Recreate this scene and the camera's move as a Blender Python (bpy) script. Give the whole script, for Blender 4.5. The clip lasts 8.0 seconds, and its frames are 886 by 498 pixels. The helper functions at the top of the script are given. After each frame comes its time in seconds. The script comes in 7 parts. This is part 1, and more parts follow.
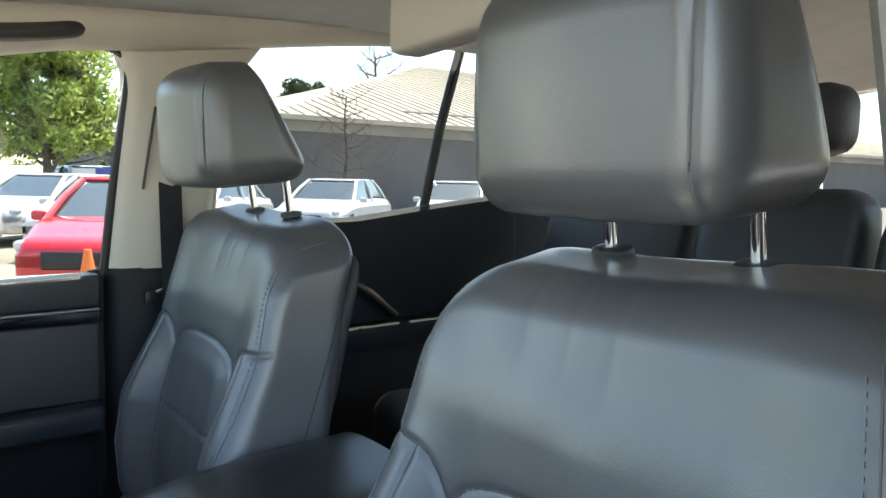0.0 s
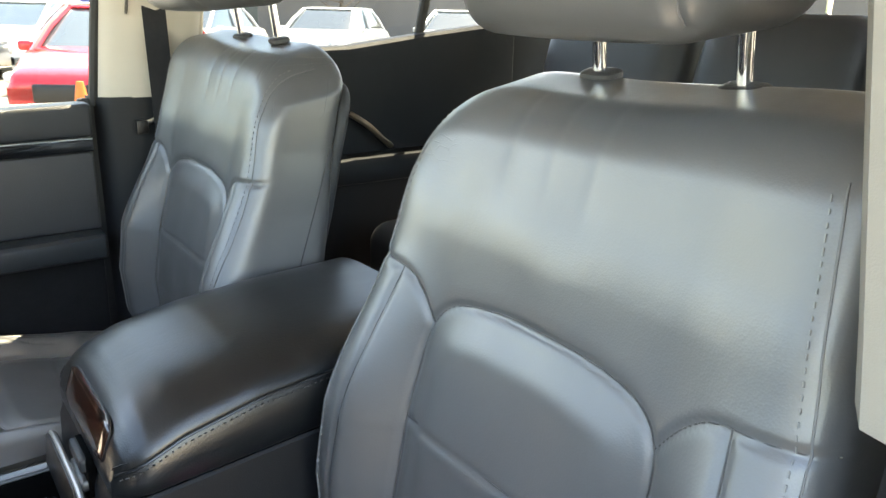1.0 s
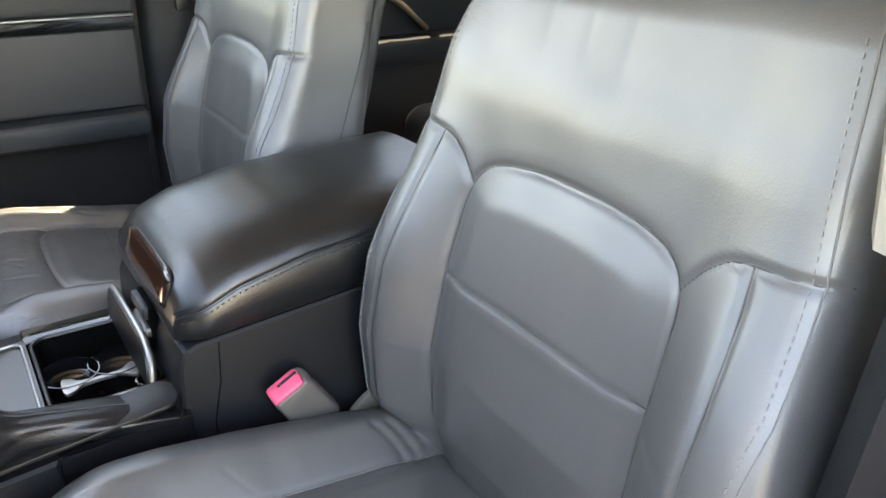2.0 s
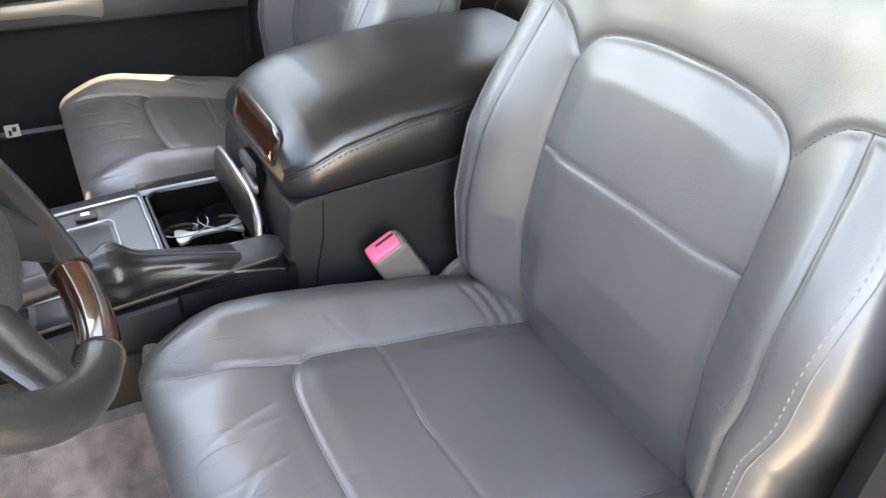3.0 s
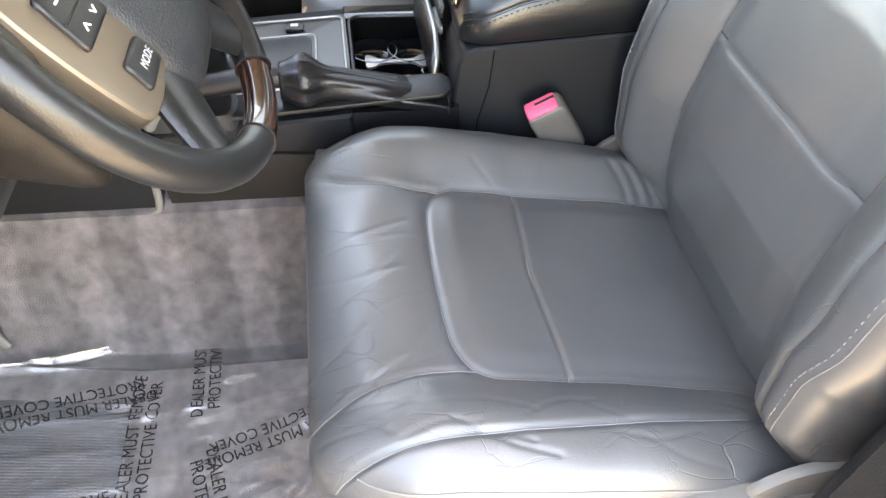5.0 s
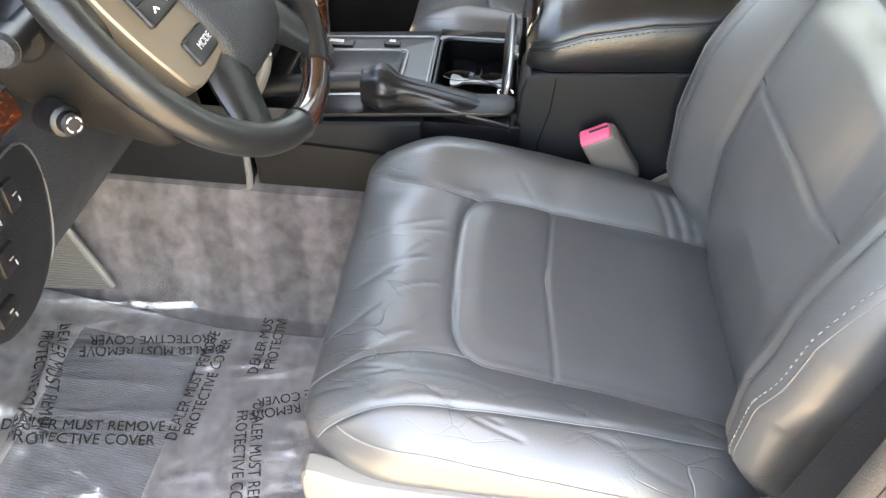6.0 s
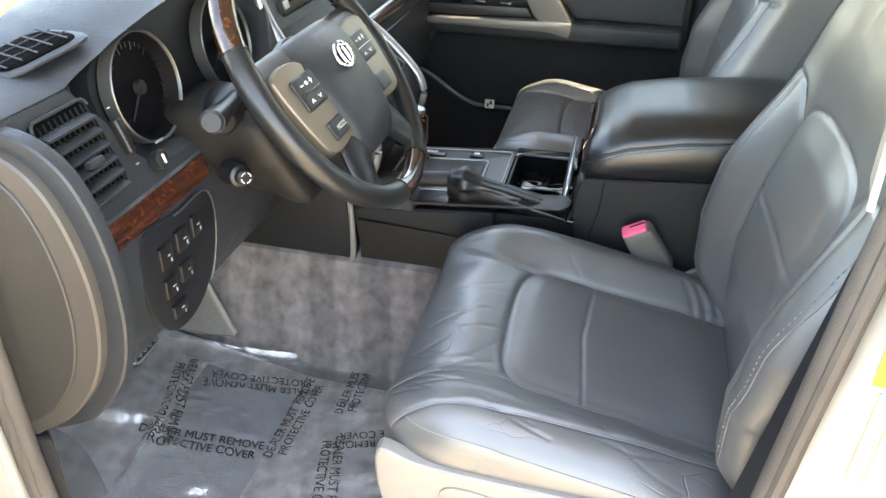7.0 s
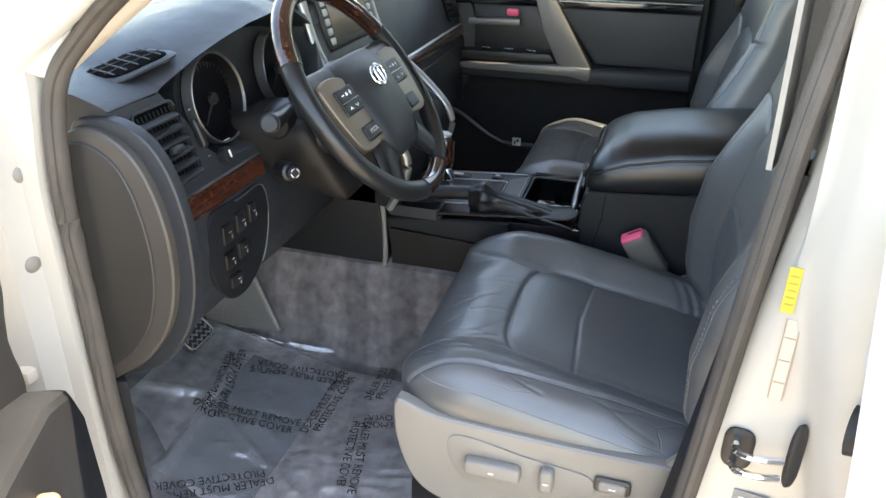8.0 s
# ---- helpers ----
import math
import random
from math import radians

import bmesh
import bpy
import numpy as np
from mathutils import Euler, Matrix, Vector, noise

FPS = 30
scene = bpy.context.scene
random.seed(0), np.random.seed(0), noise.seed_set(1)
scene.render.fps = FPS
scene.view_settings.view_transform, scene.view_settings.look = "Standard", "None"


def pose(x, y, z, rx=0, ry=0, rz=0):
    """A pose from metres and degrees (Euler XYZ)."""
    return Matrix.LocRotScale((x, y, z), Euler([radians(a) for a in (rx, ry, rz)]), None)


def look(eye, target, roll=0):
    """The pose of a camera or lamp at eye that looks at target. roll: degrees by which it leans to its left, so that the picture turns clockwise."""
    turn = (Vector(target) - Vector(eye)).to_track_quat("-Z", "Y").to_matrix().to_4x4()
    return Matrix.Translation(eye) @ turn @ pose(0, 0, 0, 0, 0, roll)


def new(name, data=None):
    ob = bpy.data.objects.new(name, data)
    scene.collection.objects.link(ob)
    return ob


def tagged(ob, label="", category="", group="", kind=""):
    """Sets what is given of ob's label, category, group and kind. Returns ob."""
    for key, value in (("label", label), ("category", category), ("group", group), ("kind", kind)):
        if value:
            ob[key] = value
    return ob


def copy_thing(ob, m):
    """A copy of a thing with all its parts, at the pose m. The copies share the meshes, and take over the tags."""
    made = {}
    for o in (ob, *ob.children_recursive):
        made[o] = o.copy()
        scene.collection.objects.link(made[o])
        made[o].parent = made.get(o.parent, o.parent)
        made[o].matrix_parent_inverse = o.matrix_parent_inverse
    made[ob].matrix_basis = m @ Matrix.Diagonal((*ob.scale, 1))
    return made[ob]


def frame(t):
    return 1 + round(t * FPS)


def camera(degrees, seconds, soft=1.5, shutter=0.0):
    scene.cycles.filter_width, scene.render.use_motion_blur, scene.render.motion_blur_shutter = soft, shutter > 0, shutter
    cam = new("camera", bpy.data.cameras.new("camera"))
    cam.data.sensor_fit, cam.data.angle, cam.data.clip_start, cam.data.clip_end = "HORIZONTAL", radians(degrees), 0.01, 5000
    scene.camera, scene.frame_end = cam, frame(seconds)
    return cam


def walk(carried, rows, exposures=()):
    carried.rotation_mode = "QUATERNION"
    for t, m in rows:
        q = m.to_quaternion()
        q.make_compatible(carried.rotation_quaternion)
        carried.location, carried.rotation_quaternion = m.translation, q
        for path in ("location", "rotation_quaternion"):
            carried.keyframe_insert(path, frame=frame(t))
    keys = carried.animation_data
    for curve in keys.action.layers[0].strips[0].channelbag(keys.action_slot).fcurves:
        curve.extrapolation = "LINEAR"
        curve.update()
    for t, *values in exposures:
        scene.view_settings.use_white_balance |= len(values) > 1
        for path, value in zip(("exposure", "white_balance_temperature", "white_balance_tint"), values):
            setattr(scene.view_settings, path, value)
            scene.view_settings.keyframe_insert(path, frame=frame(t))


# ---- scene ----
cam = camera(60.8, 8.0)
PATH = [
    (0, (-0.851, 0.184, 1.526), (0.749, -1.001, 1.338), 1.2),
    (0.5, (-0.852, 0.168, 1.527), (0.708, -0.994, 1.061), 1.2),
    (1, (-0.868, 0.177, 1.517), (0.659, -0.962, 0.906), 1.4),
    (1.5, (-0.889, 0.194, 1.503), (0.613, -0.904, 0.769), 1.5),
    (3, (-0.921, 0.274, 1.467), (0.541, -0.557, 0.384), 2.4),
    (3.5, (-0.935, 0.301, 1.46), (0.507, -0.416, 0.274), 3.1),
    (4, (-0.949, 0.303, 1.468), (0.476, -0.281, 0.192), 3.6),
    (4.5, (-0.98, 0.278, 1.487), (0.435, -0.162, 0.144), 4.0),
    (6, (-1.098, 0.088, 1.525), (0.393, 0.188, 0.196), 2.3),
    (6.5, (-1.209, 0.056, 1.56), (0.373, 0.307, 0.362), 2.0),
    (7, (-1.359, 0.023, 1.58), (0.315, 0.385, 0.547), 1.6),
    (7.5, (-1.489, -0.014, 1.592), (0.226, 0.419, 0.658), 1.4),
    (8, (-1.558, -0.072, 1.574), (0.162, 0.422, 0.68), 1.0),
]
EXPOSURES = [(0.0, 3.0, 7300, 8), (0.5, 3.6, 8200, 9), (1.0, 4.05, 9000, 10), (1.5, 4.2, 9500, 13), (3.0, 4.95, 10300, 18), (4.0, 4.95, 10400, 17), (6.0, 4.7, 10600, 14), (6.5, 4.7, 10500, 12), (7.2, 4.05, 9200, 11), (8.0, 3.4, 8400, 11)]
walk(cam, [(t, look(eye, target, roll)) for t, eye, target, roll in PATH], EXPOSURES)

# ---- world, sun, exposure ----
world = bpy.data.worlds.new("world")
scene.world = world
world.use_nodes = True
wn = world.node_tree
sky = wn.nodes.new("ShaderNodeTexSky")
sky.sky_type, sky.sun_disc = "NISHITA", False
sky.sun_elevation, sky.sun_rotation = radians(69), radians(150)
sky.air_density, sky.dust_density, sky.ozone_density = 1.0, 0.8, 1.0
wn.links.new(sky.outputs["Color"], wn.nodes["Background"].inputs["Color"])
wn.nodes["Background"].inputs["Strength"].default_value = 0.15
sun = new("sun", bpy.data.lights.new("sun", "SUN"))
sun.data.energy, sun.data.angle, sun.data.color = 4.0, radians(0.5), (1.0, 0.95, 0.87)
sun.matrix_world = look((0, 0, 10), Vector((0, 0, 10)) - 5 * Vector((math.sin(radians(150)) * math.cos(radians(69)), math.cos(radians(150)) * math.cos(radians(69)), math.sin(radians(69)))))


# ---- materials ----
def material(name, color, rough=0.5, metal=0.0, spots=8.0, vary=0.15, grain=0.0, bump=0.0, coat=0.0, sheen=0.0, second=None, spec=0.5, creases=0.0, wrinkles=0.0, rough_vary=0.08):
    """A surface with broad stains, fine grain in bump, and optional creases."""
    m = bpy.data.materials.new(name)
    m.use_nodes = True
    nt = m.node_tree
    b = nt.nodes["Principled BSDF"]
    b.inputs["Metallic"].default_value = metal
    b.inputs["Coat Weight"].default_value = coat
    b.inputs["Coat Roughness"].default_value = 0.08 if rough < 0.28 else 0.22
    b.inputs["Sheen Weight"].default_value = sheen
    b.inputs["Specular IOR Level"].default_value = spec
    tc = nt.nodes.new("ShaderNodeTexCoord")
    n1 = nt.nodes.new("ShaderNodeTexNoise")
    n1.inputs["Scale"].default_value, n1.inputs["Detail"].default_value = spots, 6
    nt.links.new(tc.outputs["Object"], n1.inputs["Vector"])
    mix = nt.nodes.new("ShaderNodeMix")
    mix.data_type = "RGBA"
    dark = second or [c * (1 - vary) for c in color]
    light = color if second else [min(1, c * (1 + vary)) for c in color]
    mix.inputs[6].default_value, mix.inputs[7].default_value = (*dark, 1), (*light, 1)
    ramp = nt.nodes.new("ShaderNodeMapRange")
    ramp.inputs[1].default_value, ramp.inputs[2].default_value = 0.3, 0.7
    nt.links.new(n1.outputs["Fac"], ramp.inputs[0])
    nt.links.new(ramp.outputs[0], mix.inputs[0])
    nt.links.new(mix.outputs[2], b.inputs["Base Color"])
    rr = nt.nodes.new("ShaderNodeMapRange")
    lo, hi = max(0.02, rough - rough_vary), min(1, rough + rough_vary)
    # a surface is either satin or glossy all over
    lo, hi = (max(lo, 0.29), hi) if rough >= 0.28 else (lo, min(hi, 0.26))
    rr.inputs[3].default_value, rr.inputs[4].default_value = lo, hi
    n2 = nt.nodes.new("ShaderNodeTexNoise")
    n2.inputs["Scale"].default_value, n2.inputs["Detail"].default_value = spots * 3.7, 4
    nt.links.new(tc.outputs["Object"], n2.inputs["Vector"])
    nt.links.new(n2.outputs["Fac"], rr.inputs[0])
    nt.links.new(rr.outputs[0], b.inputs["Roughness"])
    if grain:
        v = nt.nodes.new("ShaderNodeTexVoronoi")
        v.inputs["Scale"].default_value = grain
        nt.links.new(tc.outputs["Object"], v.inputs["Vector"])
        bp = nt.nodes.new("ShaderNodeBump")
        bp.inputs["Strength"].default_value, bp.inputs["Distance"].default_value = bump, 0.002
        nt.links.new(v.outputs["Distance"], bp.inputs["Height"])
        last = bp
        if creases:
            w = nt.nodes.new("ShaderNodeTexNoise")
            w.inputs["Scale"].default_value, w.inputs["Detail"].default_value, w.inputs["Distortion"].default_value = 9.0, 3, 1.2
            mp = nt.nodes.new("ShaderNodeMapping")
            mp.inputs["Scale"].default_value = (2.2, 0.8, 1.4)
            nt.links.new(tc.outputs["Object"], mp.inputs["Vector"])
            nt.links.new(mp.outputs["Vector"], w.inputs["Vector"])
            b2 = nt.nodes.new("ShaderNodeBump")
            b2.inputs["Strength"].default_value, b2.inputs["Distance"].default_value = creases, 0.02
            nt.links.new(w.outputs["Fac"], b2.inputs["Height"])
            nt.links.new(b2.outputs["Normal"], bp.inputs["Normal"])
            if wrinkles:
                # thin creases where the leather is worn, long ones and a fine net
                worn = nt.nodes.new("ShaderNodeAttribute")
                worn.attribute_name = "wear"
                below = b2
                for scale, stretch, width, deep, low, high in ((24, (1.5, 0.50, 0.8), 0.024, 0.0016, 0.46, 0.60), (75, (1.0, 0.7, 0.9), 0.05, 0.0006, 0.52, 0.64)):
                    mv = nt.nodes.new("ShaderNodeMapping")
                    mv.inputs["Scale"].default_value = stretch
                    mv.inputs["Rotation"].default_value = (0.2, 0.1, 0.35)
                    dn = nt.nodes.new("ShaderNodeTexNoise")
                    dn.inputs["Scale"].default_value = 7
                    nt.links.new(tc.outputs["Object"], dn.inputs["Vector"])
                    av = nt.nodes.new("ShaderNodeMix")
                    av.data_type = "RGBA"
                    av.inputs[0].default_value = 0.10
                    nt.links.new(tc.outputs["Object"], mv.inputs["Vector"])
                    nt.links.new(mv.outputs["Vector"], av.inputs[6])
                    nt.links.new(dn.outputs["Color"], av.inputs[7])
                    wv = nt.nodes.new("ShaderNodeTexVoronoi")
                    wv.feature = "DISTANCE_TO_EDGE"
                    wv.inputs["Scale"].default_value = scale
                    nt.links.new(av.outputs[2], wv.inputs["Vector"])
                    thin = nt.nodes.new("ShaderNodeMapRange")
                    thin.interpolation_type = "SMOOTHSTEP"
                    thin.inputs[1].default_value, thin.inputs[2].default_value = 0.0, width
                    nt.links.new(wv.outputs["Distance"], thin.inputs[0])
                    pn = nt.nodes.new("ShaderNodeTexNoise")
                    pn.inputs["Scale"].default_value = 9.0
                    nt.links.new(av.outputs[2], pn.inputs["Vector"])
                    patch = nt.nodes.new("ShaderNodeMapRange")
                    patch.inputs[1].default_value, patch.inputs[2].default_value, patch.inputs[4].default_value = low, high, wrinkles
                    nt.links.new(pn.outputs["Fac"], patch.inputs[0])
                    times = nt.nodes.new("ShaderNodeMath")
                    times.operation = "MULTIPLY"
                    nt.links.new(patch.outputs[0], times.inputs[0])
                    nt.links.new(worn.outputs["Fac"], times.inputs[1])
                    b3 = nt.nodes.new("ShaderNodeBump")
                    b3.inputs["Distance"].default_value = deep
                    nt.links.new(thin.outputs[0], b3.inputs["Height"])
                    nt.links.new(times.outputs[0], b3.inputs["Strength"])
                    nt.links.new(b3.outputs["Normal"], below.inputs["Normal"])
                    below = b3
        nt.links.new(last.outputs["Normal"], b.inputs["Normal"])
    return m


LEATHER = material("grey_leather", (0.084, 0.0855, 0.086), 0.385, spots=5, vary=0.08, grain=520, bump=0.05, creases=0.02, wrinkles=0.42, spec=0.95, coat=0.20, rough_vary=0.07)
RIM_LEATHER = material("worn_black_leather", (0.011, 0.0115, 0.012), 0.29, spots=16, vary=0.15, grain=500, bump=0.08)
COLUMN = material("dark_brown_plastic", (0.014, 0.0125, 0.0115), 0.5, spots=7, vary=0.1, grain=700, bump=0.12, spec=0.24)
BUCKLE_GREY = material("buckle_grey_plastic", (0.125, 0.115, 0.105), 0.45, spots=7, vary=0.08, grain=700, bump=0.12)
TAN_PLASTIC = material("tan_plastic", (0.17, 0.125, 0.08), 0.5, spots=8, vary=0.08, grain=700, bump=0.1)
LEATHER_BACK = material("dark_grey_vinyl", (0.040, 0.041, 0.0435), 0.5, spots=6, vary=0.1, grain=380, bump=0.15)
LEATHER_BLACK = material("charcoal_leather", (0.0085, 0.0095, 0.0105), 0.31, spots=7, vary=0.12, grain=450, bump=0.08, creases=0.02, spec=0.6, coat=0.12, rough_vary=0.04)
BOOT = material("black_soft_leather", (0.007, 0.007, 0.009), 0.36, spots=20, vary=0.2, grain=400, bump=0.12, creases=0.10, spec=0.5)
# for stitches, and for cushion seams with a lit edge put into the colour
THREAD_LIT_SEAM = material("grey_thread_lit_seam", (0.20, 0.197, 0.193), 0.8, vary=0.1)
# paler than the leather, so the cord's colour carries a seam's lit edge
SEAM_GREY_LIT = material("grey_lit_seam_cord", (0.15, 0.148, 0.146), 0.6, vary=0.1)
THREAD_DARK = material("seam_cord", (0.055, 0.053, 0.052), 0.6, vary=0.1)
PLASTIC = material("charcoal_plastic", (0.0095, 0.0105, 0.0125), 0.5, spots=10, vary=0.12, grain=700, bump=0.18, spec=0.28)
PLASTIC_DASH = material("dash_soft_plastic", (0.023, 0.026, 0.030), 0.38, spots=7, vary=0.12, grain=520, bump=0.25, spec=0.42)
PLASTIC_GREY = material("taupe_grey_plastic", (0.21, 0.195, 0.175), 0.42, spots=7, vary=0.08, grain=700, bump=0.12)
PLASTIC_BROWN = material("warm_grey_plastic", (0.052, 0.046, 0.041), 0.45, spots=7, vary=0.1, grain=700, bump=0.12)
END_BROWN = material("dark_taupe_plastic", (0.026, 0.0245, 0.023), 0.5, spots=7, vary=0.1, grain=700, bump=0.12)
BLACK_PLASTIC = material("black_plastic", (0.008, 0.008, 0.009), 0.4, spots=12, vary=0.2, grain=600, bump=0.1)
BLACK_GLOSS = material("piano_black", (0.006, 0.006, 0.007), 0.08, spots=6, vary=0.2, coat=0.6, rough_vary=0.03)
BLACK_FABRIC = material("black_carpet", (0.006, 0.006, 0.007), 0.9, spots=25, vary=0.3, grain=500, bump=0.4, sheen=0.1)
SILVER = material("satin_silver_trim", (0.42, 0.42, 0.41), 0.35, metal=0.7, spots=6, vary=0.08)
BRONZE = material("champagne_trim", (0.17, 0.132, 0.095), 0.36, metal=0.5, spots=6, vary=0.06)
CHAMPAGNE_GREY = material("grey_champagne_trim", (0.19, 0.178, 0.162), 0.38, metal=0.5, spots=6, vary=0.06)
CHROME = material("chrome", (0.82, 0.82, 0.83), 0.09, metal=1.0, spots=6, vary=0.04, rough_vary=0.04)
RUBBER = material("weatherstrip_rubber", (0.07, 0.06, 0.052), 0.65, spots=14, vary=0.2, grain=500, bump=0.2)
RUBBER_BLACK = material("black_rubber", (0.02, 0.02, 0.02), 0.6, spots=14, vary=0.2, grain=300, bump=0.2)
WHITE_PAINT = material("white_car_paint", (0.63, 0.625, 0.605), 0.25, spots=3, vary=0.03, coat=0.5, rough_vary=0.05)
# the body's white on the jambs, with their tan shade put into it
SHADED_WHITE = material("shaded_white_paint", (0.44, 0.415, 0.37), 0.32, spots=5, vary=0.06, coat=0.3)
BEIGE = material("beige_trim", (0.56, 0.51, 0.43), 0.55, spots=8, vary=0.05, grain=800, bump=0.1)
# BEIGE again, darkened so the driver's pillar trim holds its shade in colour
SHADED_BEIGE = material("shaded_beige_trim", (0.27, 0.25, 0.22), 0.6, spots=8, vary=0.06, grain=800, bump=0.1)
HEADLINER = material("beige_headliner_cloth", (0.43, 0.415, 0.385), 0.95, spots=12, vary=0.06, grain=900, bump=0.3, sheen=0.1)
CARPET = material("taupe_carpet", (0.17, 0.150, 0.150), 0.95, spots=38, vary=0.34, grain=650, bump=0.8, sheen=0.15)
MAT_CARPET = material("taupe_floor_mat", (0.48, 0.44, 0.44), 0.95, spots=36, vary=0.28, grain=650, bump=0.8, sheen=0.15)


def pile_bands(m, turn, width, depth):
    """Broad lighter and darker bands, as a vacuum leaves them in cut pile."""
    nt = m.node_tree
    b = nt.nodes["Principled BSDF"]
    src = b.inputs["Base Color"].links[0].from_socket
    tc = nt.nodes.new("ShaderNodeTexCoord")
    mp = nt.nodes.new("ShaderNodeMapping")
    mp.inputs["Rotation"].default_value = (0, 0, radians(turn))
    w = nt.nodes.new("ShaderNodeTexWave")
    w.inputs["Scale"].default_value, w.inputs["Distortion"].default_value, w.inputs["Detail"].default_value = 0.314 / width, 1.2, 2
    w.inputs["Detail Scale"].default_value = 3
    r = nt.nodes.new("ShaderNodeMapRange")
    r.interpolation_type = "SMOOTHSTEP"
    r.inputs[1].default_value, r.inputs[2].default_value, r.inputs[3].default_value, r.inputs[4].default_value = 0.3, 0.7, 1 - depth, 1 + depth
    mix = nt.nodes.new("ShaderNodeMix")
    mix.data_type, mix.blend_type = "RGBA", "MULTIPLY"
    mix.inputs[0].default_value = 1
    nt.links.new(tc.outputs["Object"], mp.inputs["Vector"])
    nt.links.new(mp.outputs["Vector"], w.inputs["Vector"])
    nt.links.new(w.outputs["Fac"], r.inputs[0])
    nt.links.new(src, mix.inputs[6])
    nt.links.new(r.outputs[0], mix.inputs[7])
    nt.links.new(mix.outputs[2], b.inputs["Base Color"])


pile_bands(CARPET, 78, 0.11, 0.17)
pile_bands(MAT_CARPET, 80, 0.10, 0.08)
HEELPAD = material("grey_heel_pad", (0.17, 0.18, 0.19), 0.42, spots=15, vary=0.15, grain=300, bump=0.15)
DECK = material("grey_satin_deck", (0.115, 0.116, 0.115), 0.3, metal=0.6, spots=6, vary=0.08)
KICK = material("ribbed_taupe_plastic", (0.13, 0.122, 0.112), 0.5, spots=8, vary=0.1)
BELT = material("black_webbing", (0.010, 0.011, 0.014), 0.75, spots=40, vary=0.2, grain=900, bump=0.4)
PINK = material("faded_red_plastic", (0.85, 0.10, 0.20), 0.35, spots=12, vary=0.08)
PRINT = material("black_print", (0.006, 0.006, 0.006), 0.5, vary=0.2)
GREY_PRINT = material("grey_print", (0.30, 0.30, 0.30), 0.5, vary=0.05)
WHITE_PRINT = material("white_print", (0.75, 0.75, 0.75), 0.5, vary=0.05)
YELLOW = material("yellow_label", (0.52, 0.42, 0.04), 0.5, vary=0.06)
YELLOW_INK = material("dark_yellow_print", (0.36, 0.28, 0.03), 0.5, vary=0.1)
LABEL_CREAM = material("cream_label", (0.46, 0.43, 0.375), 0.45, vary=0.05)
LABEL_BROWN = material("brown_print", (0.36, 0.27, 0.17), 0.5, vary=0.1)
LABEL_WHITE = material("off_white_label", (0.66, 0.63, 0.55), 0.45, vary=0.05)
# near-black that puts the shade inside recesses and gaps into the colour
RECESS_SHADE = material("recess_shade", (0.0015, 0.0015, 0.0016), 0.8, vary=0.1, spec=0.05)
DIAL = material("dark_dial", (0.003, 0.003, 0.004), 0.6, vary=0.15, spec=0.08)
SCREEN = material("dark_screen", (0.03, 0.032, 0.035), 0.15, vary=0.1)


def burl(name, dark, light, rough=0.16, coat=0.8):
    m = material(name, dark, rough, spots=30, coat=coat, rough_vary=0.05)
    nt = m.node_tree
    b = nt.nodes["Principled BSDF"]
    tc = nt.nodes.new("ShaderNodeTexCoord")
    n = nt.nodes.new("ShaderNodeTexNoise")
    n.inputs["Scale"].default_value, n.inputs["Detail"].default_value, n.inputs["Distortion"].default_value = 120, 8, 0.8
    nt.links.new(tc.outputs["Object"], n.inputs["Vector"])
    r = nt.nodes.new("ShaderNodeValToRGB")
    r.color_ramp.elements[0].position, r.color_ramp.elements[1].position = 0.42, 0.72
    r.color_ramp.elements[0].color, r.color_ramp.elements[1].color = (*dark, 1), (*light, 1)
    e = r.color_ramp.elements.new(0.52)
    e.color = (*[(a + c) * 0.30 for a, c in zip(dark, light)], 1)
    nt.links.new(n.outputs["Fac"], r.inputs[0])
    nt.links.new(r.outputs[0], b.inputs["Base Color"])
    return m


BURL = burl("burl_wood", (0.014, 0.006, 0.005), (0.150, 0.036, 0.013))
BURL_DARK = burl("dark_burl_wood", (0.012, 0.006, 0.004), (0.10, 0.028, 0.012))


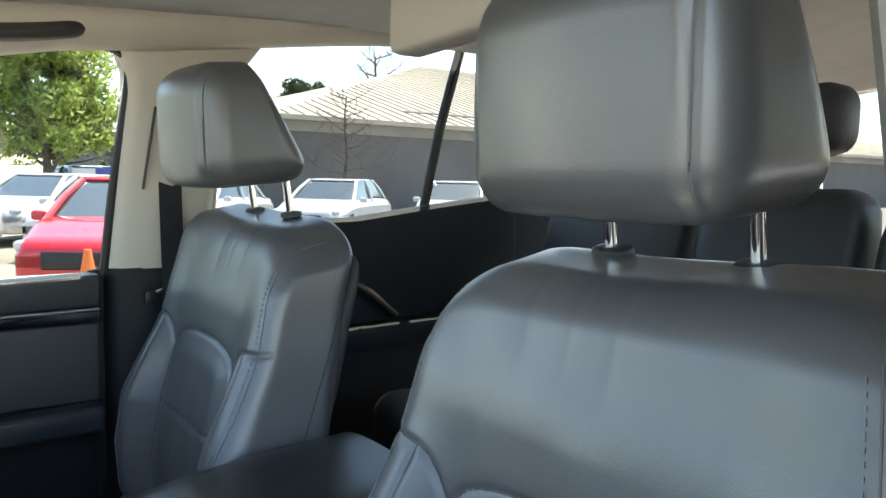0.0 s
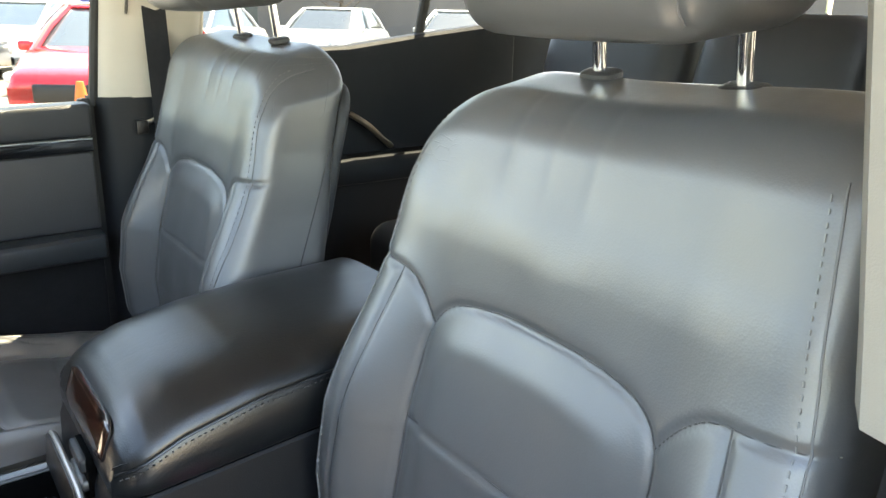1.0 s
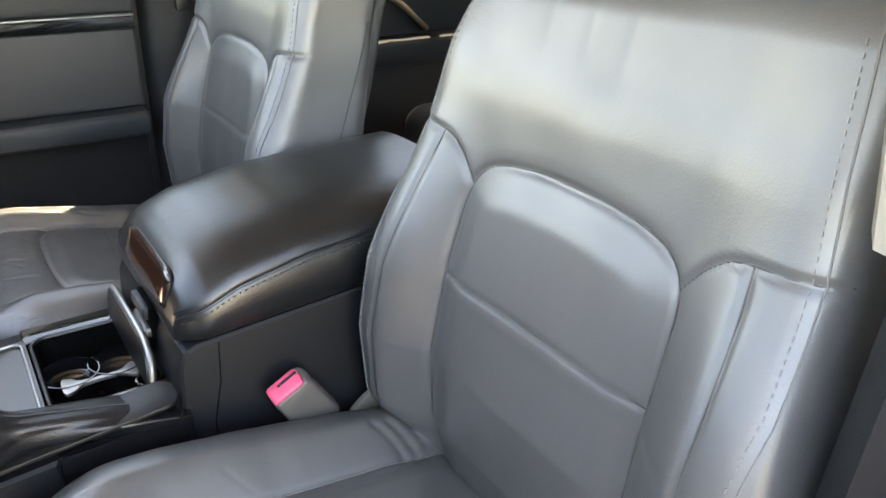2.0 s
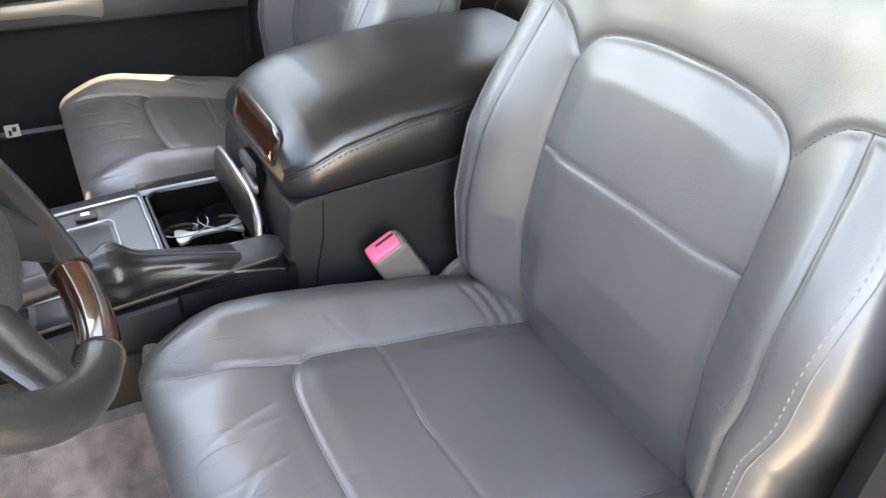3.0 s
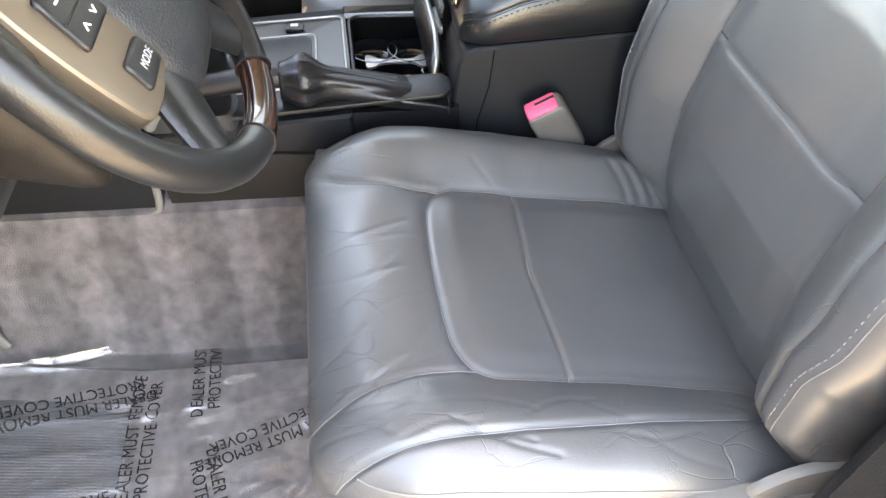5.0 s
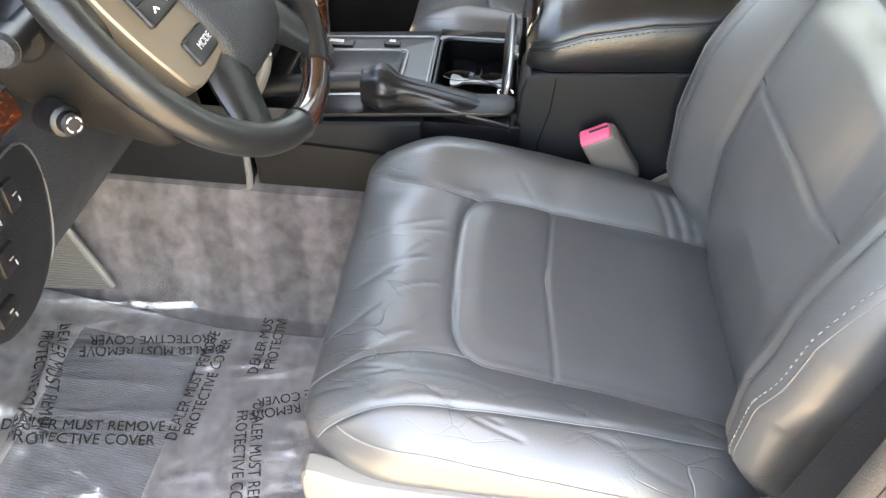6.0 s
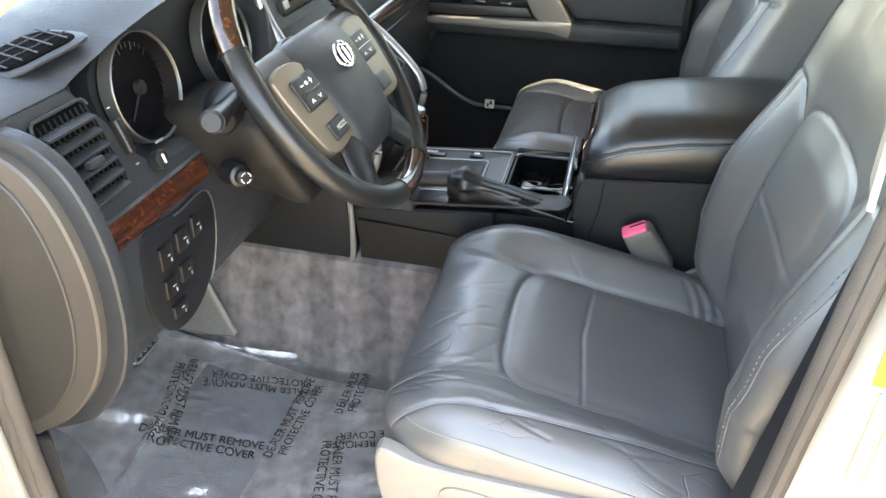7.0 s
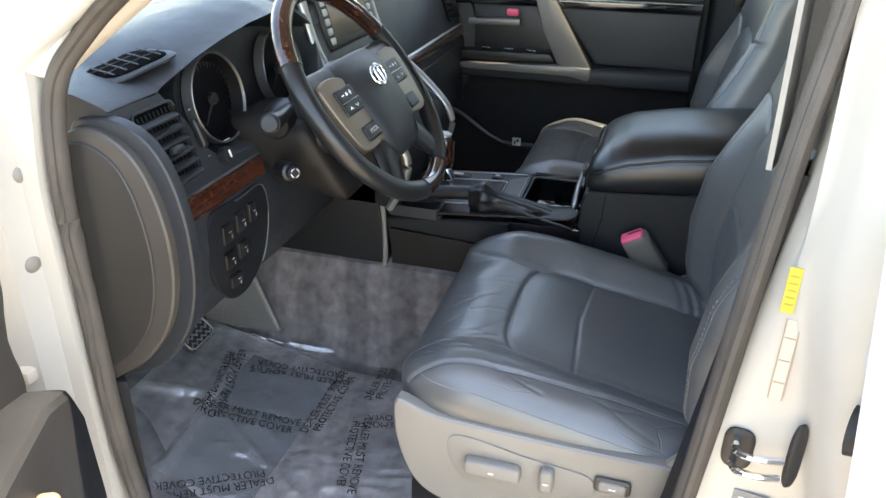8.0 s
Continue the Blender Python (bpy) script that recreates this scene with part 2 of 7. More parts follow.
def clear(name, tint, gloss, rough, bump=0.0, milky=0.0):
    """A thin see-through sheet with a glossy skin."""
    m = bpy.data.materials.new(name)
    m.use_nodes = True
    nt = m.node_tree
    nt.nodes.remove(nt.nodes["Principled BSDF"])
    t = nt.nodes.new("ShaderNodeBsdfTransparent")
    t.inputs["Color"].default_value = (*tint, 1)
    g = nt.nodes.new("ShaderNodeBsdfGlossy")
    g.inputs["Roughness"].default_value = rough
    f = nt.nodes.new("ShaderNodeFresnel")
    f.inputs["IOR"].default_value = 1.45
    k = nt.nodes.new("ShaderNodeMath")
    k.operation, k.use_clamp = "MULTIPLY_ADD", True
    k.inputs[1].default_value, k.inputs[2].default_value = 1.0, gloss
    mix = nt.nodes.new("ShaderNodeMixShader")
    nt.links.new(f.outputs[0], k.inputs[0])
    nt.links.new(k.outputs[0], mix.inputs[0])
    nt.links.new(t.outputs[0], mix.inputs[1])
    nt.links.new(g.outputs[0], mix.inputs[2])
    last = mix
    if milky:
        d = nt.nodes.new("ShaderNodeBsdfDiffuse")
        d.inputs["Color"].default_value = (0.85, 0.85, 0.86, 1)
        last = nt.nodes.new("ShaderNodeMixShader")
        last.inputs[0].default_value = milky
        nt.links.new(mix.outputs[0], last.inputs[1])
        nt.links.new(d.outputs[0], last.inputs[2])
    nt.links.new(last.outputs[0], nt.nodes["Material Output"].inputs["Surface"])
    if bump:
        tc = nt.nodes.new("ShaderNodeTexCoord")
        n = nt.nodes.new("ShaderNodeTexNoise")
        n.inputs["Scale"].default_value, n.inputs["Detail"].default_value, n.inputs["Distortion"].default_value = 11, 5, 1.5
        nt.links.new(tc.outputs["Object"], n.inputs["Vector"])
        bp = nt.nodes.new("ShaderNodeBump")
        bp.inputs["Strength"].default_value, bp.inputs["Distance"].default_value = bump, 0.03
        nt.links.new(n.outputs["Fac"], bp.inputs["Height"])
        nt.links.new(bp.outputs["Normal"], g.inputs["Normal"])
        nt.links.new(bp.outputs["Normal"], f.inputs["Normal"])
    return m


# window tints are set dark to dim the lot and the cabin's daylight
GLASS = clear("window_glass", (0.36, 0.39, 0.39), 0.02, 0.02)
DIMMING_GLASS = clear("tinted_window_glass", (0.27, 0.295, 0.30), 0.02, 0.02)
SCREEN_GLASS = clear("windscreen_glass", (0.62, 0.66, 0.67), 0.02, 0.02)
FILM_SHEET = clear("clear_plastic_film", (0.97, 0.97, 0.97), 0.12, 0.06, 0.22, 0.11)


# ---- mesh helpers ----
def add(name, geo, mat, parent=None, label="", smooth=True, sharp=40, wear=None):
    """A mesh object from (verts, faces); wear tells how worn each point is."""
    v, f = geo
    me = bpy.data.meshes.new(name)
    me.from_pydata([tuple(map(float, p)) for p in v], [], [tuple(map(int, q)) for q in f])
    me.materials.append(mat)
    if smooth:
        me.polygons.foreach_set("use_smooth", [True] * len(me.polygons))
        if sharp:
            me.set_sharp_from_angle(angle=radians(sharp))
    if wear is not None:
        me.attributes.new("wear", "FLOAT", "POINT").data.foreach_set("value", [float(w) for w in wear])
    me.update()
    ob = new(name, me)
    if parent:
        ob.parent = parent
    if label:
        ob["label"] = label
    return ob


def part(name, bm, mat, parent=None, label="", smooth=True):
    bmesh.ops.recalc_face_normals(bm, faces=bm.faces)
    me = bpy.data.meshes.new(name)
    bm.to_mesh(me)
    bm.free()
    me.materials.append(mat)
    if smooth:
        me.polygons.foreach_set("use_smooth", [True] * len(me.polygons))
        me.set_sharp_from_angle(angle=radians(35))
    ob = new(name, me)
    if parent:
        ob.parent = parent
    if label:
        ob["label"] = label
    return ob


def thing(name, label, category, group="", kind="", at=(0, 0, 0)):
    ob = new(name)
    ob.empty_display_size = 0.05
    ob.location = at
    return tagged(ob, label, category, group, kind)


def join(*geos):
    vs, fs, n = [], [], 0
    for v, f in geos:
        vs.extend(map(tuple, v))
        fs.extend([tuple(i + n for i in q) for q in f])
        n += len(v)
    return vs, fs


def moved(geo, m):
    return [tuple(m @ Vector(p)) for p in geo[0]], geo[1]


def rbox(c, h, r, n=(8, 8, 8), deform=None):
    """A box with centre c, half sizes h and rounded edges r (a radius, or one for each axis)."""
    h = np.array(h, float)
    r = np.minimum(np.array([r] * 3 if np.isscalar(r) else r, float), h * 0.999)
    grids, faces, base = [], [], 0
    for ax in range(3):
        a, b = (ax + 1) % 3, (ax + 2) % 3
        for s in (-1, 1):
            na, nb = n[a] + 1, n[b] + 1
            A, B = np.meshgrid(edge_steps(h[a], r[a], na), edge_steps(h[b], r[b], nb), indexing="ij")
            P = np.zeros((na * nb, 3))
            P[:, ax], P[:, a], P[:, b] = s * h[ax], A.ravel(), B.ravel()
            grids.append(P)
            idx = base + np.arange(na * nb).reshape(na, nb)
            q = np.stack([idx[:-1, :-1], idx[1:, :-1], idx[1:, 1:], idx[:-1, 1:]], -1).reshape(-1, 4)
            faces.append(q if s > 0 else q[:, ::-1])
            base += na * nb
    P, F = np.concatenate(grids), np.concatenate(faces)
    key, inv = np.unique((P * 1e5).round().astype(np.int64), axis=0, return_inverse=True)
    inv = inv.ravel()
    Q = np.zeros((len(key), 3))
    Q[inv] = P
    F = inv[F]
    core = np.clip(Q, -(h - r), h - r)
    d = (Q - core) / r
    ln = np.linalg.norm(d, axis=1, keepdims=True)
    Q = np.where(ln > 1e-6, core + r * d / np.maximum(ln, 1e-6), Q)
    if deform:
        Q = deform(Q)
    return Q + np.array(c), F


def edge_steps(h, r, n):
    """Even steps, with some packed into the rounded ends."""
    k = max(2, n // 5) if r < h * 0.5 else 0
    if not k or n < 6:
        return np.linspace(-h, h, n)
    e = h - r + r * np.sin(np.linspace(0, 1, k + 1) * math.pi / 2)
    mid = np.linspace(-(h - r), h - r, max(2, n - 2 * k))
    out = np.concatenate([-e[::-1][:-1], mid, e[1:]])
    return out if len(out) == n else np.interp(np.linspace(0, 1, n), np.linspace(0, 1, len(out)), out)


def loft(rings, closed=True, caps=True):
    """A skin over rings of points, all of one length."""
    n, vs, fs = len(rings[0]), [tuple(p) for r in rings for p in r], []
    for i in range(len(rings) - 1):
        for j in range(n if closed else n - 1):
            k = (j + 1) % n
            fs.append((i * n + j, i * n + k, (i + 1) * n + k, (i + 1) * n + j))
    if caps and closed:
        fs.append(tuple(range(n))[::-1])
        fs.append(tuple((len(rings) - 1) * n + j for j in range(n)))
    return vs, fs


def smooth_line(pts, n=40, closed=False):
    """A rounded line through the points (Catmull-Rom)."""
    P = [Vector(p) for p in pts]
    m = len(P)
    out = []
    segs = m if closed else m - 1
    for k in range(n + (0 if closed else 1)):
        t = k / n * segs
        i = min(int(t), segs - 1)
        f = t - i
        g = lambda j: P[j % m] if closed else P[max(0, min(m - 1, j))]
        a, b, c, d = g(i - 1), g(i), g(i + 1), g(i + 2)
        out.append(0.5 * ((2 * b) + (c - a) * f + (2 * a - 5 * b + 4 * c - d) * f * f + (3 * b - a - 3 * c + d) * f ** 3))
    return out


def tube(pts, r, sides=8, closed=False, flat=1.0, up=(0, 0, 1), caps=True):
    """A tube along a line; r is a radius or one for each point; flat squeezes it along up."""
    P = [Vector(p) for p in pts]
    n = len(P)
    rings = []
    U = Vector(up)
    for i, p in enumerate(P):
        a, b = (P[(i - 1) % n], P[(i + 1) % n]) if closed else (P[max(0, i - 1)], P[min(n - 1, i + 1)])
        t = (b - a).normalized()
        s = t.cross(U)
        s = s.normalized() if s.length > 1e-4 else t.orthogonal().normalized()
        w = s.cross(t).normalized()
        rr = r[i] if isinstance(r, (list, tuple)) else r
        rings.append([p + rr * (math.cos(k * 2 * math.pi / sides) * s + flat * math.sin(k * 2 * math.pi / sides) * w) for k in range(sides)])
    if closed:
        rings.append(rings[0])
        vs, fs = loft(rings, caps=False)
        m = len(rings[0])
        last = (len(rings) - 1) * m
        return vs[:last], [tuple(i - last if i >= last else i for i in q) for q in fs]
    return loft(rings, caps=caps)


def prism(outline, axis, a, b, bevel=0.004, seg=2):
    """An outline in the plane across axis ('x': (y, z), 'y': (x, z), 'z': (x, y)), from a to b, with bevelled edges. Returns a bmesh."""
    bm = bmesh.new()
    put = {"x": lambda p, w: (w, p[0], p[1]), "y": lambda p, w: (p[0], w, p[1]), "z": lambda p, w: (p[0], p[1], w)}[axis]
    lo = [bm.verts.new(put(p, a)) for p in outline]
    hi = [bm.verts.new(put(p, b)) for p in outline]
    n = len(outline)
    bm.faces.new(lo[::-1])
    bm.faces.new(hi)
    for i in range(n):
        bm.faces.new((lo[i], lo[(i + 1) % n], hi[(i + 1) % n], hi[i]))
    bmesh.ops.recalc_face_normals(bm, faces=bm.faces)
    if bevel:
        caps = set(lo), set(hi)
        rim = [e for e in bm.edges if set(e.verts) <= caps[0] or set(e.verts) <= caps[1]]
        if n <= 6:
            rim = list(bm.edges)
        bmesh.ops.bevel(bm, geom=rim, offset=bevel, segments=seg, affect="EDGES", profile=0.6, clamp_overlap=True)
    return bm


def lathe(profile, sides=24, caps=True):
    """Radius and height pairs turned round z."""
    rings = [[(r * math.cos(k * 2 * math.pi / sides), r * math.sin(k * 2 * math.pi / sides), z) for k in range(sides)] for r, z in profile]
    return loft(rings, caps=caps)


def rounded(w, h, r, n=5):
    """A rounded rectangle's outline, half sizes w and h."""
    out = []
    for cx, cy, a in ((w - r, h - r, 0), (-w + r, h - r, 90), (-w + r, -h + r, 180), (w - r, -h + r, 270)):
        out += [(cx + r * math.cos(radians(a + 90 * k / n)), cy + r * math.sin(radians(a + 90 * k / n))) for k in range(n + 1)]
    return out


def step(a, b, x):
    t = np.clip((x - a) / (b - a), 0, 1)
    return t * t * (3 - 2 * t)


def line_distance(px, py, line):
    """The distance from many points to a polyline in the plane."""
    best = np.full(px.shape, 9.0)
    for (ax, ay), (bx, by) in zip(line[:-1], line[1:]):
        dx, dy = bx - ax, by - ay
        L = dx * dx + dy * dy + 1e-12
        t = np.clip(((px - ax) * dx + (py - ay) * dy) / L, 0, 1)
        best = np.minimum(best, np.hypot(px - ax - t * dx, py - ay - t * dy))
    return best


def flat_line(pts, n=30):
    return [(p.x, p.y) for p in smooth_line([(a, b, 0) for a, b in pts], n)]


def on_skin(geo, pts, way, off=0.0):
    """Points dropped along way onto a skin."""
    from mathutils.bvhtree import BVHTree
    tree = BVHTree.FromPolygons([tuple(p) for p in geo[0]], [tuple(map(int, q)) for q in geo[1]])
    out = []
    for p in pts:
        hit = tree.ray_cast(Vector(p), Vector(way))
        if hit[0]:
            out.append(hit[0] + hit[1] * off)
    return out


def dashes(pts, r, long=0.0055, gap=0.003):
    """Stitches along a line."""
    geos, run, start = [], 0.0, None
    P = [Vector(p) for p in pts]
    fine = []
    for a, b in zip(P[:-1], P[1:]):
        k = max(1, int((b - a).length / 0.0015))
        fine += [a.lerp(b, i / k) for i in range(k)]
    seg = []
    for a, b in zip(fine[:-1], fine[1:]):
        run += (b - a).length
        if run % (long + gap) < long:
            seg.append(a)
        elif len(seg) > 1:
            geos.append(tube([seg[0], seg[len(seg) // 2], seg[-1]], r, 5))
            seg = []
        else:
            seg = []
    return join(*geos) if geos else ([], [])


# ---- front seats ----
def cushion_seams():
    """Seams of the cushion's top in (across, along), one side mirrored."""
    insert = [(-0.155, -0.27), (-0.152, -0.16), (-0.147, -0.05), (-0.147, 0.04), (-0.142, 0.085), (-0.115, 0.108), (-0.07, 0.115), (0, 0.117)]
    insert = flat_line(insert, 40)
    insert += [(-u, y) for u, y in insert[::-1][1:]]
    cross = [(-0.147, -0.004), (0, 0.006), (0.147, -0.004)]
    wing = flat_line([(-0.138, 0.092), (-0.143, 0.15), (-0.158, 0.205), (-0.178, 0.243), (-0.185, 0.262)], 20)
    bolster = flat_line([(-0.196, -0.27), (-0.205, -0.10), (-0.213, 0.03), (-0.222, 0.13), (-0.232, 0.20), (-0.243, 0.24)], 24)
    both = lambda l: [l, [(-u, y) for u, y in l]]
    return insert, cross, both(wing), [bolster]


def back_seams():
    """Seams of the backrest's face in (across, height)."""
    side = flat_line([(-0.150, 0.84), (-0.152, 0.95), (-0.150, 1.06), (-0.148, 1.15), (-0.142, 1.203), (-0.115, 1.231), (-0.06, 1.243), (0, 1.245)], 44)
    insert = side + [(-u, z) for u, z in side[::-1][1:]]
    cross = [(-0.15, 1.102), (0, 1.104), (0.15, 1.102)]
    wing = flat_line([(-0.142, 1.205), (-0.165, 1.235), (-0.195, 1.252), (-0.27, 1.256)], 18)
    bolster = flat_line([(-0.196, 1.253), (-0.205, 1.19), (-0.213, 1.10), (-0.218, 1.0), (-0.215, 0.9)], 20)
    both = lambda l: [l, [(-u, z) for u, z in l]]
    return insert, cross, both(wing), both(bolster)


def groove(d, wide):
    return np.exp(-(d / wide) ** 2)


def cushion_shape(Q):
    """The driver's cushion; its door side is at negative u."""
    u, y, zt = Q[:, 0].copy(), Q[:, 1] - 0.03, Q[:, 2].copy()
    top = step(-0.01, 0.07, zt)
    insert, cross, wings, bolsters = cushion_seams()
    au = np.abs(u)
    z = zt - 0.075 + 0.881 + 0.19 * y
    rise = np.where(u > 0, 0.037, 0.020)
    z = z + rise * step(0.135, 0.205, au) * top * (1 - 0.45 * step(0.05, 0.25, y)) * (1 - 0.3 * step(-0.1, -0.3, y))
    z = z - 0.020 * step(0.13, 0.27, y) * top
    z = z - 0.010 * step(-0.15, -0.30, y) * top
    inside = (au < 0.154) & (y < np.interp(au, [0, 0.07, 0.115, 0.142, 0.147, 0.154], [0.117, 0.115, 0.108, 0.085, 0.04, -0.20]))
    d1 = line_distance(u, y, insert)
    dc = line_distance(u, y, cross)
    z = z + top * np.where(inside, 0.0055 * step(0, 0.034, d1), 0.002 * step(0, 0.016, d1))
    z = z - top * np.where(inside, 0.0022 * groove(dc, 0.0030), 0)
    for l in wings + bolsters:
        d1 = np.minimum(d1, line_distance(u, y, l))
    z = z - top * 0.0036 * groove(d1, 0.0035)
    # creases pressed in across the front edge and the bolsters
    rng = random.Random(11)
    for k in range(40):
        if k < 22:
            cu, cy, ang, ln = rng.uniform(-0.23, 0.23), rng.uniform(0.13, 0.245), rng.gauss(100, 24), rng.uniform(0.05, 0.12)
        else:
            cu, cy, ang, ln = rng.choice((-1, -1, 1)) * rng.uniform(0.16, 0.245), rng.uniform(-0.24, 0.14), rng.gauss(80, 16), rng.uniform(0.05, 0.11)
        dx, dy = math.cos(radians(ang)) * ln / 2, math.sin(radians(ang)) * ln / 2
        bend = rng.uniform(-0.014, 0.014)
        l = flat_line([(cu - dx, cy - dy), (cu + bend, cy), (cu + dx, cy + dy)], 8)
        z = z - top * rng.uniform(0.0005, 0.0013) * groove(line_distance(u, y, l), 0.0030)
    # gathers where the inner bolster meets the backrest
    for k in range(5):
        l = flat_line([(0.150, -0.17 - 0.020 * k), (0.170, -0.165 - 0.021 * k), (0.195, -0.150 - 0.022 * k)], 6)
        z = z - top * 0.0028 * groove(line_distance(u, y, l), 0.006)
    # the flanks lean in towards the base, the leather ripples a little
    u = u * (1 - 0.05 * step(0.02, -0.075, zt))
    for i in range(len(z)):
        if top[i] > 0.05:
            e = 0.0024 if (au[i] > 0.15 or y[i] > 0.11) else 0.0012
            z[i] += top[i] * e * noise.noise((u[i] * 14, y[i] * 22, 1.7))
    return np.stack([u, y, z], 1)


BACK_Z = [0.78, 0.84, 0.90, 1.00, 1.09, 1.20, 1.30, 1.40, 1.47]
BACK_Y = [-0.245, -0.226, -0.212, -0.206, -0.219, -0.253, -0.287, -0.325, -0.352]
BACK_T = [0.13, 0.15, 0.155, 0.155, 0.150, 0.145, 0.13, 0.118, 0.105]
BACK_W = [0.96, 1.0, 1.03, 1.06, 1.05, 0.985, 0.950, 0.935, 0.92]


def back_shape(Q):
    """The driver's backrest; its door side is at negative u."""
    z0 = Q[:, 2] + 1.118
    crown = step(1.34, 1.446, z0)
    z = z0 - 0.026 * np.clip((Q[:, 1] + 0.075) / 0.15, 0, 1) * step(1.30, 1.44, z0)
    u = Q[:, 0] * np.interp(z, BACK_Z, BACK_W)
    au = np.abs(u)
    front = step(-0.01, 0.07, Q[:, 1])
    y = np.interp(z, BACK_Z, BACK_Y) - (0.075 - Q[:, 1]) / 0.15 * np.interp(z, BACK_Z, BACK_T)
    insert, cross, wings, bolsters = back_seams()
    zm = step(0.80, 0.92, z) * (1 - 0.85 * step(1.08, 1.31, z))
    y = y + front * 0.046 * step(0.135, 0.215, au) * zm
    inside = (au < 0.152) & (z < np.interp(au, [0, 0.06, 0.115, 0.142, 0.148, 0.152], [1.245, 1.243, 1.231, 1.203, 1.15, 0.95]))
    d1 = line_distance(u, z, insert)
    dc = line_distance(u, z, cross)
    y = y + front * np.where(inside, 0.008 * step(0, 0.045, d1), 0.0015 * step(0, 0.02, d1))
    y = y - front * np.where(inside, 0.0022 * groove(dc, 0.0030), 0)
    d1 = np.where(z < 1.30, d1, 9.0)
    for l in wings + bolsters:
        d1 = np.minimum(d1, line_distance(u, z, l))
    y = y - front * 0.0042 * groove(d1, 0.0036)
    y = y + front * 0.008 * np.exp(-((z - 1.33) / 0.07) ** 2) * (au < 0.3)
    # the head is domed, its inner corner rounder
    z = z + crown * (0.016 + 0.010 * step(0.05, -0.20, u) - 0.052 * step(0.11, 0.27, u) ** 2)
    # shallow pulls below the headrest posts
    for pu in (-0.02, 0.03, 0.085):
        y = y - front * 0.0012 * groove(u - pu - 0.05 * (z - 1.40), 0.006) * step(1.33, 1.40, z)
    for i in range(len(y)):
        if front[i] > 0.05:
            y[i] += front[i] * 0.0014 * noise.noise((u[i] * 16, z[i] * 12, 4.1))
    return np.stack([u, y, z], 1)


def headrest_shape(Q):
    u, y, z = Q[:, 0].copy(), Q[:, 1].copy(), Q[:, 2].copy()
    k = (z + 0.1) / 0.2
    # the face bulges, the back slopes forward towards the top
    y = np.where(y < 0, y * (1.42 - 1.22 * k), y * (1.0 - 0.15 * k)) + 0.020 * (1 - (u / 0.14) ** 2) * (Q[:, 1] > 0)
    u = u * (1 - 0.10 * np.abs(k - 0.45) ** 2 * 2 - 0.05 * k)
    y = y - 0.004 * groove(np.abs(u) - 0.112, 0.004) * step(0.0, 0.04, Q[:, 1])
    return np.stack([u, y, z], 1)


CUSHION = rbox((0, 0, 0), (0.272, 0.288, 0.075), (0.075, 0.11, 0.055), (230, 236, 18), cushion_shape)
BACK = rbox((0, 0, 0), (0.262, 0.075, 0.328), (0.045, 0.04, 0.04), (210, 20, 250), back_shape)
HEADREST = rbox((0, 0, 0), (0.142, 0.080, 0.100), (0.044, 0.042, 0.046), (52, 26, 40), headrest_shape)
CUSHION_WEAR = np.maximum(step(-0.16, -0.21, CUSHION[0][:, 0]), step(0.12, 0.19, CUSHION[0][:, 1])) * step(0.78, 0.83, CUSHION[0][:, 2])
BACK_WEAR = np.maximum(0.7 * step(0.17, 0.22, np.abs(BACK[0][:, 0])) * step(1.15, 1.05, BACK[0][:, 2]), 0.8 * step(1.33, 1.38, BACK[0][:, 2]) * step(0.10, 0.20, BACK[0][:, 0]))


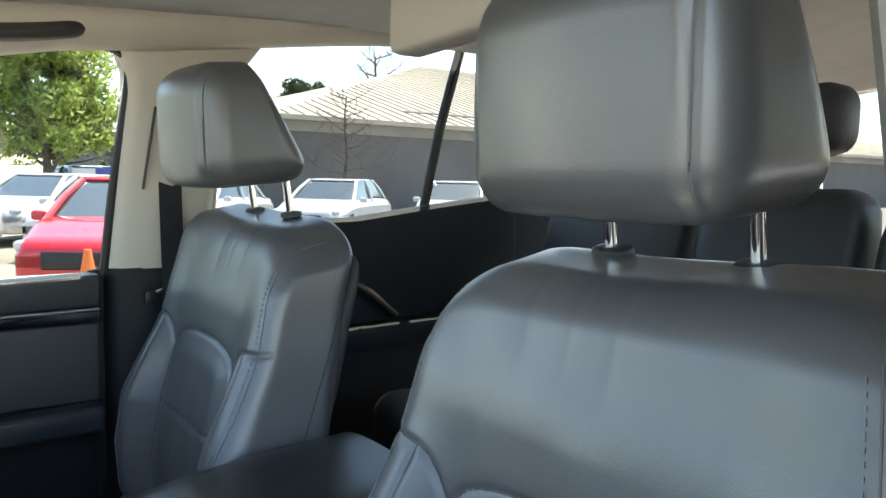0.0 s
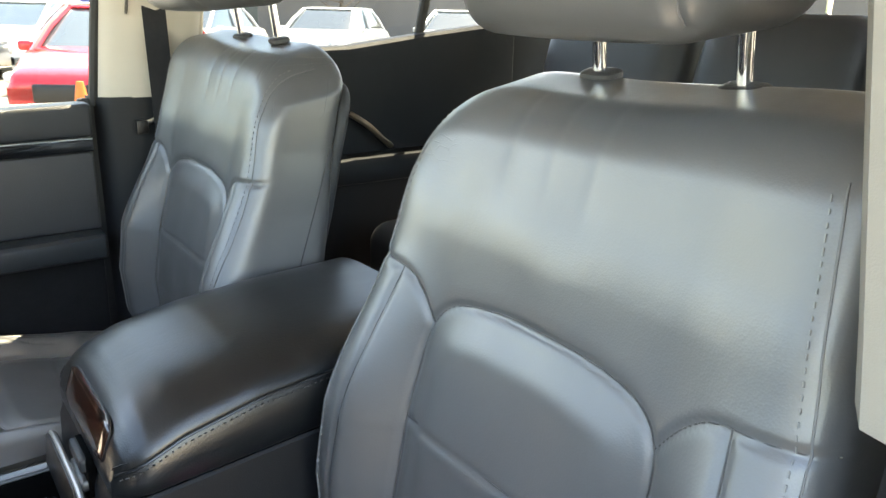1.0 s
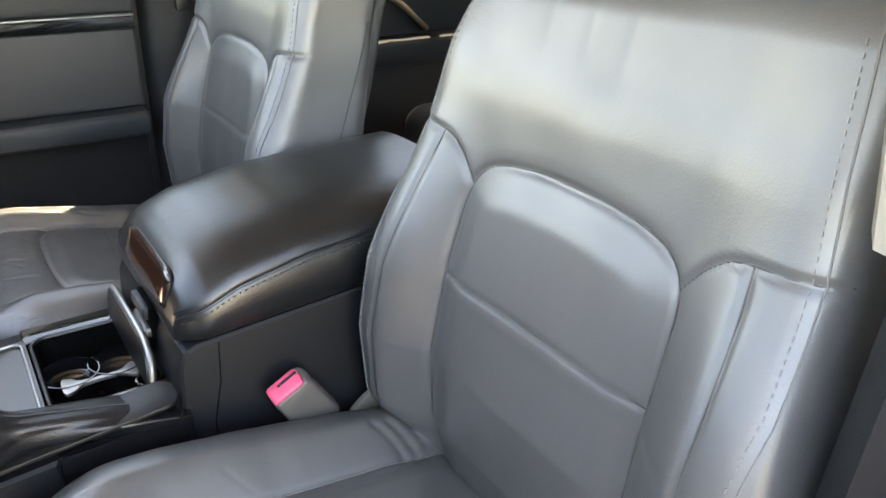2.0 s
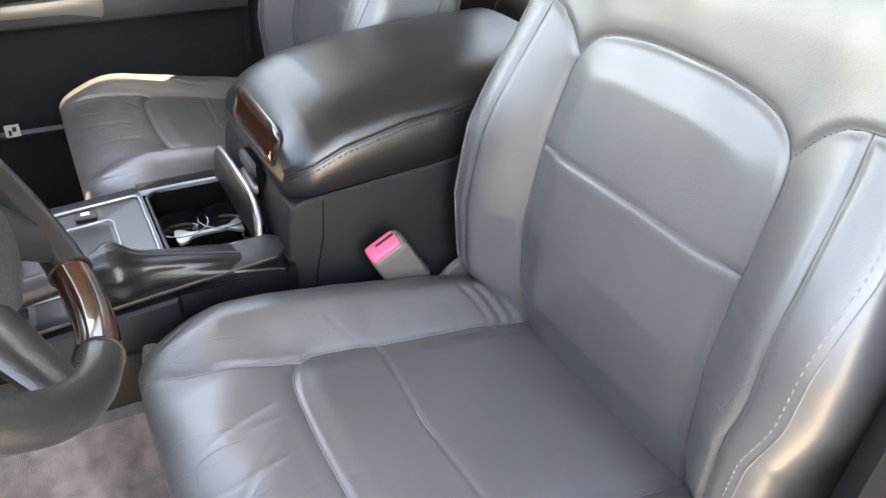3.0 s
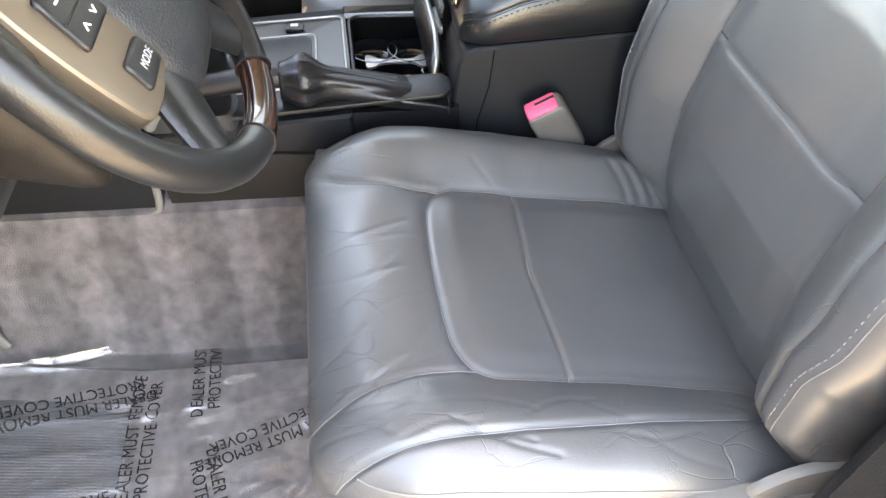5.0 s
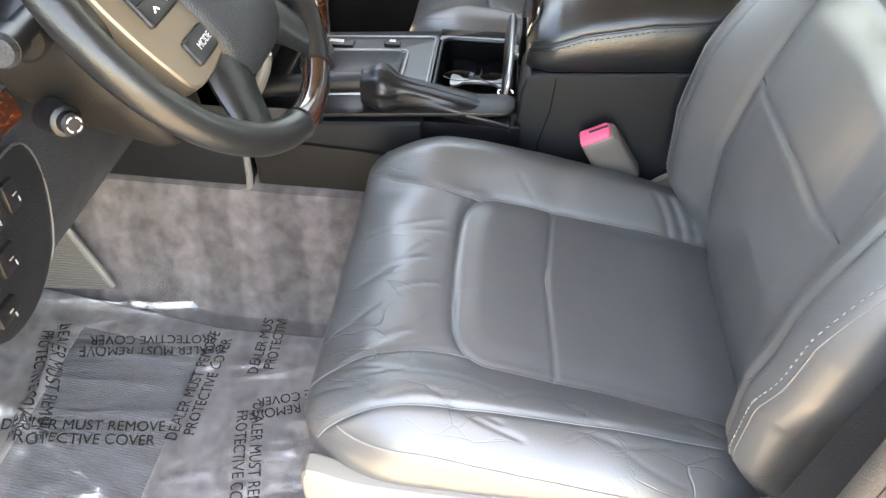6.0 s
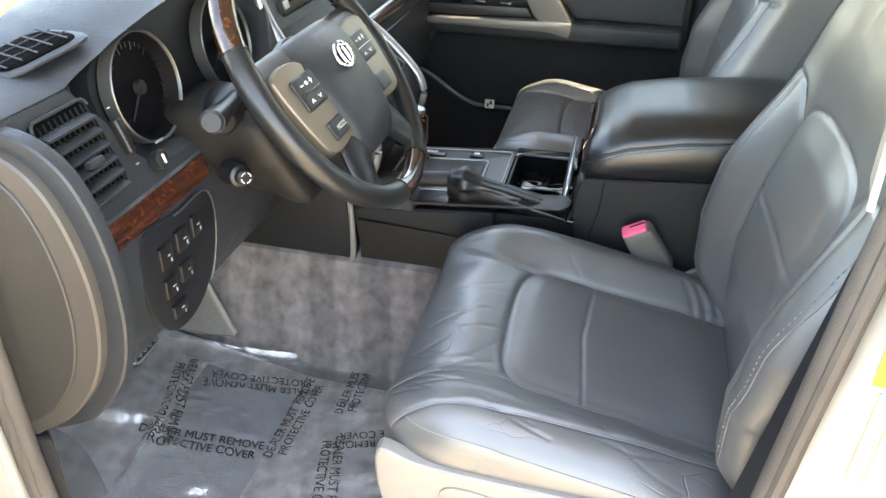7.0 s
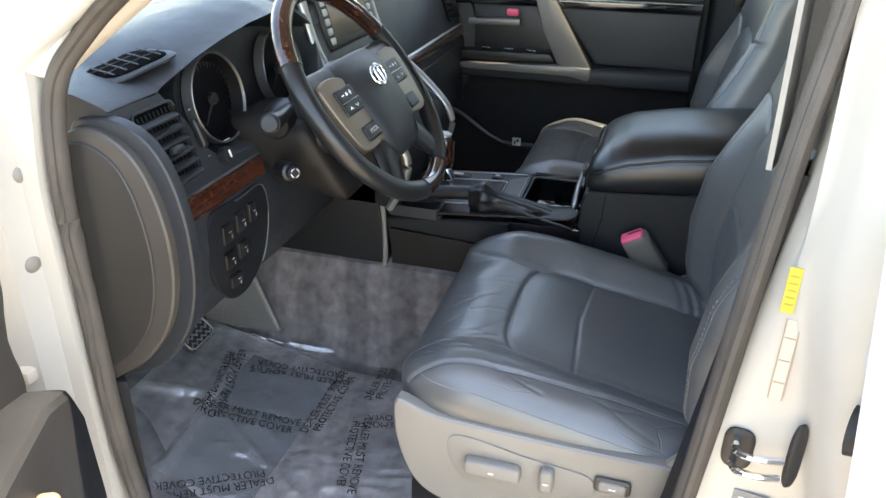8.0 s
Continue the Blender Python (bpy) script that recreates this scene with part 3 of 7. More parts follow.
def front_seat(name, xc, outer, label, lean_in, head, post_y):
    """A front seat; outer is the side (-1 or 1) that faces its door; lean_in tips the backrest's head forward; head is the headrest's middle (along, height); post_y is where its posts stand."""
    s = thing(name, label, "car seat", "front seats", at=(xc, 0, 0.57))
    s.location = (0, 0, 0)
    wide = lambda p: outer * 0.014 * float(step(0.16, 0.25, np.array(p[0] * outer))) * float(step(0.98, 1.05, np.array(p[2]))) if outer < 0 else 0.0
    at = lambda g: ([(xc - outer * p[0] + wide(p), p[1] + lean_in * float(np.clip((p[2] - 1.08) / 0.33, 0, 1.2)), p[2]) for p in g[0]], g[1] if outer < 0 else [tuple(q)[::-1] for q in g[1]])
    cushion = add("cushion", at(CUSHION), LEATHER, s, "grey leather seat cushion with stitched insert", sharp=0, wear=CUSHION_WEAR)
    back = add("backrest", at(BACK), LEATHER, s, "grey leather backrest with curved lumbar panel", sharp=0, wear=BACK_WEAR)
    insert, cross, wings, bolsters = cushion_seams()
    # top seams as pale cords: the light along their edges is painted in
    for l, stitched in [(insert, False), (cross, True)] + [(w, True) for w in wings] + [(b, True) for b in bolsters]:
        p = on_skin(CUSHION, [(u, y, 2) for u, y in l], (0, 0, -1), 0.0002)
        if len(p) > 2:
            g = tube(p, 0.0008, 6)
            add("seam", at(g), SEAM_GREY_LIT if not stitched else THREAD_LIT_SEAM, cushion)
    for sgn in (-1, 1):
        # the stitched lower seam along each flank
        p = on_skin(CUSHION, [(sgn * 1.0, y, 0.869 + 0.19 * y - 0.018 * step(0.12, 0.26, np.array(y))) for y in np.linspace(-0.27, 0.215, 48)], (-sgn, 0, 0), 0.0004)
        add("piping", at(tube(p, 0.0010, 6)), THREAD_LIT_SEAM, cushion)
        q = [(v.x, v.y, v.z - 0.007) for v in p]
        add("stitching", at(dashes(q, 0.0009)), THREAD_LIT_SEAM, cushion)
    insert, cross, wings, bolsters = back_seams()
    for l in [insert, cross] + wings + bolsters:
        p = on_skin(BACK, [(u, 1, z) for u, z in l], (0, -1, 0), -0.0001)
        if len(p) > 2:
            add("seam", at(tube(p, 0.0008, 6)), THREAD_DARK, back)
    for sgn in (-1, 1):
        # the edge seam between the face and the flank
        edge = [(sgn * float(np.interp(z, [0.9, 1.0, 1.164, 1.263, 1.332, 1.40, 1.44], [0.238, 0.248, 0.249, 0.237, 0.227, 0.219, 0.212])), 1, z) for z in np.linspace(0.90, 1.42, 64)]
        p = on_skin(BACK, edge, (0, -1, 0), 0.0004)
        add("piping", at(tube(p, 0.0008, 6)), SEAM_GREY_LIT, back)
        p = on_skin(BACK, [(x - sgn * 0.007, y, z) for x, y, z in edge], (0, -1, 0), 0.0007)
        add("stitching", at(dashes(p, 0.0007)), THREAD_LIT_SEAM, back)
        # flank seam that parts the side panel from the shell behind
        zz = np.linspace(0.86, 1.30, 36)
        q = on_skin(BACK, [(sgn, np.interp(z, BACK_Z, BACK_Y) - np.interp(z, BACK_Z, BACK_T) * (0.34 + 0.50 * ((z - 0.86) / 0.44) ** 1.3), z) for z in zz], (-sgn, 0, 0), 0.0004)
        if len(q) > 2:
            add("seam", at(tube(q, 0.0010, 6)), THREAD_DARK, back)
    # hard shell behind the backrest
    shell = rbox((xc, 0, 0), (0.225, 0.02, 0.27), (0.05, 0.018, 0.06), (12, 6, 14), lambda Q: np.stack([Q[:, 0], np.interp(Q[:, 2] + 1.13, BACK_Z, np.array(BACK_Y) - np.array(BACK_T)) + Q[:, 1] + 0.004, Q[:, 2] + 1.13], 1))
    add("back_shell", shell, LEATHER_BACK, s, "dark grey vinyl seat back")
    # headrest on two chromed posts
    hc = Vector((xc, *head))
    lean = Matrix.Translation(hc) @ Matrix.Rotation(radians(-6), 4, "X")
    hr = add("headrest", moved(HEADREST, lean), LEATHER, s, "grey leather headrest", sharp=0)
    for sgn in (-1, 1):
        ring = [(sgn * 0.112, 0.030 + 0.03 * math.cos(a), 0.086 * math.sin(a)) for a in np.linspace(-1.45, 1.45, 30)]
        p = on_skin(HEADREST, [(x, 1, z) for x, y, z in ring], (0, -1, 0), 0.0006)
        add("seam", moved(tube(p, 0.0010, 6), lean), SEAM_GREY_LIT, hr)
        px = xc + sgn * 0.079
        add("headrest_post", tube([(px, post_y - 0.008, 1.41), (px, post_y, 1.445), (px, post_y + 0.014, 1.54)], 0.0068, 14), CHROME, s, "polished chrome post")
        col = rbox((0, 0, 0), (0.022, 0.015, 0.006), (0.014, 0.012, 0.004), (10, 8, 4))
        add("post_collar", moved(col, Matrix.Translation((px, post_y, 1.457)) @ Matrix.Rotation(radians(-12), 4, "X")), LEATHER_BACK, s, "dark grey plastic collar")
    # base: side trim, front valance, rails
    for sd in (-1, 1):
        x0 = xc + sd * 0.255
        x1 = xc + sd * 0.281
        outline = [(0.240, 0.872), (0.246, 0.83), (0.238, 0.78), (0.215, 0.725), (0.175, 0.695), (0.10, 0.688), (-0.20, 0.700), (-0.29, 0.72), (-0.325, 0.78), (-0.31, 0.838), (-0.20, 0.846), (-0.05, 0.846), (0.10, 0.850), (0.19, 0.857)]
        outline = [(p.x, p.y) for p in smooth_line([(a, b, 0) for a, b in outline], 56, True)]
        trim = part("side_trim", prism(outline, "x", min(x0, x1), max(x0, x1), 0.008, 3), PLASTIC_GREY, s, "taupe grey plastic seat side trim")
        if sd == outer:
            pan = [(0.155, 0.825), (0.158, 0.795), (0.140, 0.757), (0.10, 0.742), (-0.01, 0.742), (-0.055, 0.765), (-0.060, 0.790), (-0.04, 0.806), (0.04, 0.815), (0.12, 0.830)]
            pan = [(p.x, p.y) for p in smooth_line([(a, b, 0) for a, b in pan], 40, True)]
            xs = x1 + sd * 0.001
            part("switch_panel", prism(pan, "x", min(x1 - sd * 0.004, xs + sd * 0.002), max(x1 - sd * 0.004, xs + sd * 0.002), 0.002), PLASTIC_GREY, trim)
            for yy, zz, hy, hz in ((0.088, 0.787, 0.043, 0.014), (0.008, 0.789, 0.011, 0.021)):
                add("seat_switch", rbox((xs + sd * 0.009, yy, zz), (0.010, hy, hz), (0.006, 0.010, 0.008), (6, 10, 8)), PLASTIC_GREY, trim, "taupe seat adjuster switch")
                add("switch_mark", rbox((xs + sd * 0.0196, yy, zz), (0.0006, 0.004, 0.0012), 0.0005, (2, 2, 2)), WHITE_PRINT, trim)
            add("switch_bezel", rbox((xs + sd * 0.002, -0.085, 0.797), (0.004, 0.026, 0.013), (0.003, 0.006, 0.006), (4, 8, 6)), PLASTIC_BROWN, trim)
            add("lumbar_switch", rbox((xs + sd * 0.005, -0.085, 0.797), (0.005, 0.020, 0.009), (0.003, 0.005, 0.005), (4, 8, 6)), PLASTIC_GREY, trim)
            add("switch_mark", rbox((xs + sd * 0.0103, -0.085, 0.797), (0.0006, 0.005, 0.0012), 0.0005, (2, 2, 2)), WHITE_PRINT, trim)
    add("seat_frame", rbox((xc, -0.04, 0.745), (0.245, 0.255, 0.075), 0.02, (6, 6, 6)), BLACK_PLASTIC, s, "black metal seat frame on rails")
    for sd in (-1, 1):
        add("seat_rail", rbox((xc + sd * 0.20, -0.03, 0.62), (0.022, 0.27, 0.055), 0.008, (4, 6, 4)), BLACK_PLASTIC, s, "black seat rail bolted to floor")
    # recliner cover at the hinge
    hinge = [(-0.15, 0.84), (-0.17, 0.868), (-0.21, 0.885), (-0.27, 0.885), (-0.31, 0.86), (-0.31, 0.80), (-0.17, 0.80)]
    for sd in (-1, 1):
        a, b = xc + sd * 0.262, xc + sd * 0.276
        part("recliner_cover", prism([(p.x, p.y) for p in smooth_line([(y, z, 0) for y, z in hinge], 30, True)], "x", min(a, b), max(a, b), 0.006), PLASTIC_GREY, s)
    return s


DRIVER_X, PASSENGER_X = -0.427, 0.436
driver_seat = front_seat("driver_seat", DRIVER_X, -1, "grey leather driver seat with chrome headrest posts", 0.022, (-0.322, 1.600), -0.400)
passenger_seat = front_seat("passenger_seat", PASSENGER_X, 1, "grey leather front passenger seat beside the console", 0.020, (-0.292, 1.606), -0.382)


# seat belt buckles beside the console
def buckle(name, x, y, z, turn, label):
    s = thing(name, label, "seat belt buckle", "seat belt buckles")
    # the button faces forward and up, towards its seat
    n = (Matrix.Rotation(radians(turn), 3, "Z") @ Vector((-0.25, 0.50, 0.83))).normalized()
    back = Vector((0, -0.9, 0.35))
    along = -(back - n * back.dot(n)).normalized()
    across = along.cross(n)
    m = Matrix.Translation((x, y, z)) @ Matrix((across, along, n)).transposed().to_4x4()
    body = rbox((0, 0, -0.035), (0.0165, 0.0265, 0.052), (0.008, 0.010, 0.008), (8, 10, 12), lambda Q: np.stack([Q[:, 0], Q[:, 1] * (1 - 0.9 * (Q[:, 2] - 0.052)), Q[:, 2]], 1))
    add("housing", moved(body, m), BUCKLE_GREY, s, "taupe grey plastic housing")
    add("rim", moved(rbox((0, 0.001, 0.012), (0.0155, 0.0250, 0.006), (0.006, 0.007, 0.004), (6, 8, 4)), m), BUCKLE_GREY, s)
    add("release_button", moved(rbox((0, 0.003, 0.018), (0.0132, 0.0220, 0.005), (0.005, 0.005, 0.003), (6, 8, 4)), m), PINK, s, "faded pink-red release button")
    add("slot", moved(rbox((0.004, -0.004, 0.0226), (0.0022, 0.014, 0.001), 0.0008, (2, 2, 2)), m), BLACK_PLASTIC, s)
    return s


buckle("seat_belt_buckle", -0.176, -0.070, 0.932, 0, "grey seat belt buckle with faded pink button beside driver seat")


# ---- floor and tunnel ----
def strip_grid(rows):
    """An open skin over rows of points."""
    return loft(rows, closed=False, caps=False)


def floor_height(x, y):
    z = 0.545 + 0.21 * max(0.0, y - 0.52) if y < 0.93 else 0.631 + 1.1 * (y - 0.93)
    return z


floor_ = thing("floor", "taupe carpeted vehicle floor with a raised tunnel", "car floor", kind="structure")
rows = []
for y in np.linspace(-1.75, 1.12, 58):
    row = []
    for x in np.linspace(-0.80, 0.80, 65):
        z = floor_height(x, y)
        t = abs(x)
        tunnel = 0.80 if y < 0.9 else 0.85
        if t < 0.25:
            z = max(z, z + (tunnel - z) * float(step(0.25, 0.165, np.array(t))))
        if t > 0.72:
            z = z + 0.05 * float(step(0.72, 0.77, np.array(t)))
        row.append((x, y, z + 0.0015 * noise.noise((x * 30, y * 30, 0))))
    rows.append(row)
add("carpet", strip_grid(rows), CARPET, floor_, "taupe grey cut-pile carpet with vacuum marks")
slab = rbox((0, -0.40, 0.50), (0.82, 1.60, 0.03), 0.01, (4, 4, 4))
add("underfloor", slab, BLACK_PLASTIC, floor_)

# driver's floor mat with a ribbed heel pad
mat_ = thing("floor_mat", "taupe carpet floor mat with ribbed grey heel pad", "floor mat")
rows = []
for i, y in enumerate(np.linspace(0.16, 0.87, 40)):
    lo = -0.715 + 0.14 * float(step(0.60, 0.86, np.array(y)))
    rows.append([(x, y, floor_height(x, y) + 0.010 + 0.001 * noise.noise((x * 9, y * 9, 2))) for x in np.linspace(lo, -0.262, 26)])
add("mat_face", strip_grid(rows), MAT_CARPET, mat_)
pad = []
for k in range(84):
    x = -0.700 + k * 0.0045
    ends = (0.528, 0.718)
    lift = lambda dx, dz: [(x + dx, y, floor_height(x, y) + 0.0125 + dz) for y in ends]
    ring = lift(0, 0) + lift(0.0016, 0.0018) + lift(0.0032, 0) + lift(0.0045, 0)
    pad.append((ring, [(0, 2, 3, 1), (2, 4, 5, 3), (4, 6, 7, 5)]))
add("heel_pad", join(*pad), HEELPAD, mat_, "ribbed grey vinyl heel pad", smooth=False)

# clear plastic film over the mat, printed
film_ = thing("plastic_floor_film", "crinkled clear plastic film with black print over the floor mat", "plastic film")


fold_rng = random.Random(23)
CRINKLES = []
for _ in range(22):
    a = fold_rng.uniform(0, math.pi)
    CRINKLES.append((fold_rng.uniform(-0.72, -0.24), fold_rng.uniform(0.42, 0.86), math.cos(a), math.sin(a), fold_rng.uniform(0.03, 0.09), fold_rng.uniform(0.0022, 0.0045), fold_rng.uniform(0.002, 0.006)))


def crinkle(x, y):
    h = 0.0
    for cx0, cy0, ca, sa, ln, wd, ht in CRINKLES:
        u, v = (x - cx0) * ca + (y - cy0) * sa, (y - cy0) * ca - (x - cx0) * sa
        if abs(u) < 2.2 * ln and abs(v) < 3 * wd:
            h += ht * math.exp(-(u / ln) ** 2 - (v / wd) ** 2)
    return h


def film_height(x, y):
    n1 = noise.noise((x * 7, y * 7, 5)) * 0.004 + noise.noise((x * 19, y * 15, 8)) * 0.0015
    fold = 0.012 * math.exp(-((y - 0.715 - 0.10 * (x + 0.5) + 0.01 * noise.noise((x * 20, 0, 1))) / 0.010) ** 2) * (1 if x < -0.38 else 0.3)
    fold += 0.007 * math.exp(-((x + 0.60 - 0.55 * (y - 0.55)) / 0.010) ** 2) * (y < 0.9)
    fold += 0.020 * math.exp(-((x + 0.515 + 0.3 * (y - 0.78)) / 0.014) ** 2 - ((y - 0.79) / 0.06) ** 2)
    fold += 0.004 * math.exp(-((x + 0.43 + 0.2 * (y - 0.70)) / 0.007) ** 2 - ((y - 0.70) / 0.07) ** 2)
    fold += 0.005 * abs(noise.noise((x * 34 + y * 9, y * 16, 3))) ** 2 * 3
    fold += 0.007 * math.exp(-((x + 0.36 + 0.10 * (y - 0.6)) / 0.006) ** 2) * (0.5 + 0.5 * noise.noise((y * 20, 1, 1)))
    return floor_height(x, y) + 0.020 + abs(n1) + fold + crinkle(x, y)


rows = []
for j in range(190):
    v = j / 189
    row = []
    for i in range(170):
        x = -0.745 + 0.525 * i / 169
        top = 0.865 + 0.012 * noise.noise((x * 11, 3, 0)) - 0.30 * float(step(-0.37, -0.22, np.array(x))) ** 1.5
        y = 0.13 + (top - 0.13) * v
        row.append((x, y, film_height(x, y) + (0.012 * v ** 30)))
    rows.append(row)
film = add("film_sheet", strip_grid(rows), FILM_SHEET, film_, sharp=0)
film.visible_shadow = False


def lettering(text, size, mat, parent, m, drape=None, name="lettering", length=0.0):
    c = bpy.data.curves.new("text", "FONT")
    c.body, c.size, c.align_x, c.align_y = text, size, "CENTER", "CENTER"
    c.space_line = 0.95
    o = new("text", c)
    me = bpy.data.meshes.new_from_object(o.evaluated_get(bpy.context.evaluated_depsgraph_get()))
    bpy.data.objects.remove(o)
    bpy.data.curves.remove(c)
    wide = max(v.co.x for v in me.vertices) - min(v.co.x for v in me.vertices)
    k = length / wide if length else 1.0
    for v in me.vertices:
        p = m @ Vector((v.co.x * k, v.co.y, v.co.z))
        if drape:
            p.z = drape(p.x, p.y)
        v.co = p
    me.materials.clear()
    me.materials.append(mat)
    me.name = name
    ob = new(name, me)
    ob.parent = parent
    return ob


NOTICE = "DEALER MUST REMOVE\nPROTECTIVE COVER"
for x, y, turn in ((-0.512, 0.633, -75.6), (-0.439, 0.721, 196), (-0.334, 0.600, 108), (-0.388, 0.506, 0), (-0.520, 0.397, 193), (-0.255, 0.425, 2), (-0.395, 0.318, 108), (-0.690, 0.600, 128)):
    lettering(NOTICE, 0.0245, PRINT, film, Matrix.Translation((x, y, 0)) @ Matrix.Rotation(radians(turn), 4, "Z"), lambda px, py: film_height(px, py) + 0.0012, length=0.212)

# ---- pedals and footrest ----
ped = thing("brake_pedal", "black rubber brake pedal with zigzag tread on an arm", "pedal")
pm = Matrix.Translation((-0.372, 0.835, 0.665)) @ Matrix.Rotation(radians(42), 4, "X")
add("pad", moved(rbox((0, 0, 0), (0.046, 0.034, 0.007), (0.012, 0.012, 0.004), (10, 8, 4)), pm), RUBBER_BLACK, ped)
zig = []
for k in range(4):
    line = [(-0.038 + 0.0085 * i, -0.022 + 0.0145 * k + (0.004 if i % 2 else -0.004), 0.008) for i in range(10)]
    zig.append(tube(line, 0.0022, 5))
add("tread", moved(join(*zig), pm), HEELPAD, ped)
add("rim", moved(tube([(a, b, 0.007) for a, b in rounded(0.043, 0.031, 0.012)], 0.002, 6, True), pm), SILVER, ped)
add("arm", tube([(-0.372, 0.842, 0.66), (-0.37, 0.90, 0.74), (-0.37, 0.93, 0.86), (-0.37, 0.93, 1.0)], 0.010, 8), BLACK_PLASTIC, ped)
acc = thing("accelerator_pedal", "black accelerator pedal above the carpet", "pedal")
add("pad", moved(rbox((0, 0, 0), (0.024, 0.07, 0.006), 0.005, (6, 8, 4)), Matrix.Translation((-0.275, 0.90, 0.70)) @ Matrix.Rotation(radians(50), 4, "X")), RUBBER_BLACK, acc)
add("arm", tube([(-0.275, 0.91, 0.69), (-0.275, 0.95, 0.80), (-0.275, 0.96, 0.95)], 0.008, 8), BLACK_PLASTIC, acc)
# ribbed kick pad by the tunnel
rest = thing("kick_pad", "ribbed grey plastic pad beside the tunnel", "kick pad")
pts = [(-0.245, 0.690, 0.626), (-0.290, 0.905, 0.655), (-0.240, 0.960, 0.795), (-0.218, 0.765, 0.755)]
a, b, c, d = map(Vector, pts)
ribs = []
for k in range(30):
    t = k / 29
    p, q = a.lerp(d, t), b.lerp(c, t)
    ribs.append(tube([p + Vector((-0.012, 0, 0)), q + Vector((-0.012, 0, 0))], 0.0024, 6))
add("ribs", join(*ribs), KICK, rest)
nx = Vector((-0.010, 0, 0.003))
add("plate", ([tuple(v + o) for o in (Vector((0, 0, 0)), nx) for v in (a, b, c, d)], [(0, 1, 2, 3), (7, 6, 5, 4), (0, 4, 5, 1), (1, 5, 6, 2), (2, 6, 7, 3), (3, 7, 4, 0)]), KICK, rest, smooth=False)
add("edge", tube([a + nx, d + nx], 0.006, 8), PLASTIC_GREY, rest)

# ---- centre console ----
con = thing("center_console", "charcoal center console with silver shifter panel and cup holder", "center console")
side = [(-0.42, 0.60), (-0.42, 1.046), (0.028, 1.011), (0.044, 1.003), (0.050, 0.985), (0.053, 0.93), (0.062, 0.90), (0.070, 0.60)]
part("body", prism(side, "x", -0.140, 0.160, 0.008, 3), PLASTIC, con, "charcoal plastic console box")
part("front_body", prism([(0.060, 0.60), (0.052, 0.88), (0.186, 0.88), (0.190, 0.925), (0.43, 0.905), (0.47, 0.90), (0.44, 0.78), (0.435, 0.60)], "x", -0.152, 0.158, 0.010, 3), PLASTIC, con, "charcoal plastic console body")
part("side_seam", prism([(0.0165, 0.80), (0.0165, 0.90), (0.005, 0.955), (0.0025, 1.008), (0.0040, 1.008), (0.0065, 0.955), (0.018, 0.90), (0.018, 0.80)], "x", -0.1408, -0.138, 0), RECESS_SHADE, con)
part("lower_side", prism([(-0.40, 0.60), (-0.40, 0.80), (0.06, 0.855), (0.30, 0.872), (0.452, 0.880), (0.435, 0.60)], "x", -0.160, -0.150, 0.003), COLUMN, con, "dark brown console side panel")
add("lower_edge", tube(smooth_line([(-0.170, 0.80, 0.772), (-0.170, 0.60, 0.779), (-0.170, 0.50, 0.783), (-0.169, 0.468, 0.790), (-0.166, 0.460, 0.81), (-0.160, 0.464, 0.90), (-0.155, 0.475, 0.97)], 40), [0.0035] * 16 + [0.0055] * 25, 8), PLASTIC_GREY, con, "light grey edge strip")
part("front_side", prism([(0.455, 0.79), (0.48, 0.98), (0.80, 1.02), (0.80, 0.77)], "x", -0.165, -0.135, 0.004), PLASTIC, con, "dark panel beside the footwell")
part("front_block", prism([(0.44, 0.60), (0.47, 0.90), (0.56, 0.93), (0.66, 1.06), (0.80, 1.06), (0.80, 0.60)], "x", -0.135, 0.14, 0.006), PLASTIC, con)
for xa, xb in ((-0.152, -0.078), (0.114, 0.158)):
    part("deck_rail", prism([(0.045, 0.86), (0.045, 0.930), (0.19, 0.928), (0.19, 0.86)], "x", xa, xb, 0.004), BLACK_GLOSS, con)
# silver deck round the shifter
bm = prism([(p.x, p.y) for p in smooth_line([(a, b, 0) for a, b in rounded(0.103, 0.118, 0.012)], 44, True)], "z", 0, 0.010, 0.003)
bmesh.ops.transform(bm, matrix=Matrix.Translation((0.003, 0.305, 0.921)) @ Matrix.Rotation(radians(-4), 4, "X"), verts=bm.verts)
part("shifter_deck", bm, DECK, con, "satin silver shifter panel")
bm = prism(rounded(0.040, 0.085, 0.012), "z", 0, 0.003, 0.001)
bmesh.ops.transform(bm, matrix=Matrix.Translation((-0.005, 0.325, 0.9315)) @ Matrix.Rotation(radians(-4), 4, "X"), verts=bm.verts)
part("shifter_gate", bm, BLACK_PLASTIC, con)
for xx, yy, hx, hy in ((0.070, 0.36, 0.012, 0.03), (0.070, 0.265, 0.010, 0.014), (-0.070, 0.25, 0.014, 0.022)):
    add("deck_switch", rbox((xx, yy, 0.934 - 0.07 * (yy - 0.305)), (hx, hy, 0.004), 0.003, (4, 4, 4)), BLACK_PLASTIC, con)
    add("switch_mark", rbox((xx, yy, 0.9385 - 0.07 * (yy - 0.305)), (hx * 0.4, hy * 0.4, 0.0006), 0.0004, (2, 2, 2)), WHITE_PRINT, con)
for hx, hy, cy_ in ((0.046, 0.091, 0.325), (0.098, 0.112, 0.305)):
    add("deck_line", moved(tube([(a, b, 0.0) for a, b in rounded(hx, hy, 0.012)], 0.0016, 6, True), Matrix.Translation((-0.002, cy_, 0.9335)) @ Matrix.Rotation(radians(-4), 4, "X")), SILVER, con, "thin silver line")
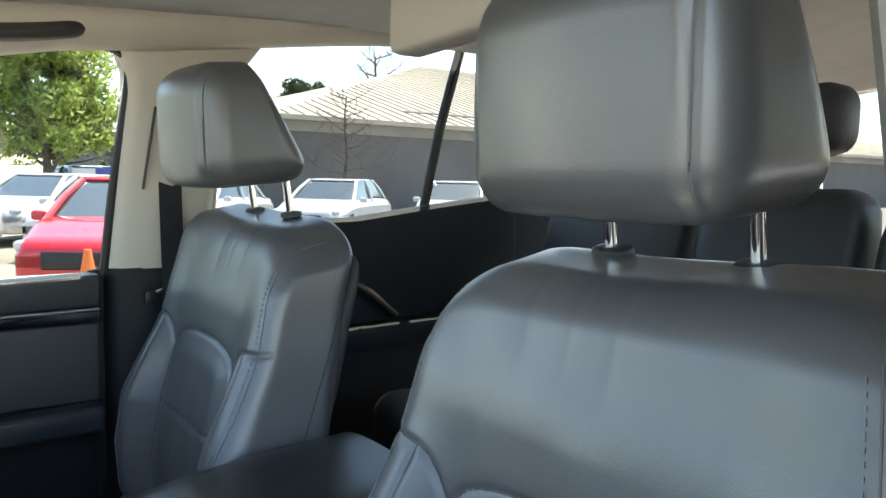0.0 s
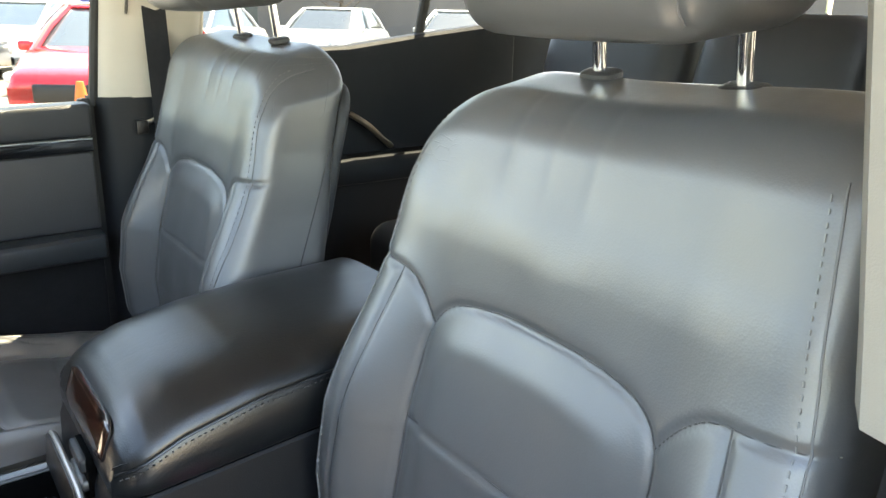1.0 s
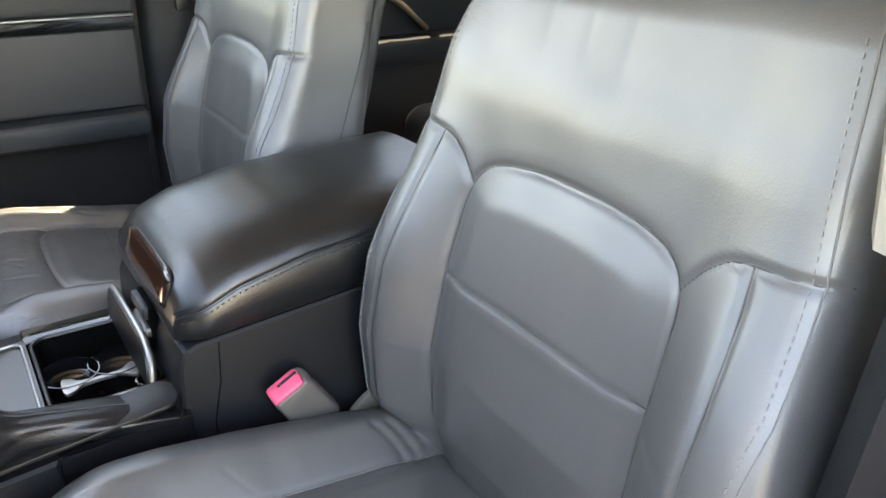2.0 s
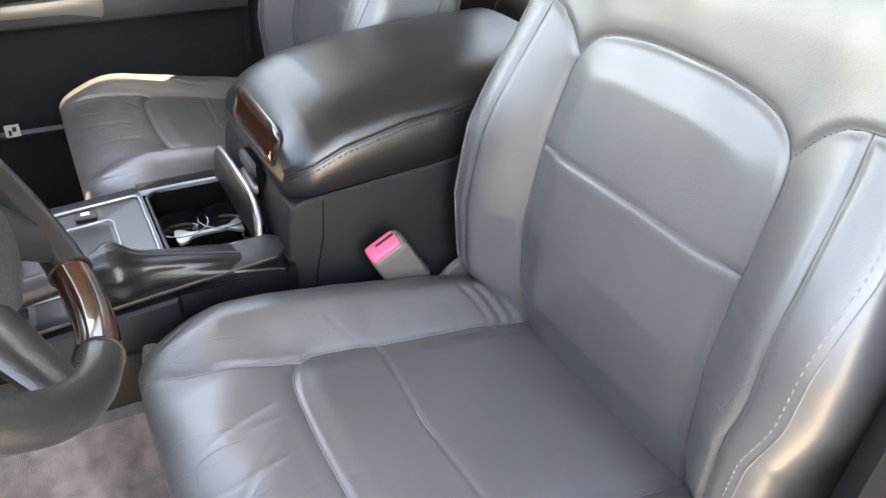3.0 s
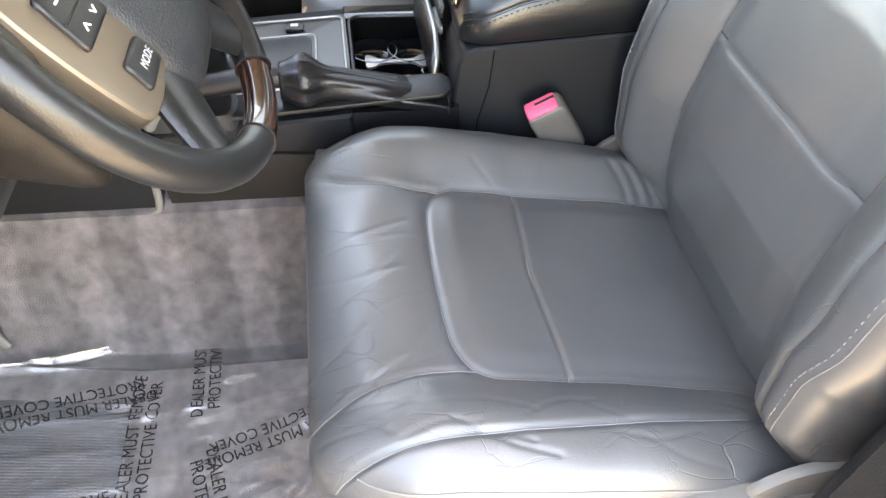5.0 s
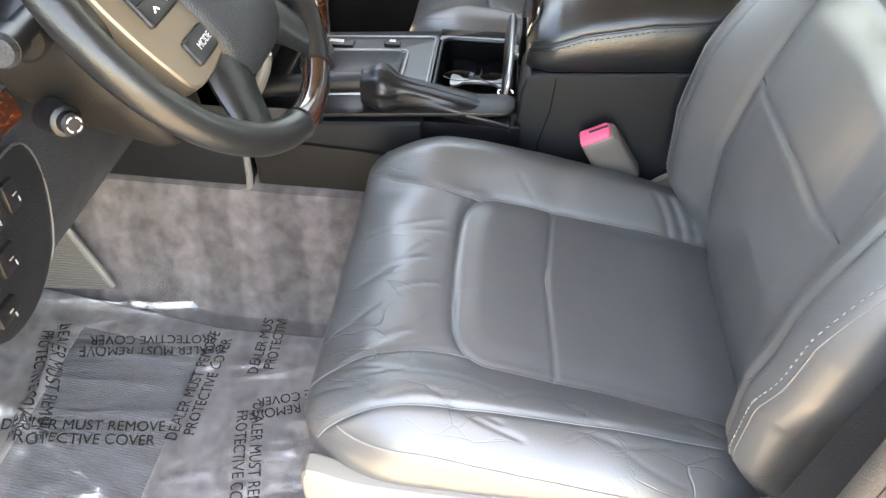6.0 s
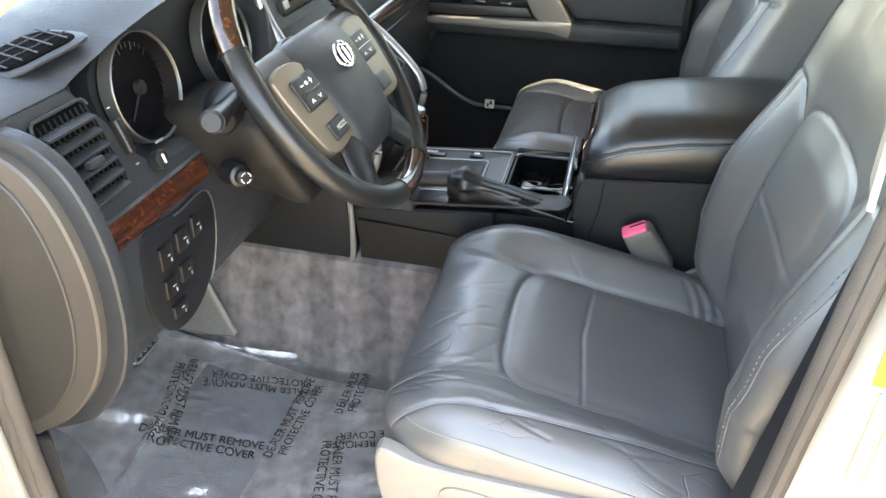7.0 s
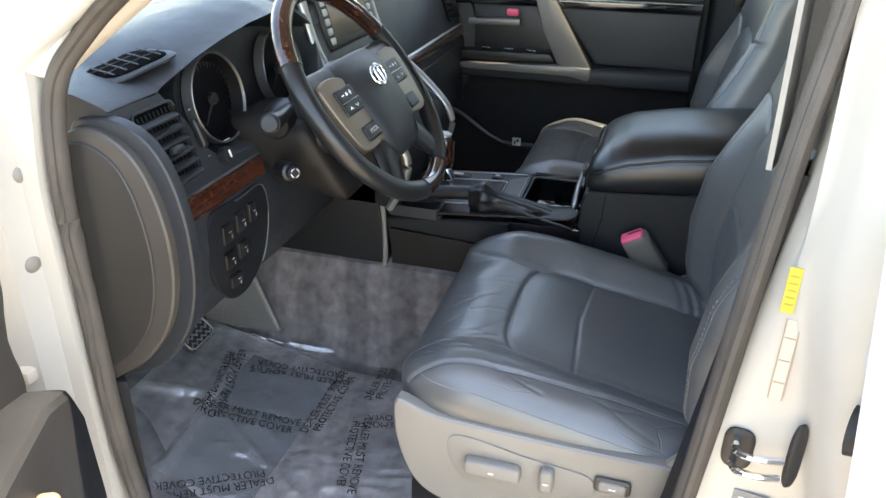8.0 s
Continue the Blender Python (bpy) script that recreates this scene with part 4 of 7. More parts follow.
# shifter
sh = thing("gear_shifter", "gear lever with leather knob and chrome collar", "gear lever")
add("knob", rbox((0.005, 0.385, 1.010), (0.022, 0.030, 0.042), (0.018, 0.022, 0.02), (10, 10, 12), lambda Q: np.stack([Q[:, 0] * (1 + 2.0 * Q[:, 2]), Q[:, 1] * (1 + 2.5 * Q[:, 2]) + 0.1 * Q[:, 2], Q[:, 2]], 1)), BURL_DARK, sh, "glossy dark wood knob")
add("knob_top", rbox((0.005, 0.389, 1.046), (0.019, 0.027, 0.008), (0.016, 0.02, 0.006), (8, 8, 4)), SILVER, sh)
add("collar", tube([(0.005, 0.372, 0.966), (0.005, 0.366, 0.945)], [0.013, 0.016], 14), CHROME, sh)
add("lever", tube([(0.005, 0.372, 0.97), (0.005, 0.36, 0.925)], 0.008, 10), CHROME, sh)
# cup holder tray with its flap standing open
cup = thing("cup_holder", "glossy black cup holder with an open flap", "cup holder")
cx, cy = 0.018, 0.118
well = [(p[0], p[1]) for p in rounded(0.088, 0.062, 0.02)]
rings = [[(cx + x * k, cy + y * k, z) for x, y in well] for k, z in ((1.08, 0.931), (1.0, 0.932), (0.97, 0.928), (0.93, 0.884), (0.05, 0.882))]
add("well", loft(rings, caps=False), RECESS_SHADE, cup)
add("bezel", tube([(cx + x * 1.04, cy + y * 1.05, 0.933) for x, y in well], 0.003, 6, True), BLACK_PLASTIC, cup)
add("rail_strip", rbox((cx - 0.100, cy - 0.005, 0.934), (0.006, 0.068, 0.005), 0.002, (4, 6, 4)), BURL_DARK, cup)
half_bone = [(0.021, -0.050), (0.019, -0.041), (0.008, -0.030), (0.0055, -0.012), (0.0055, 0.010), (0.010, 0.028), (0.020, 0.036), (0.022, 0.050)]
bone = [(p.x, p.y) for p in smooth_line([(a, b, 0) for a, b in half_bone] + [(-a, b, 0) for a, b in half_bone[::-1]], 60, True)]
bm = prism([(cx + 0.003 + 0.75 * a, cy - 0.002 + 0.9 * b) for a, b in bone], "z", 0.900, 0.905, 0.0015)
part("divider", bm, SILVER, cup, "bare metal cup divider")
for dy in (-0.030, 0.030):
    add("cup_floor", moved(lathe([(0, 0.0), (0.030, 0.0), (0.034, 0.003), (0.036, 0.022), (0.0375, 0.022), (0.037, 0.0), (0.030, -0.001)], 32), Matrix.Translation((cx + 0.035, cy + dy, 0.884))), BLACK_GLOSS, cup)
add("ring", tube([(cx - 0.05 + 0.012 * math.cos(a), cy - 0.048 + 0.012 * math.sin(a), 0.916) for a in np.linspace(0, 2 * math.pi, 16)[:-1]], 0.0018, 6, True), CHROME, cup)
flap_out = [(0.130, 0.930), (0.130, 0.968), (0.108, 0.980), (0.0, 0.982), (-0.045, 0.978), (-0.068, 0.962), (-0.076, 0.930)]
flap_out = [(p.x, p.y) for p in smooth_line([(a, b, 0) for a, b in flap_out], 24)]
FLAP = Matrix.Translation((0, 0.073, 0.93)) @ Matrix.Rotation(radians(6), 4, "X") @ Matrix.Translation((0, -0.073, -0.93))
bm = prism(flap_out, "y", 0.065, 0.078, 0.003)
bmesh.ops.transform(bm, matrix=FLAP, verts=bm.verts)
part("flap", bm, BLACK_PLASTIC, cup, "standing glossy flap with bright edge")
add("flap_edge", tube([FLAP @ Vector((a, 0.0715, b)) for a, b in flap_out], 0.0036, 8), SILVER, cup, "satin silver flap edge")
# armrest lid
arm = thing("armrest", "charcoal leather armrest lid on the console box", "armrest")


LID_Y = [-0.37, -0.222, -0.114, -0.026, 0.007, 0.022, 0.036, 0.043, 0.047]
LID_TOP = [1.146, 1.141, 1.132, 1.116, 1.101, 1.090, 1.074, 1.056, 1.036]
LID_BAND = [1.112, 1.104, 1.092, 1.072, 1.058, 1.051, 1.046, 1.041, 1.033]
LID_X = 0.012


def lid_half(y):
    """Half the lid's width; its front corners are rounded in plan."""
    return 0.153 - 0.022 * max(0.0, (y - 0.002) / 0.045) ** 2.4


def lid_under(y):
    return 1.0155 - 0.078 * y


def lid_height(x, y):
    f = min(1.0, abs(x - LID_X) / lid_half(y))
    lo, hi = np.interp(y, LID_Y, LID_BAND), np.interp(y, LID_Y, LID_TOP)
    return float(lo + (hi - lo) * (1 - f ** 3.6) ** 0.55)


lid_ys = list(np.linspace(-0.37, 0.0, 40)) + list(0.047 - 0.047 * (1 - np.sin(np.linspace(0.04, 1, 18) * math.pi / 2)))
rings = []
for y in lid_ys:
    w, foot, band = lid_half(y), lid_under(y), float(np.interp(y, LID_Y, LID_BAND))
    ring = [(LID_X + w - 0.004, y, foot), (LID_X + w, y, foot + 0.005), (LID_X + w + 0.002, y, (foot + band) / 2), (LID_X + w + 0.0005, y, band - 0.003), (LID_X + w - 0.0015, y, band - 0.0005)]
    ring += [(LID_X + w * f, y, lid_height(LID_X + w * f, y)) for f in np.sin(np.linspace(0.97, -0.97, 41) * math.pi / 2)]
    ring += [(2 * LID_X - x, yy, z) for x, yy, z in ring[4::-1]]
    rings.append(ring)
LID = loft(rings)
add("lid", LID, LEATHER_BLACK, arm, "padded charcoal leather lid", sharp=50)
for sgn in (-1, 1):
    edge = [Vector((LID_X + sgn * (lid_half(y) + 0.0004), y, float(np.interp(y, LID_Y, LID_BAND)))) for y in lid_ys[:-4]]
    add("piping", tube(edge, 0.0016, 6), LEATHER_BLACK, arm)
    add("piping", tube([p + Vector((-sgn * 0.0045, 0, 0.0075)) for p in edge], 0.0009, 5), BLACK_PLASTIC, arm)
    add("stitching", dashes([p + Vector((sgn * 0.0019, 0, -0.0065)) for p in edge], 0.0010, 0.0045, 0.003), THREAD_DARK, arm)
# glossy wood plate bent over the lid's front
arc = [(y, float(np.interp(y, LID_Y, LID_TOP))) for y in np.linspace(0.031, 0.047, 60)]
run = np.concatenate([[0], np.cumsum([math.dist(p, q) for p, q in zip(arc[:-1], arc[1:])])])


def plate_point(a, b, off):
    """A point over the lid's brow: a across, b along the bend, both -1 to 1."""
    t = run[-1] * (0.5 + 0.5 * b)
    y, z = np.interp(t, run, [p[0] for p in arc]), np.interp(t, run, [p[1] for p in arc])
    x = LID_X - 0.010 + 0.090 * a
    up = Vector((0, 0.35 + 0.6 * t / run[-1], 1.0 - 0.7 * t / run[-1])).normalized()
    return Vector((x, y, min(z, lid_height(x, y) + 0.0015))) + up * off


disc = rounded(1.0, 1.0, 0.36, 8)
rings = [[plate_point(a * k, b * k, off) for a, b in disc] for k, off in ((1.0, -0.002), (1.0, 0.0015), (0.97, 0.0028), (0.8, 0.0034), (0.5, 0.0036), (0.2, 0.0036))]
add("wood_plate", loft(rings), BURL_DARK, arm, "glossy dark wood plate", sharp=50)
add("plate_rim", tube([plate_point(a * 1.02, b * 1.02, 0.0012) for a, b in disc], 0.0013, 6, True), BLACK_PLASTIC, arm)
add("latch_well", rbox((-0.004, 0.050, 0.992), (0.036, 0.006, 0.026), (0.008, 0.004, 0.008), (6, 4, 6)), RECESS_SHADE, arm)
add("latch", rbox((-0.004, 0.056, 1.008), (0.030, 0.006, 0.009), 0.004, (6, 4, 4)), PLASTIC_DASH, arm, "charcoal latch")
add("latch", rbox((-0.004, 0.056, 0.982), (0.032, 0.007, 0.007), 0.004, (6, 4, 4)), DECK, arm, "grey metal latch")
# parking brake with its boot
hb = thing("parking_brake", "parking brake lever with creased black leather boot", "parking brake")
line = smooth_line([(-0.125, 0.455, 0.945), (-0.125, 0.36, 0.962), (-0.125, 0.29, 0.970), (-0.124, 0.24, 0.972)], 20)
add("lever", tube(line, 0.0155, 14), BLACK_PLASTIC, hb, "black lever grip")
boot = []
for i in range(60):
    t = i / 59
    y = 0.282 - 0.222 * t
    neck = math.exp(-((t - 0.14) / 0.09) ** 2)
    w = 0.0195 + 0.013 * neck + 0.012 * step(0.1, 0.9, np.array(t))
    hi = 0.020 + 0.014 * neck - 0.016 * t
    z = 0.966 - 0.010 * t - 0.026 * t * t
    ring = []
    for k in range(36):
        a = 2 * math.pi * k / 36
        fold = 0.10 * math.sin(5 * a + 6 * t) * math.sin(math.pi * t) + 0.06 * noise.noise((math.cos(a) * 1.2, math.sin(a) * 1.2 + t * 4, 3)) + 0.07 * neck * math.sin(11 * a)
        ring.append((-0.122 + w * math.cos(a) * (1 + fold), y, z - (0.010 + 0.020 * t) * (math.sin(a) < 0) * abs(math.sin(a)) + hi * math.sin(a) * (1 + fold)))
    boot.append(ring)
add("boot", loft(boot), BOOT, hb, "creased black leather boot", sharp=0)
add("boot_seam", tube([Vector(r[9]) + Vector((0, 0, 0.0005)) for r in boot[8:52]], 0.0009, 5), BLACK_PLASTIC, hb)
bm = prism(rounded(0.028, 0.19, 0.02), "z", 0, 0.006, 0.002)
bmesh.ops.transform(bm, matrix=Matrix.Translation((-0.126, 0.245, 0.932)) @ Matrix.Rotation(radians(-5), 4, "X"), verts=bm.verts)
part("base_frame", bm, BLACK_PLASTIC, hb)
tray = thing("coin_tray", "dark grey open tray at the console edge", "tray")
rings = [[(-0.128 + x * k, 0.40 + y * k, z) for x, y in rounded(0.028, 0.060, 0.014)] for k, z in ((1.0, 0.910), (1.0, 0.934), (0.88, 0.934), (0.82, 0.914), (0.05, 0.913))]
add("tray_body", loft(rings), PLASTIC_DASH, tray)


# ---- dashboard ----
dash = thing("dashboard", "charcoal dashboard with burl wood strip and air vents", "dashboard")
PROFILE = [(1.22, 1.262), (1.05, 1.290), (0.88, 1.308), (0.74, 1.317), (0.665, 1.313), (0.620, 1.297), (0.600, 1.280), (0.585, 1.245), (0.572, 1.205), (0.561, 1.172), (0.552, 1.156), (0.546, 1.130), (0.538, 1.108), (0.535, 1.07), (0.545, 1.00), (0.580, 0.93), (0.640, 0.882), (0.72, 0.87), (1.0, 0.88), (1.22, 0.95)]


MOUTH_X = [-0.668, -0.640, -0.615, -0.590, -0.545, -0.290, -0.235, -0.185, -0.165]
MOUTH_LOW = [1.290, 1.245, 1.194, 1.172, 1.168, 1.168, 1.185, 1.250, 1.296]
HOOD_X = [-0.668, -0.620, -0.574, -0.501, -0.415, -0.331, -0.250, -0.190, -0.165]
HOOD_LIP = [1.292, 1.308, 1.321, 1.334, 1.345, 1.350, 1.340, 1.312, 1.298]


def face_y(z):
    """The dash's rear face, straight up from the wood strip."""
    return float(np.interp(z, [1.130, 1.156, 1.172, 1.205, 1.245, 1.280, 1.297, 1.36], [0.546, 0.552, 0.561, 0.572, 0.585, 0.598, 0.606, 0.604]))


def dash_ring(x):
    """A section of the dash; behind the wheel a hood juts over the dials' recess."""
    up = float(np.interp(x, HOOD_X, HOOD_LIP))
    low = min(float(np.interp(x, MOUTH_X, MOUTH_LOW)), up - 0.002)
    deep = 0.055 * min(1.0, (up - low) / 0.06)
    lift = max(0.0, up - 1.294)
    mid = 0.035 * math.exp(-(x / 0.18) ** 6)
    ring = []
    for y in (1.22, 1.05, 0.95, 0.88, 0.80, 0.74, 0.69, 0.65, 0.625, 0.612):
        z = float(np.interp(y, [0.60, 0.620, 0.665, 0.74, 0.88, 1.05, 1.22], [1.292, 1.300, 1.314, 1.317, 1.308, 1.290, 1.262]))
        k = float(step(0.98, 0.66, np.array(y)))
        ring.append((x, y, z + (lift + mid) * k))
    ring.append((x, face_y(up) - 0.006 * min(1, lift / 0.02), up))
    for g, d in ((0.03, 0.12), (0.10, 0.75), (0.25, 1.0), (0.5, 1.0), (0.75, 1.0), (0.93, 0.75), (0.985, 0.12)):
        z = up + (low - up) * g
        ring.append((x, face_y(z) + deep * d, z))
    for g in (0.0, 0.35, 0.7):
        z = low + (1.160 - low) * g
        ring.append((x, face_y(z), z))
    return ring + [(x, y, z) for y, z in PROFILE[10:]]


xs = sorted(list(np.linspace(-0.775, 0.775, 110)) + MOUTH_X)
add("dash_body", loft([dash_ring(x) for x in xs]), PLASTIC_DASH, dash, "grained charcoal soft plastic", sharp=30)
# end cap on the driver's side
END = [(0.660, 1.255), (0.630, 1.276), (0.590, 1.268), (0.556, 1.240), (0.534, 1.19), (0.523, 1.122), (0.528, 1.05), (0.550, 0.985), (0.594, 0.926), (0.640, 0.892), (0.662, 0.882), (0.678, 0.93), (0.682, 1.05), (0.676, 1.16)]
END = [(p.x, p.y) for p in smooth_line([(a, b, 0) for a, b in END], 60, True)]
ce = (0.61, 1.08)
END_IN = [(ce[0] + (a - ce[0]) * 0.80 + 0.012, ce[1] + (b - ce[1]) * 0.90) for a, b in END]
for sgn in (-1, 1):
    for nm, o, a, b, m, bv in (("end_moulding", [(a - 0.022 * float(step(0.66, 0.60, np.array(a))), b + (0.010 if b > 1.1 else -0.008)) for a, b in END], 0.764, 0.786, PLASTIC_DASH, 0.006), ("end_rim", END, 0.780, 0.800, PLASTIC_BROWN, 0.007), ("end_panel", END_IN, 0.790, 0.8035, END_BROWN, 0.004)):
        part(nm, prism(o, "x", min(sgn * a, sgn * b), max(sgn * a, sgn * b), bv, 3), m, dash, "warm grey end rim" if nm == "end_rim" else "")


def face_point(x, t):
    """A point on the vent's face, t from its foot (0) to its head (1)."""
    return Vector((x, 0.560 + 0.040 * t, 1.172 + 0.110 * t))


def air_vent(x0, x1, parent):
    w = (x1 - x0) / 2
    m = Matrix.Translation(face_point((x0 + x1) / 2, 0.48)) @ Matrix.Rotation(radians(-20), 4, "X")
    # a shallow plate; its near-black colour replaces the vent's shaded depth
    v = add("vent_shade_plate", moved(rbox((0, -0.002, 0), (w, 0.004, 0.054), (0.008, 0.002, 0.008), (6, 4, 8)), m), RECESS_SHADE, parent, "black air vent")
    for k in range(9):
        add("fin", moved(tube([(-w + 2 * w * (k + 1) / 10, -0.0075, -0.050), (-w + 2 * w * (k + 1) / 10, -0.0075, 0.050)], 0.0011, 4), m), PLASTIC, v)
    for k in range(6):
        z = -0.042 + 0.0168 * k
        add("slat", moved(rbox((0, -0.011, z), (w - 0.004, 0.0085, 0.0020), 0.0014, (4, 4, 3)), m @ Matrix.Translation((0, 0, z)) @ Matrix.Rotation(radians(30), 4, "X") @ Matrix.Translation((0, 0, -z))), PLASTIC_DASH, v)
    add("vent_rim", moved(tube([(a, -0.008, b) for a, b in rounded(w + 0.001, 0.056, 0.009)], 0.0020, 6, True), m), PLASTIC_DASH, v)
    add("vent_tab", moved(rbox((0.0, -0.019, -0.008), (0.013, 0.006, 0.0055), 0.004, (4, 4, 4)), m), PLASTIC_DASH, v)
    return v


air_vent(-0.748, -0.660, dash)
air_vent(0.66, 0.748, dash)
m = Matrix.Translation(face_point(-0.630, 0.45) + Vector((0, -0.006, 0.002))) @ Matrix.Rotation(radians(-20), 4, "X")
add("vent_thumbwheel", moved(rbox((0, 0, 0), (0.006, 0.006, 0.022), 0.004, (4, 4, 6)), m), BLACK_PLASTIC, dash)
for dz in (-0.036, 0.036):
    add("mark", moved(rbox((0, -0.0005, dz), (0.003, 0.0008, 0.001), 0.0006, (2, 2, 2)), m), GREY_PRINT, dash)
# demister grille on top
def grille(wide, deep, up):
    """A slanted oval plate on the dash top."""
    return rbox((0, 0, 0), (wide, deep, 0.004), (deep * 0.6, deep * 0.6, 0.003), (12, 8, 4), lambda Q: np.stack([-0.648 + Q[:, 0], 0.664 + Q[:, 1] - 0.35 * Q[:, 0], Q[:, 2] + up + 0.22 * Q[:, 0]], 1))


g = add("demister", grille(0.056, 0.040, 1.3185), PLASTIC_DASH, dash)
# flat plate for the grille's opening, with the shade painted on
add("demister_mouth", grille(0.046, 0.031, 1.3215), RECESS_SHADE, g)
on_grille = lambda x, y: (-0.648 + x, 0.664 + y - 0.35 * x, 1.3258 + 0.22 * x)
for k in range(5):
    x = -0.036 + 0.018 * k
    add("slat", tube([on_grille(x - 0.006, -0.027), on_grille(x + 0.006, 0.027)], 0.0013, 5), PLASTIC_DASH, g)
for y in (-0.010, 0.010):
    add("slat", tube([on_grille(-0.043, y), on_grille(0.043, y)], 0.0011, 5), PLASTIC_DASH, g)
add("dash_seam", tube(smooth_line([(-0.76, 0.76, 1.319), (-0.62, 0.80, 1.318), (-0.45, 0.84, 1.326), (-0.2, 0.86, 1.322)], 20), 0.0022, 5), BLACK_PLASTIC, dash)


# wood strip
def strip(x0, x1, y, z0, z1, mat, name, label="", out=0.006, n=14):
    rings = []
    for x in np.linspace(x0, x1, n):
        rings.append([(x, y + 0.012, z0), (x, y - out * 0.3, z0), (x, y - out, z0 + 0.2 * (z1 - z0)), (x, y - out * 0.9 + 0.004, z0 + 0.8 * (z1 - z0)), (x, y + 0.006, z1), (x, y + 0.022, z1)])
    return add(name, loft(rings), mat, dash, label, sharp=60)


strip(-0.789, -0.505, 0.546, 1.116, 1.153, BURL, "wood_strip", "glossy red-brown burl wood strip")
strip(-0.768, -0.505, 0.5505, 1.1535, 1.1560, DECK, "strip_edge", out=0.004)
strip(0.20, 0.775, 0.546, 1.122, 1.153, BURL_DARK, "wood_strip", "glossy dark burl wood strip")
strip(0.20, 0.775, 0.5505, 1.1535, 1.1575, SILVER, "strip_edge", out=0.004)
part("glovebox", prism([(-0.01, -0.085), (0.0, 0.085), (0.015, 0.085), (0.02, -0.085)], "x", 0.24, 0.72, 0.006), PLASTIC_DASH, dash).location = (0, 0.533, 1.02)
# knob above the strip, switches under it
m = Matrix.Translation((-0.600, 0.556, 1.181)) @ Matrix.Rotation(radians(70), 4, "X")
add("dimmer_knob", moved(lathe([(0.0, 0.0), (0.012, 0.0), (0.012, 0.012), (0.009, 0.014), (0, 0.014)], 20), m), BLACK_PLASTIC, dash)
add("mark", moved(rbox((0, 0, 0.0145), (0.002, 0.006, 0.0006), 0.0004, (2, 2, 2)), m), WHITE_PRINT, dash)
add("mark", rbox((-0.578, 0.560, 1.199), (0.008, 0.0010, 0.0010), 0.0006, (2, 2, 2)), GREY_PRINT, dash)
pan = [(p.x, p.y) for p in smooth_line([(-0.685, 1.112, 0), (-0.60, 1.114, 0), (-0.535, 1.112, 0), (-0.520, 1.06, 0), (-0.545, 0.99, 0), (-0.60, 0.955, 0), (-0.66, 0.965, 0), (-0.695, 1.03, 0)], 40, True)]
bm = prism(pan, "y", 0.5345, 0.5445, 0.003)
part("switch_plate", bm, PLASTIC, dash)
add("plate_line", tube([(a, 0.533, b) for a, b in pan[4:22]], 0.0013, 5), DECK, dash)
for x, z, w, h in ((-0.650, 1.075, 0.014, 0.016), (-0.610, 1.078, 0.014, 0.016), (-0.575, 1.080, 0.010, 0.016), (-0.650, 1.030, 0.014, 0.014), (-0.612, 1.032, 0.014, 0.014), (-0.640, 0.99, 0.016, 0.010)):
    add("switch", rbox((x, 0.5325, z), (w, 0.0045, h), 0.003, (4, 4, 4)), BLACK_PLASTIC, dash)
    add("mark", rbox((x - 0.002, 0.5247, z + 0.004), (0.0032, 0.0007, 0.0007), 0.0004, (2, 2, 2)), GREY_PRINT, dash)
    add("mark", rbox((x + 0.002, 0.5247, z - 0.004), (0.0007, 0.0007, 0.0028), 0.0004, (2, 2, 2)), GREY_PRINT, dash)

# instruments in their binnacle
ip = thing("instrument_cluster", "two dark dials with bright rims under the dash hood", "instrument cluster")
tilt = Matrix.Rotation(radians(-11), 4, "X")
bm = prism([(p.x, p.y) for p in smooth_line([(-0.185, -0.045, 0), (-0.165, -0.070, 0), (0, -0.078, 0), (0.165, -0.070, 0), (0.185, -0.045, 0), (0.185, 0.035, 0), (0.10, 0.070, 0), (0, 0.078, 0), (-0.10, 0.066, 0), (-0.185, 0.030, 0)], 50, True)], "y", -0.006, 0.030, 0.003)
bmesh.ops.transform(bm, matrix=Matrix.Translation((-0.418, 0.624, 1.252)) @ tilt, verts=bm.verts)
part("binnacle", bm, PLASTIC, ip)
for cx_ in (-0.530, -0.312):
    m = Matrix.Translation((cx_, 0.612, 1.246)) @ tilt @ Matrix.Rotation(radians(90), 4, "X")
    dial = add("dial", moved(lathe([(0.0, -0.002), (0.058, -0.002), (0.0685, 0.015), (0.0685, -0.004), (0.0, -0.004)], 40), m), DIAL, ip, "dark dial face")
    add("dial_rim", moved(lathe([(0.0675, 0.002), (0.0685, 0.018), (0.0698, 0.0195), (0.0712, 0.018), (0.0715, 0.0), (0.0675, 0.002)], 56, False), m), DECK, ip, "satin grey rim")
    ticks = []
    for k in range(28):
        a = radians(-220 + 260 * k / 27)
        r0 = 0.052 if k % 3 else 0.047
        ticks.append(tube([(r0 * math.cos(-a), r0 * math.sin(-a), 0.0026), (0.058 * math.cos(-a), 0.058 * math.sin(-a), 0.0026)], 0.0007, 4))
    add("ticks", moved(join(*ticks), m), PLASTIC, dial)
    add("needle", moved(join(tube([(0, 0, 0.006), (-0.036, -0.034, 0.006)], [0.002, 0.0008], 5), lathe([(0, 0.002), (0.010, 0.002), (0.009, 0.009), (0, 0.010)], 16)), m), PLASTIC, dial)
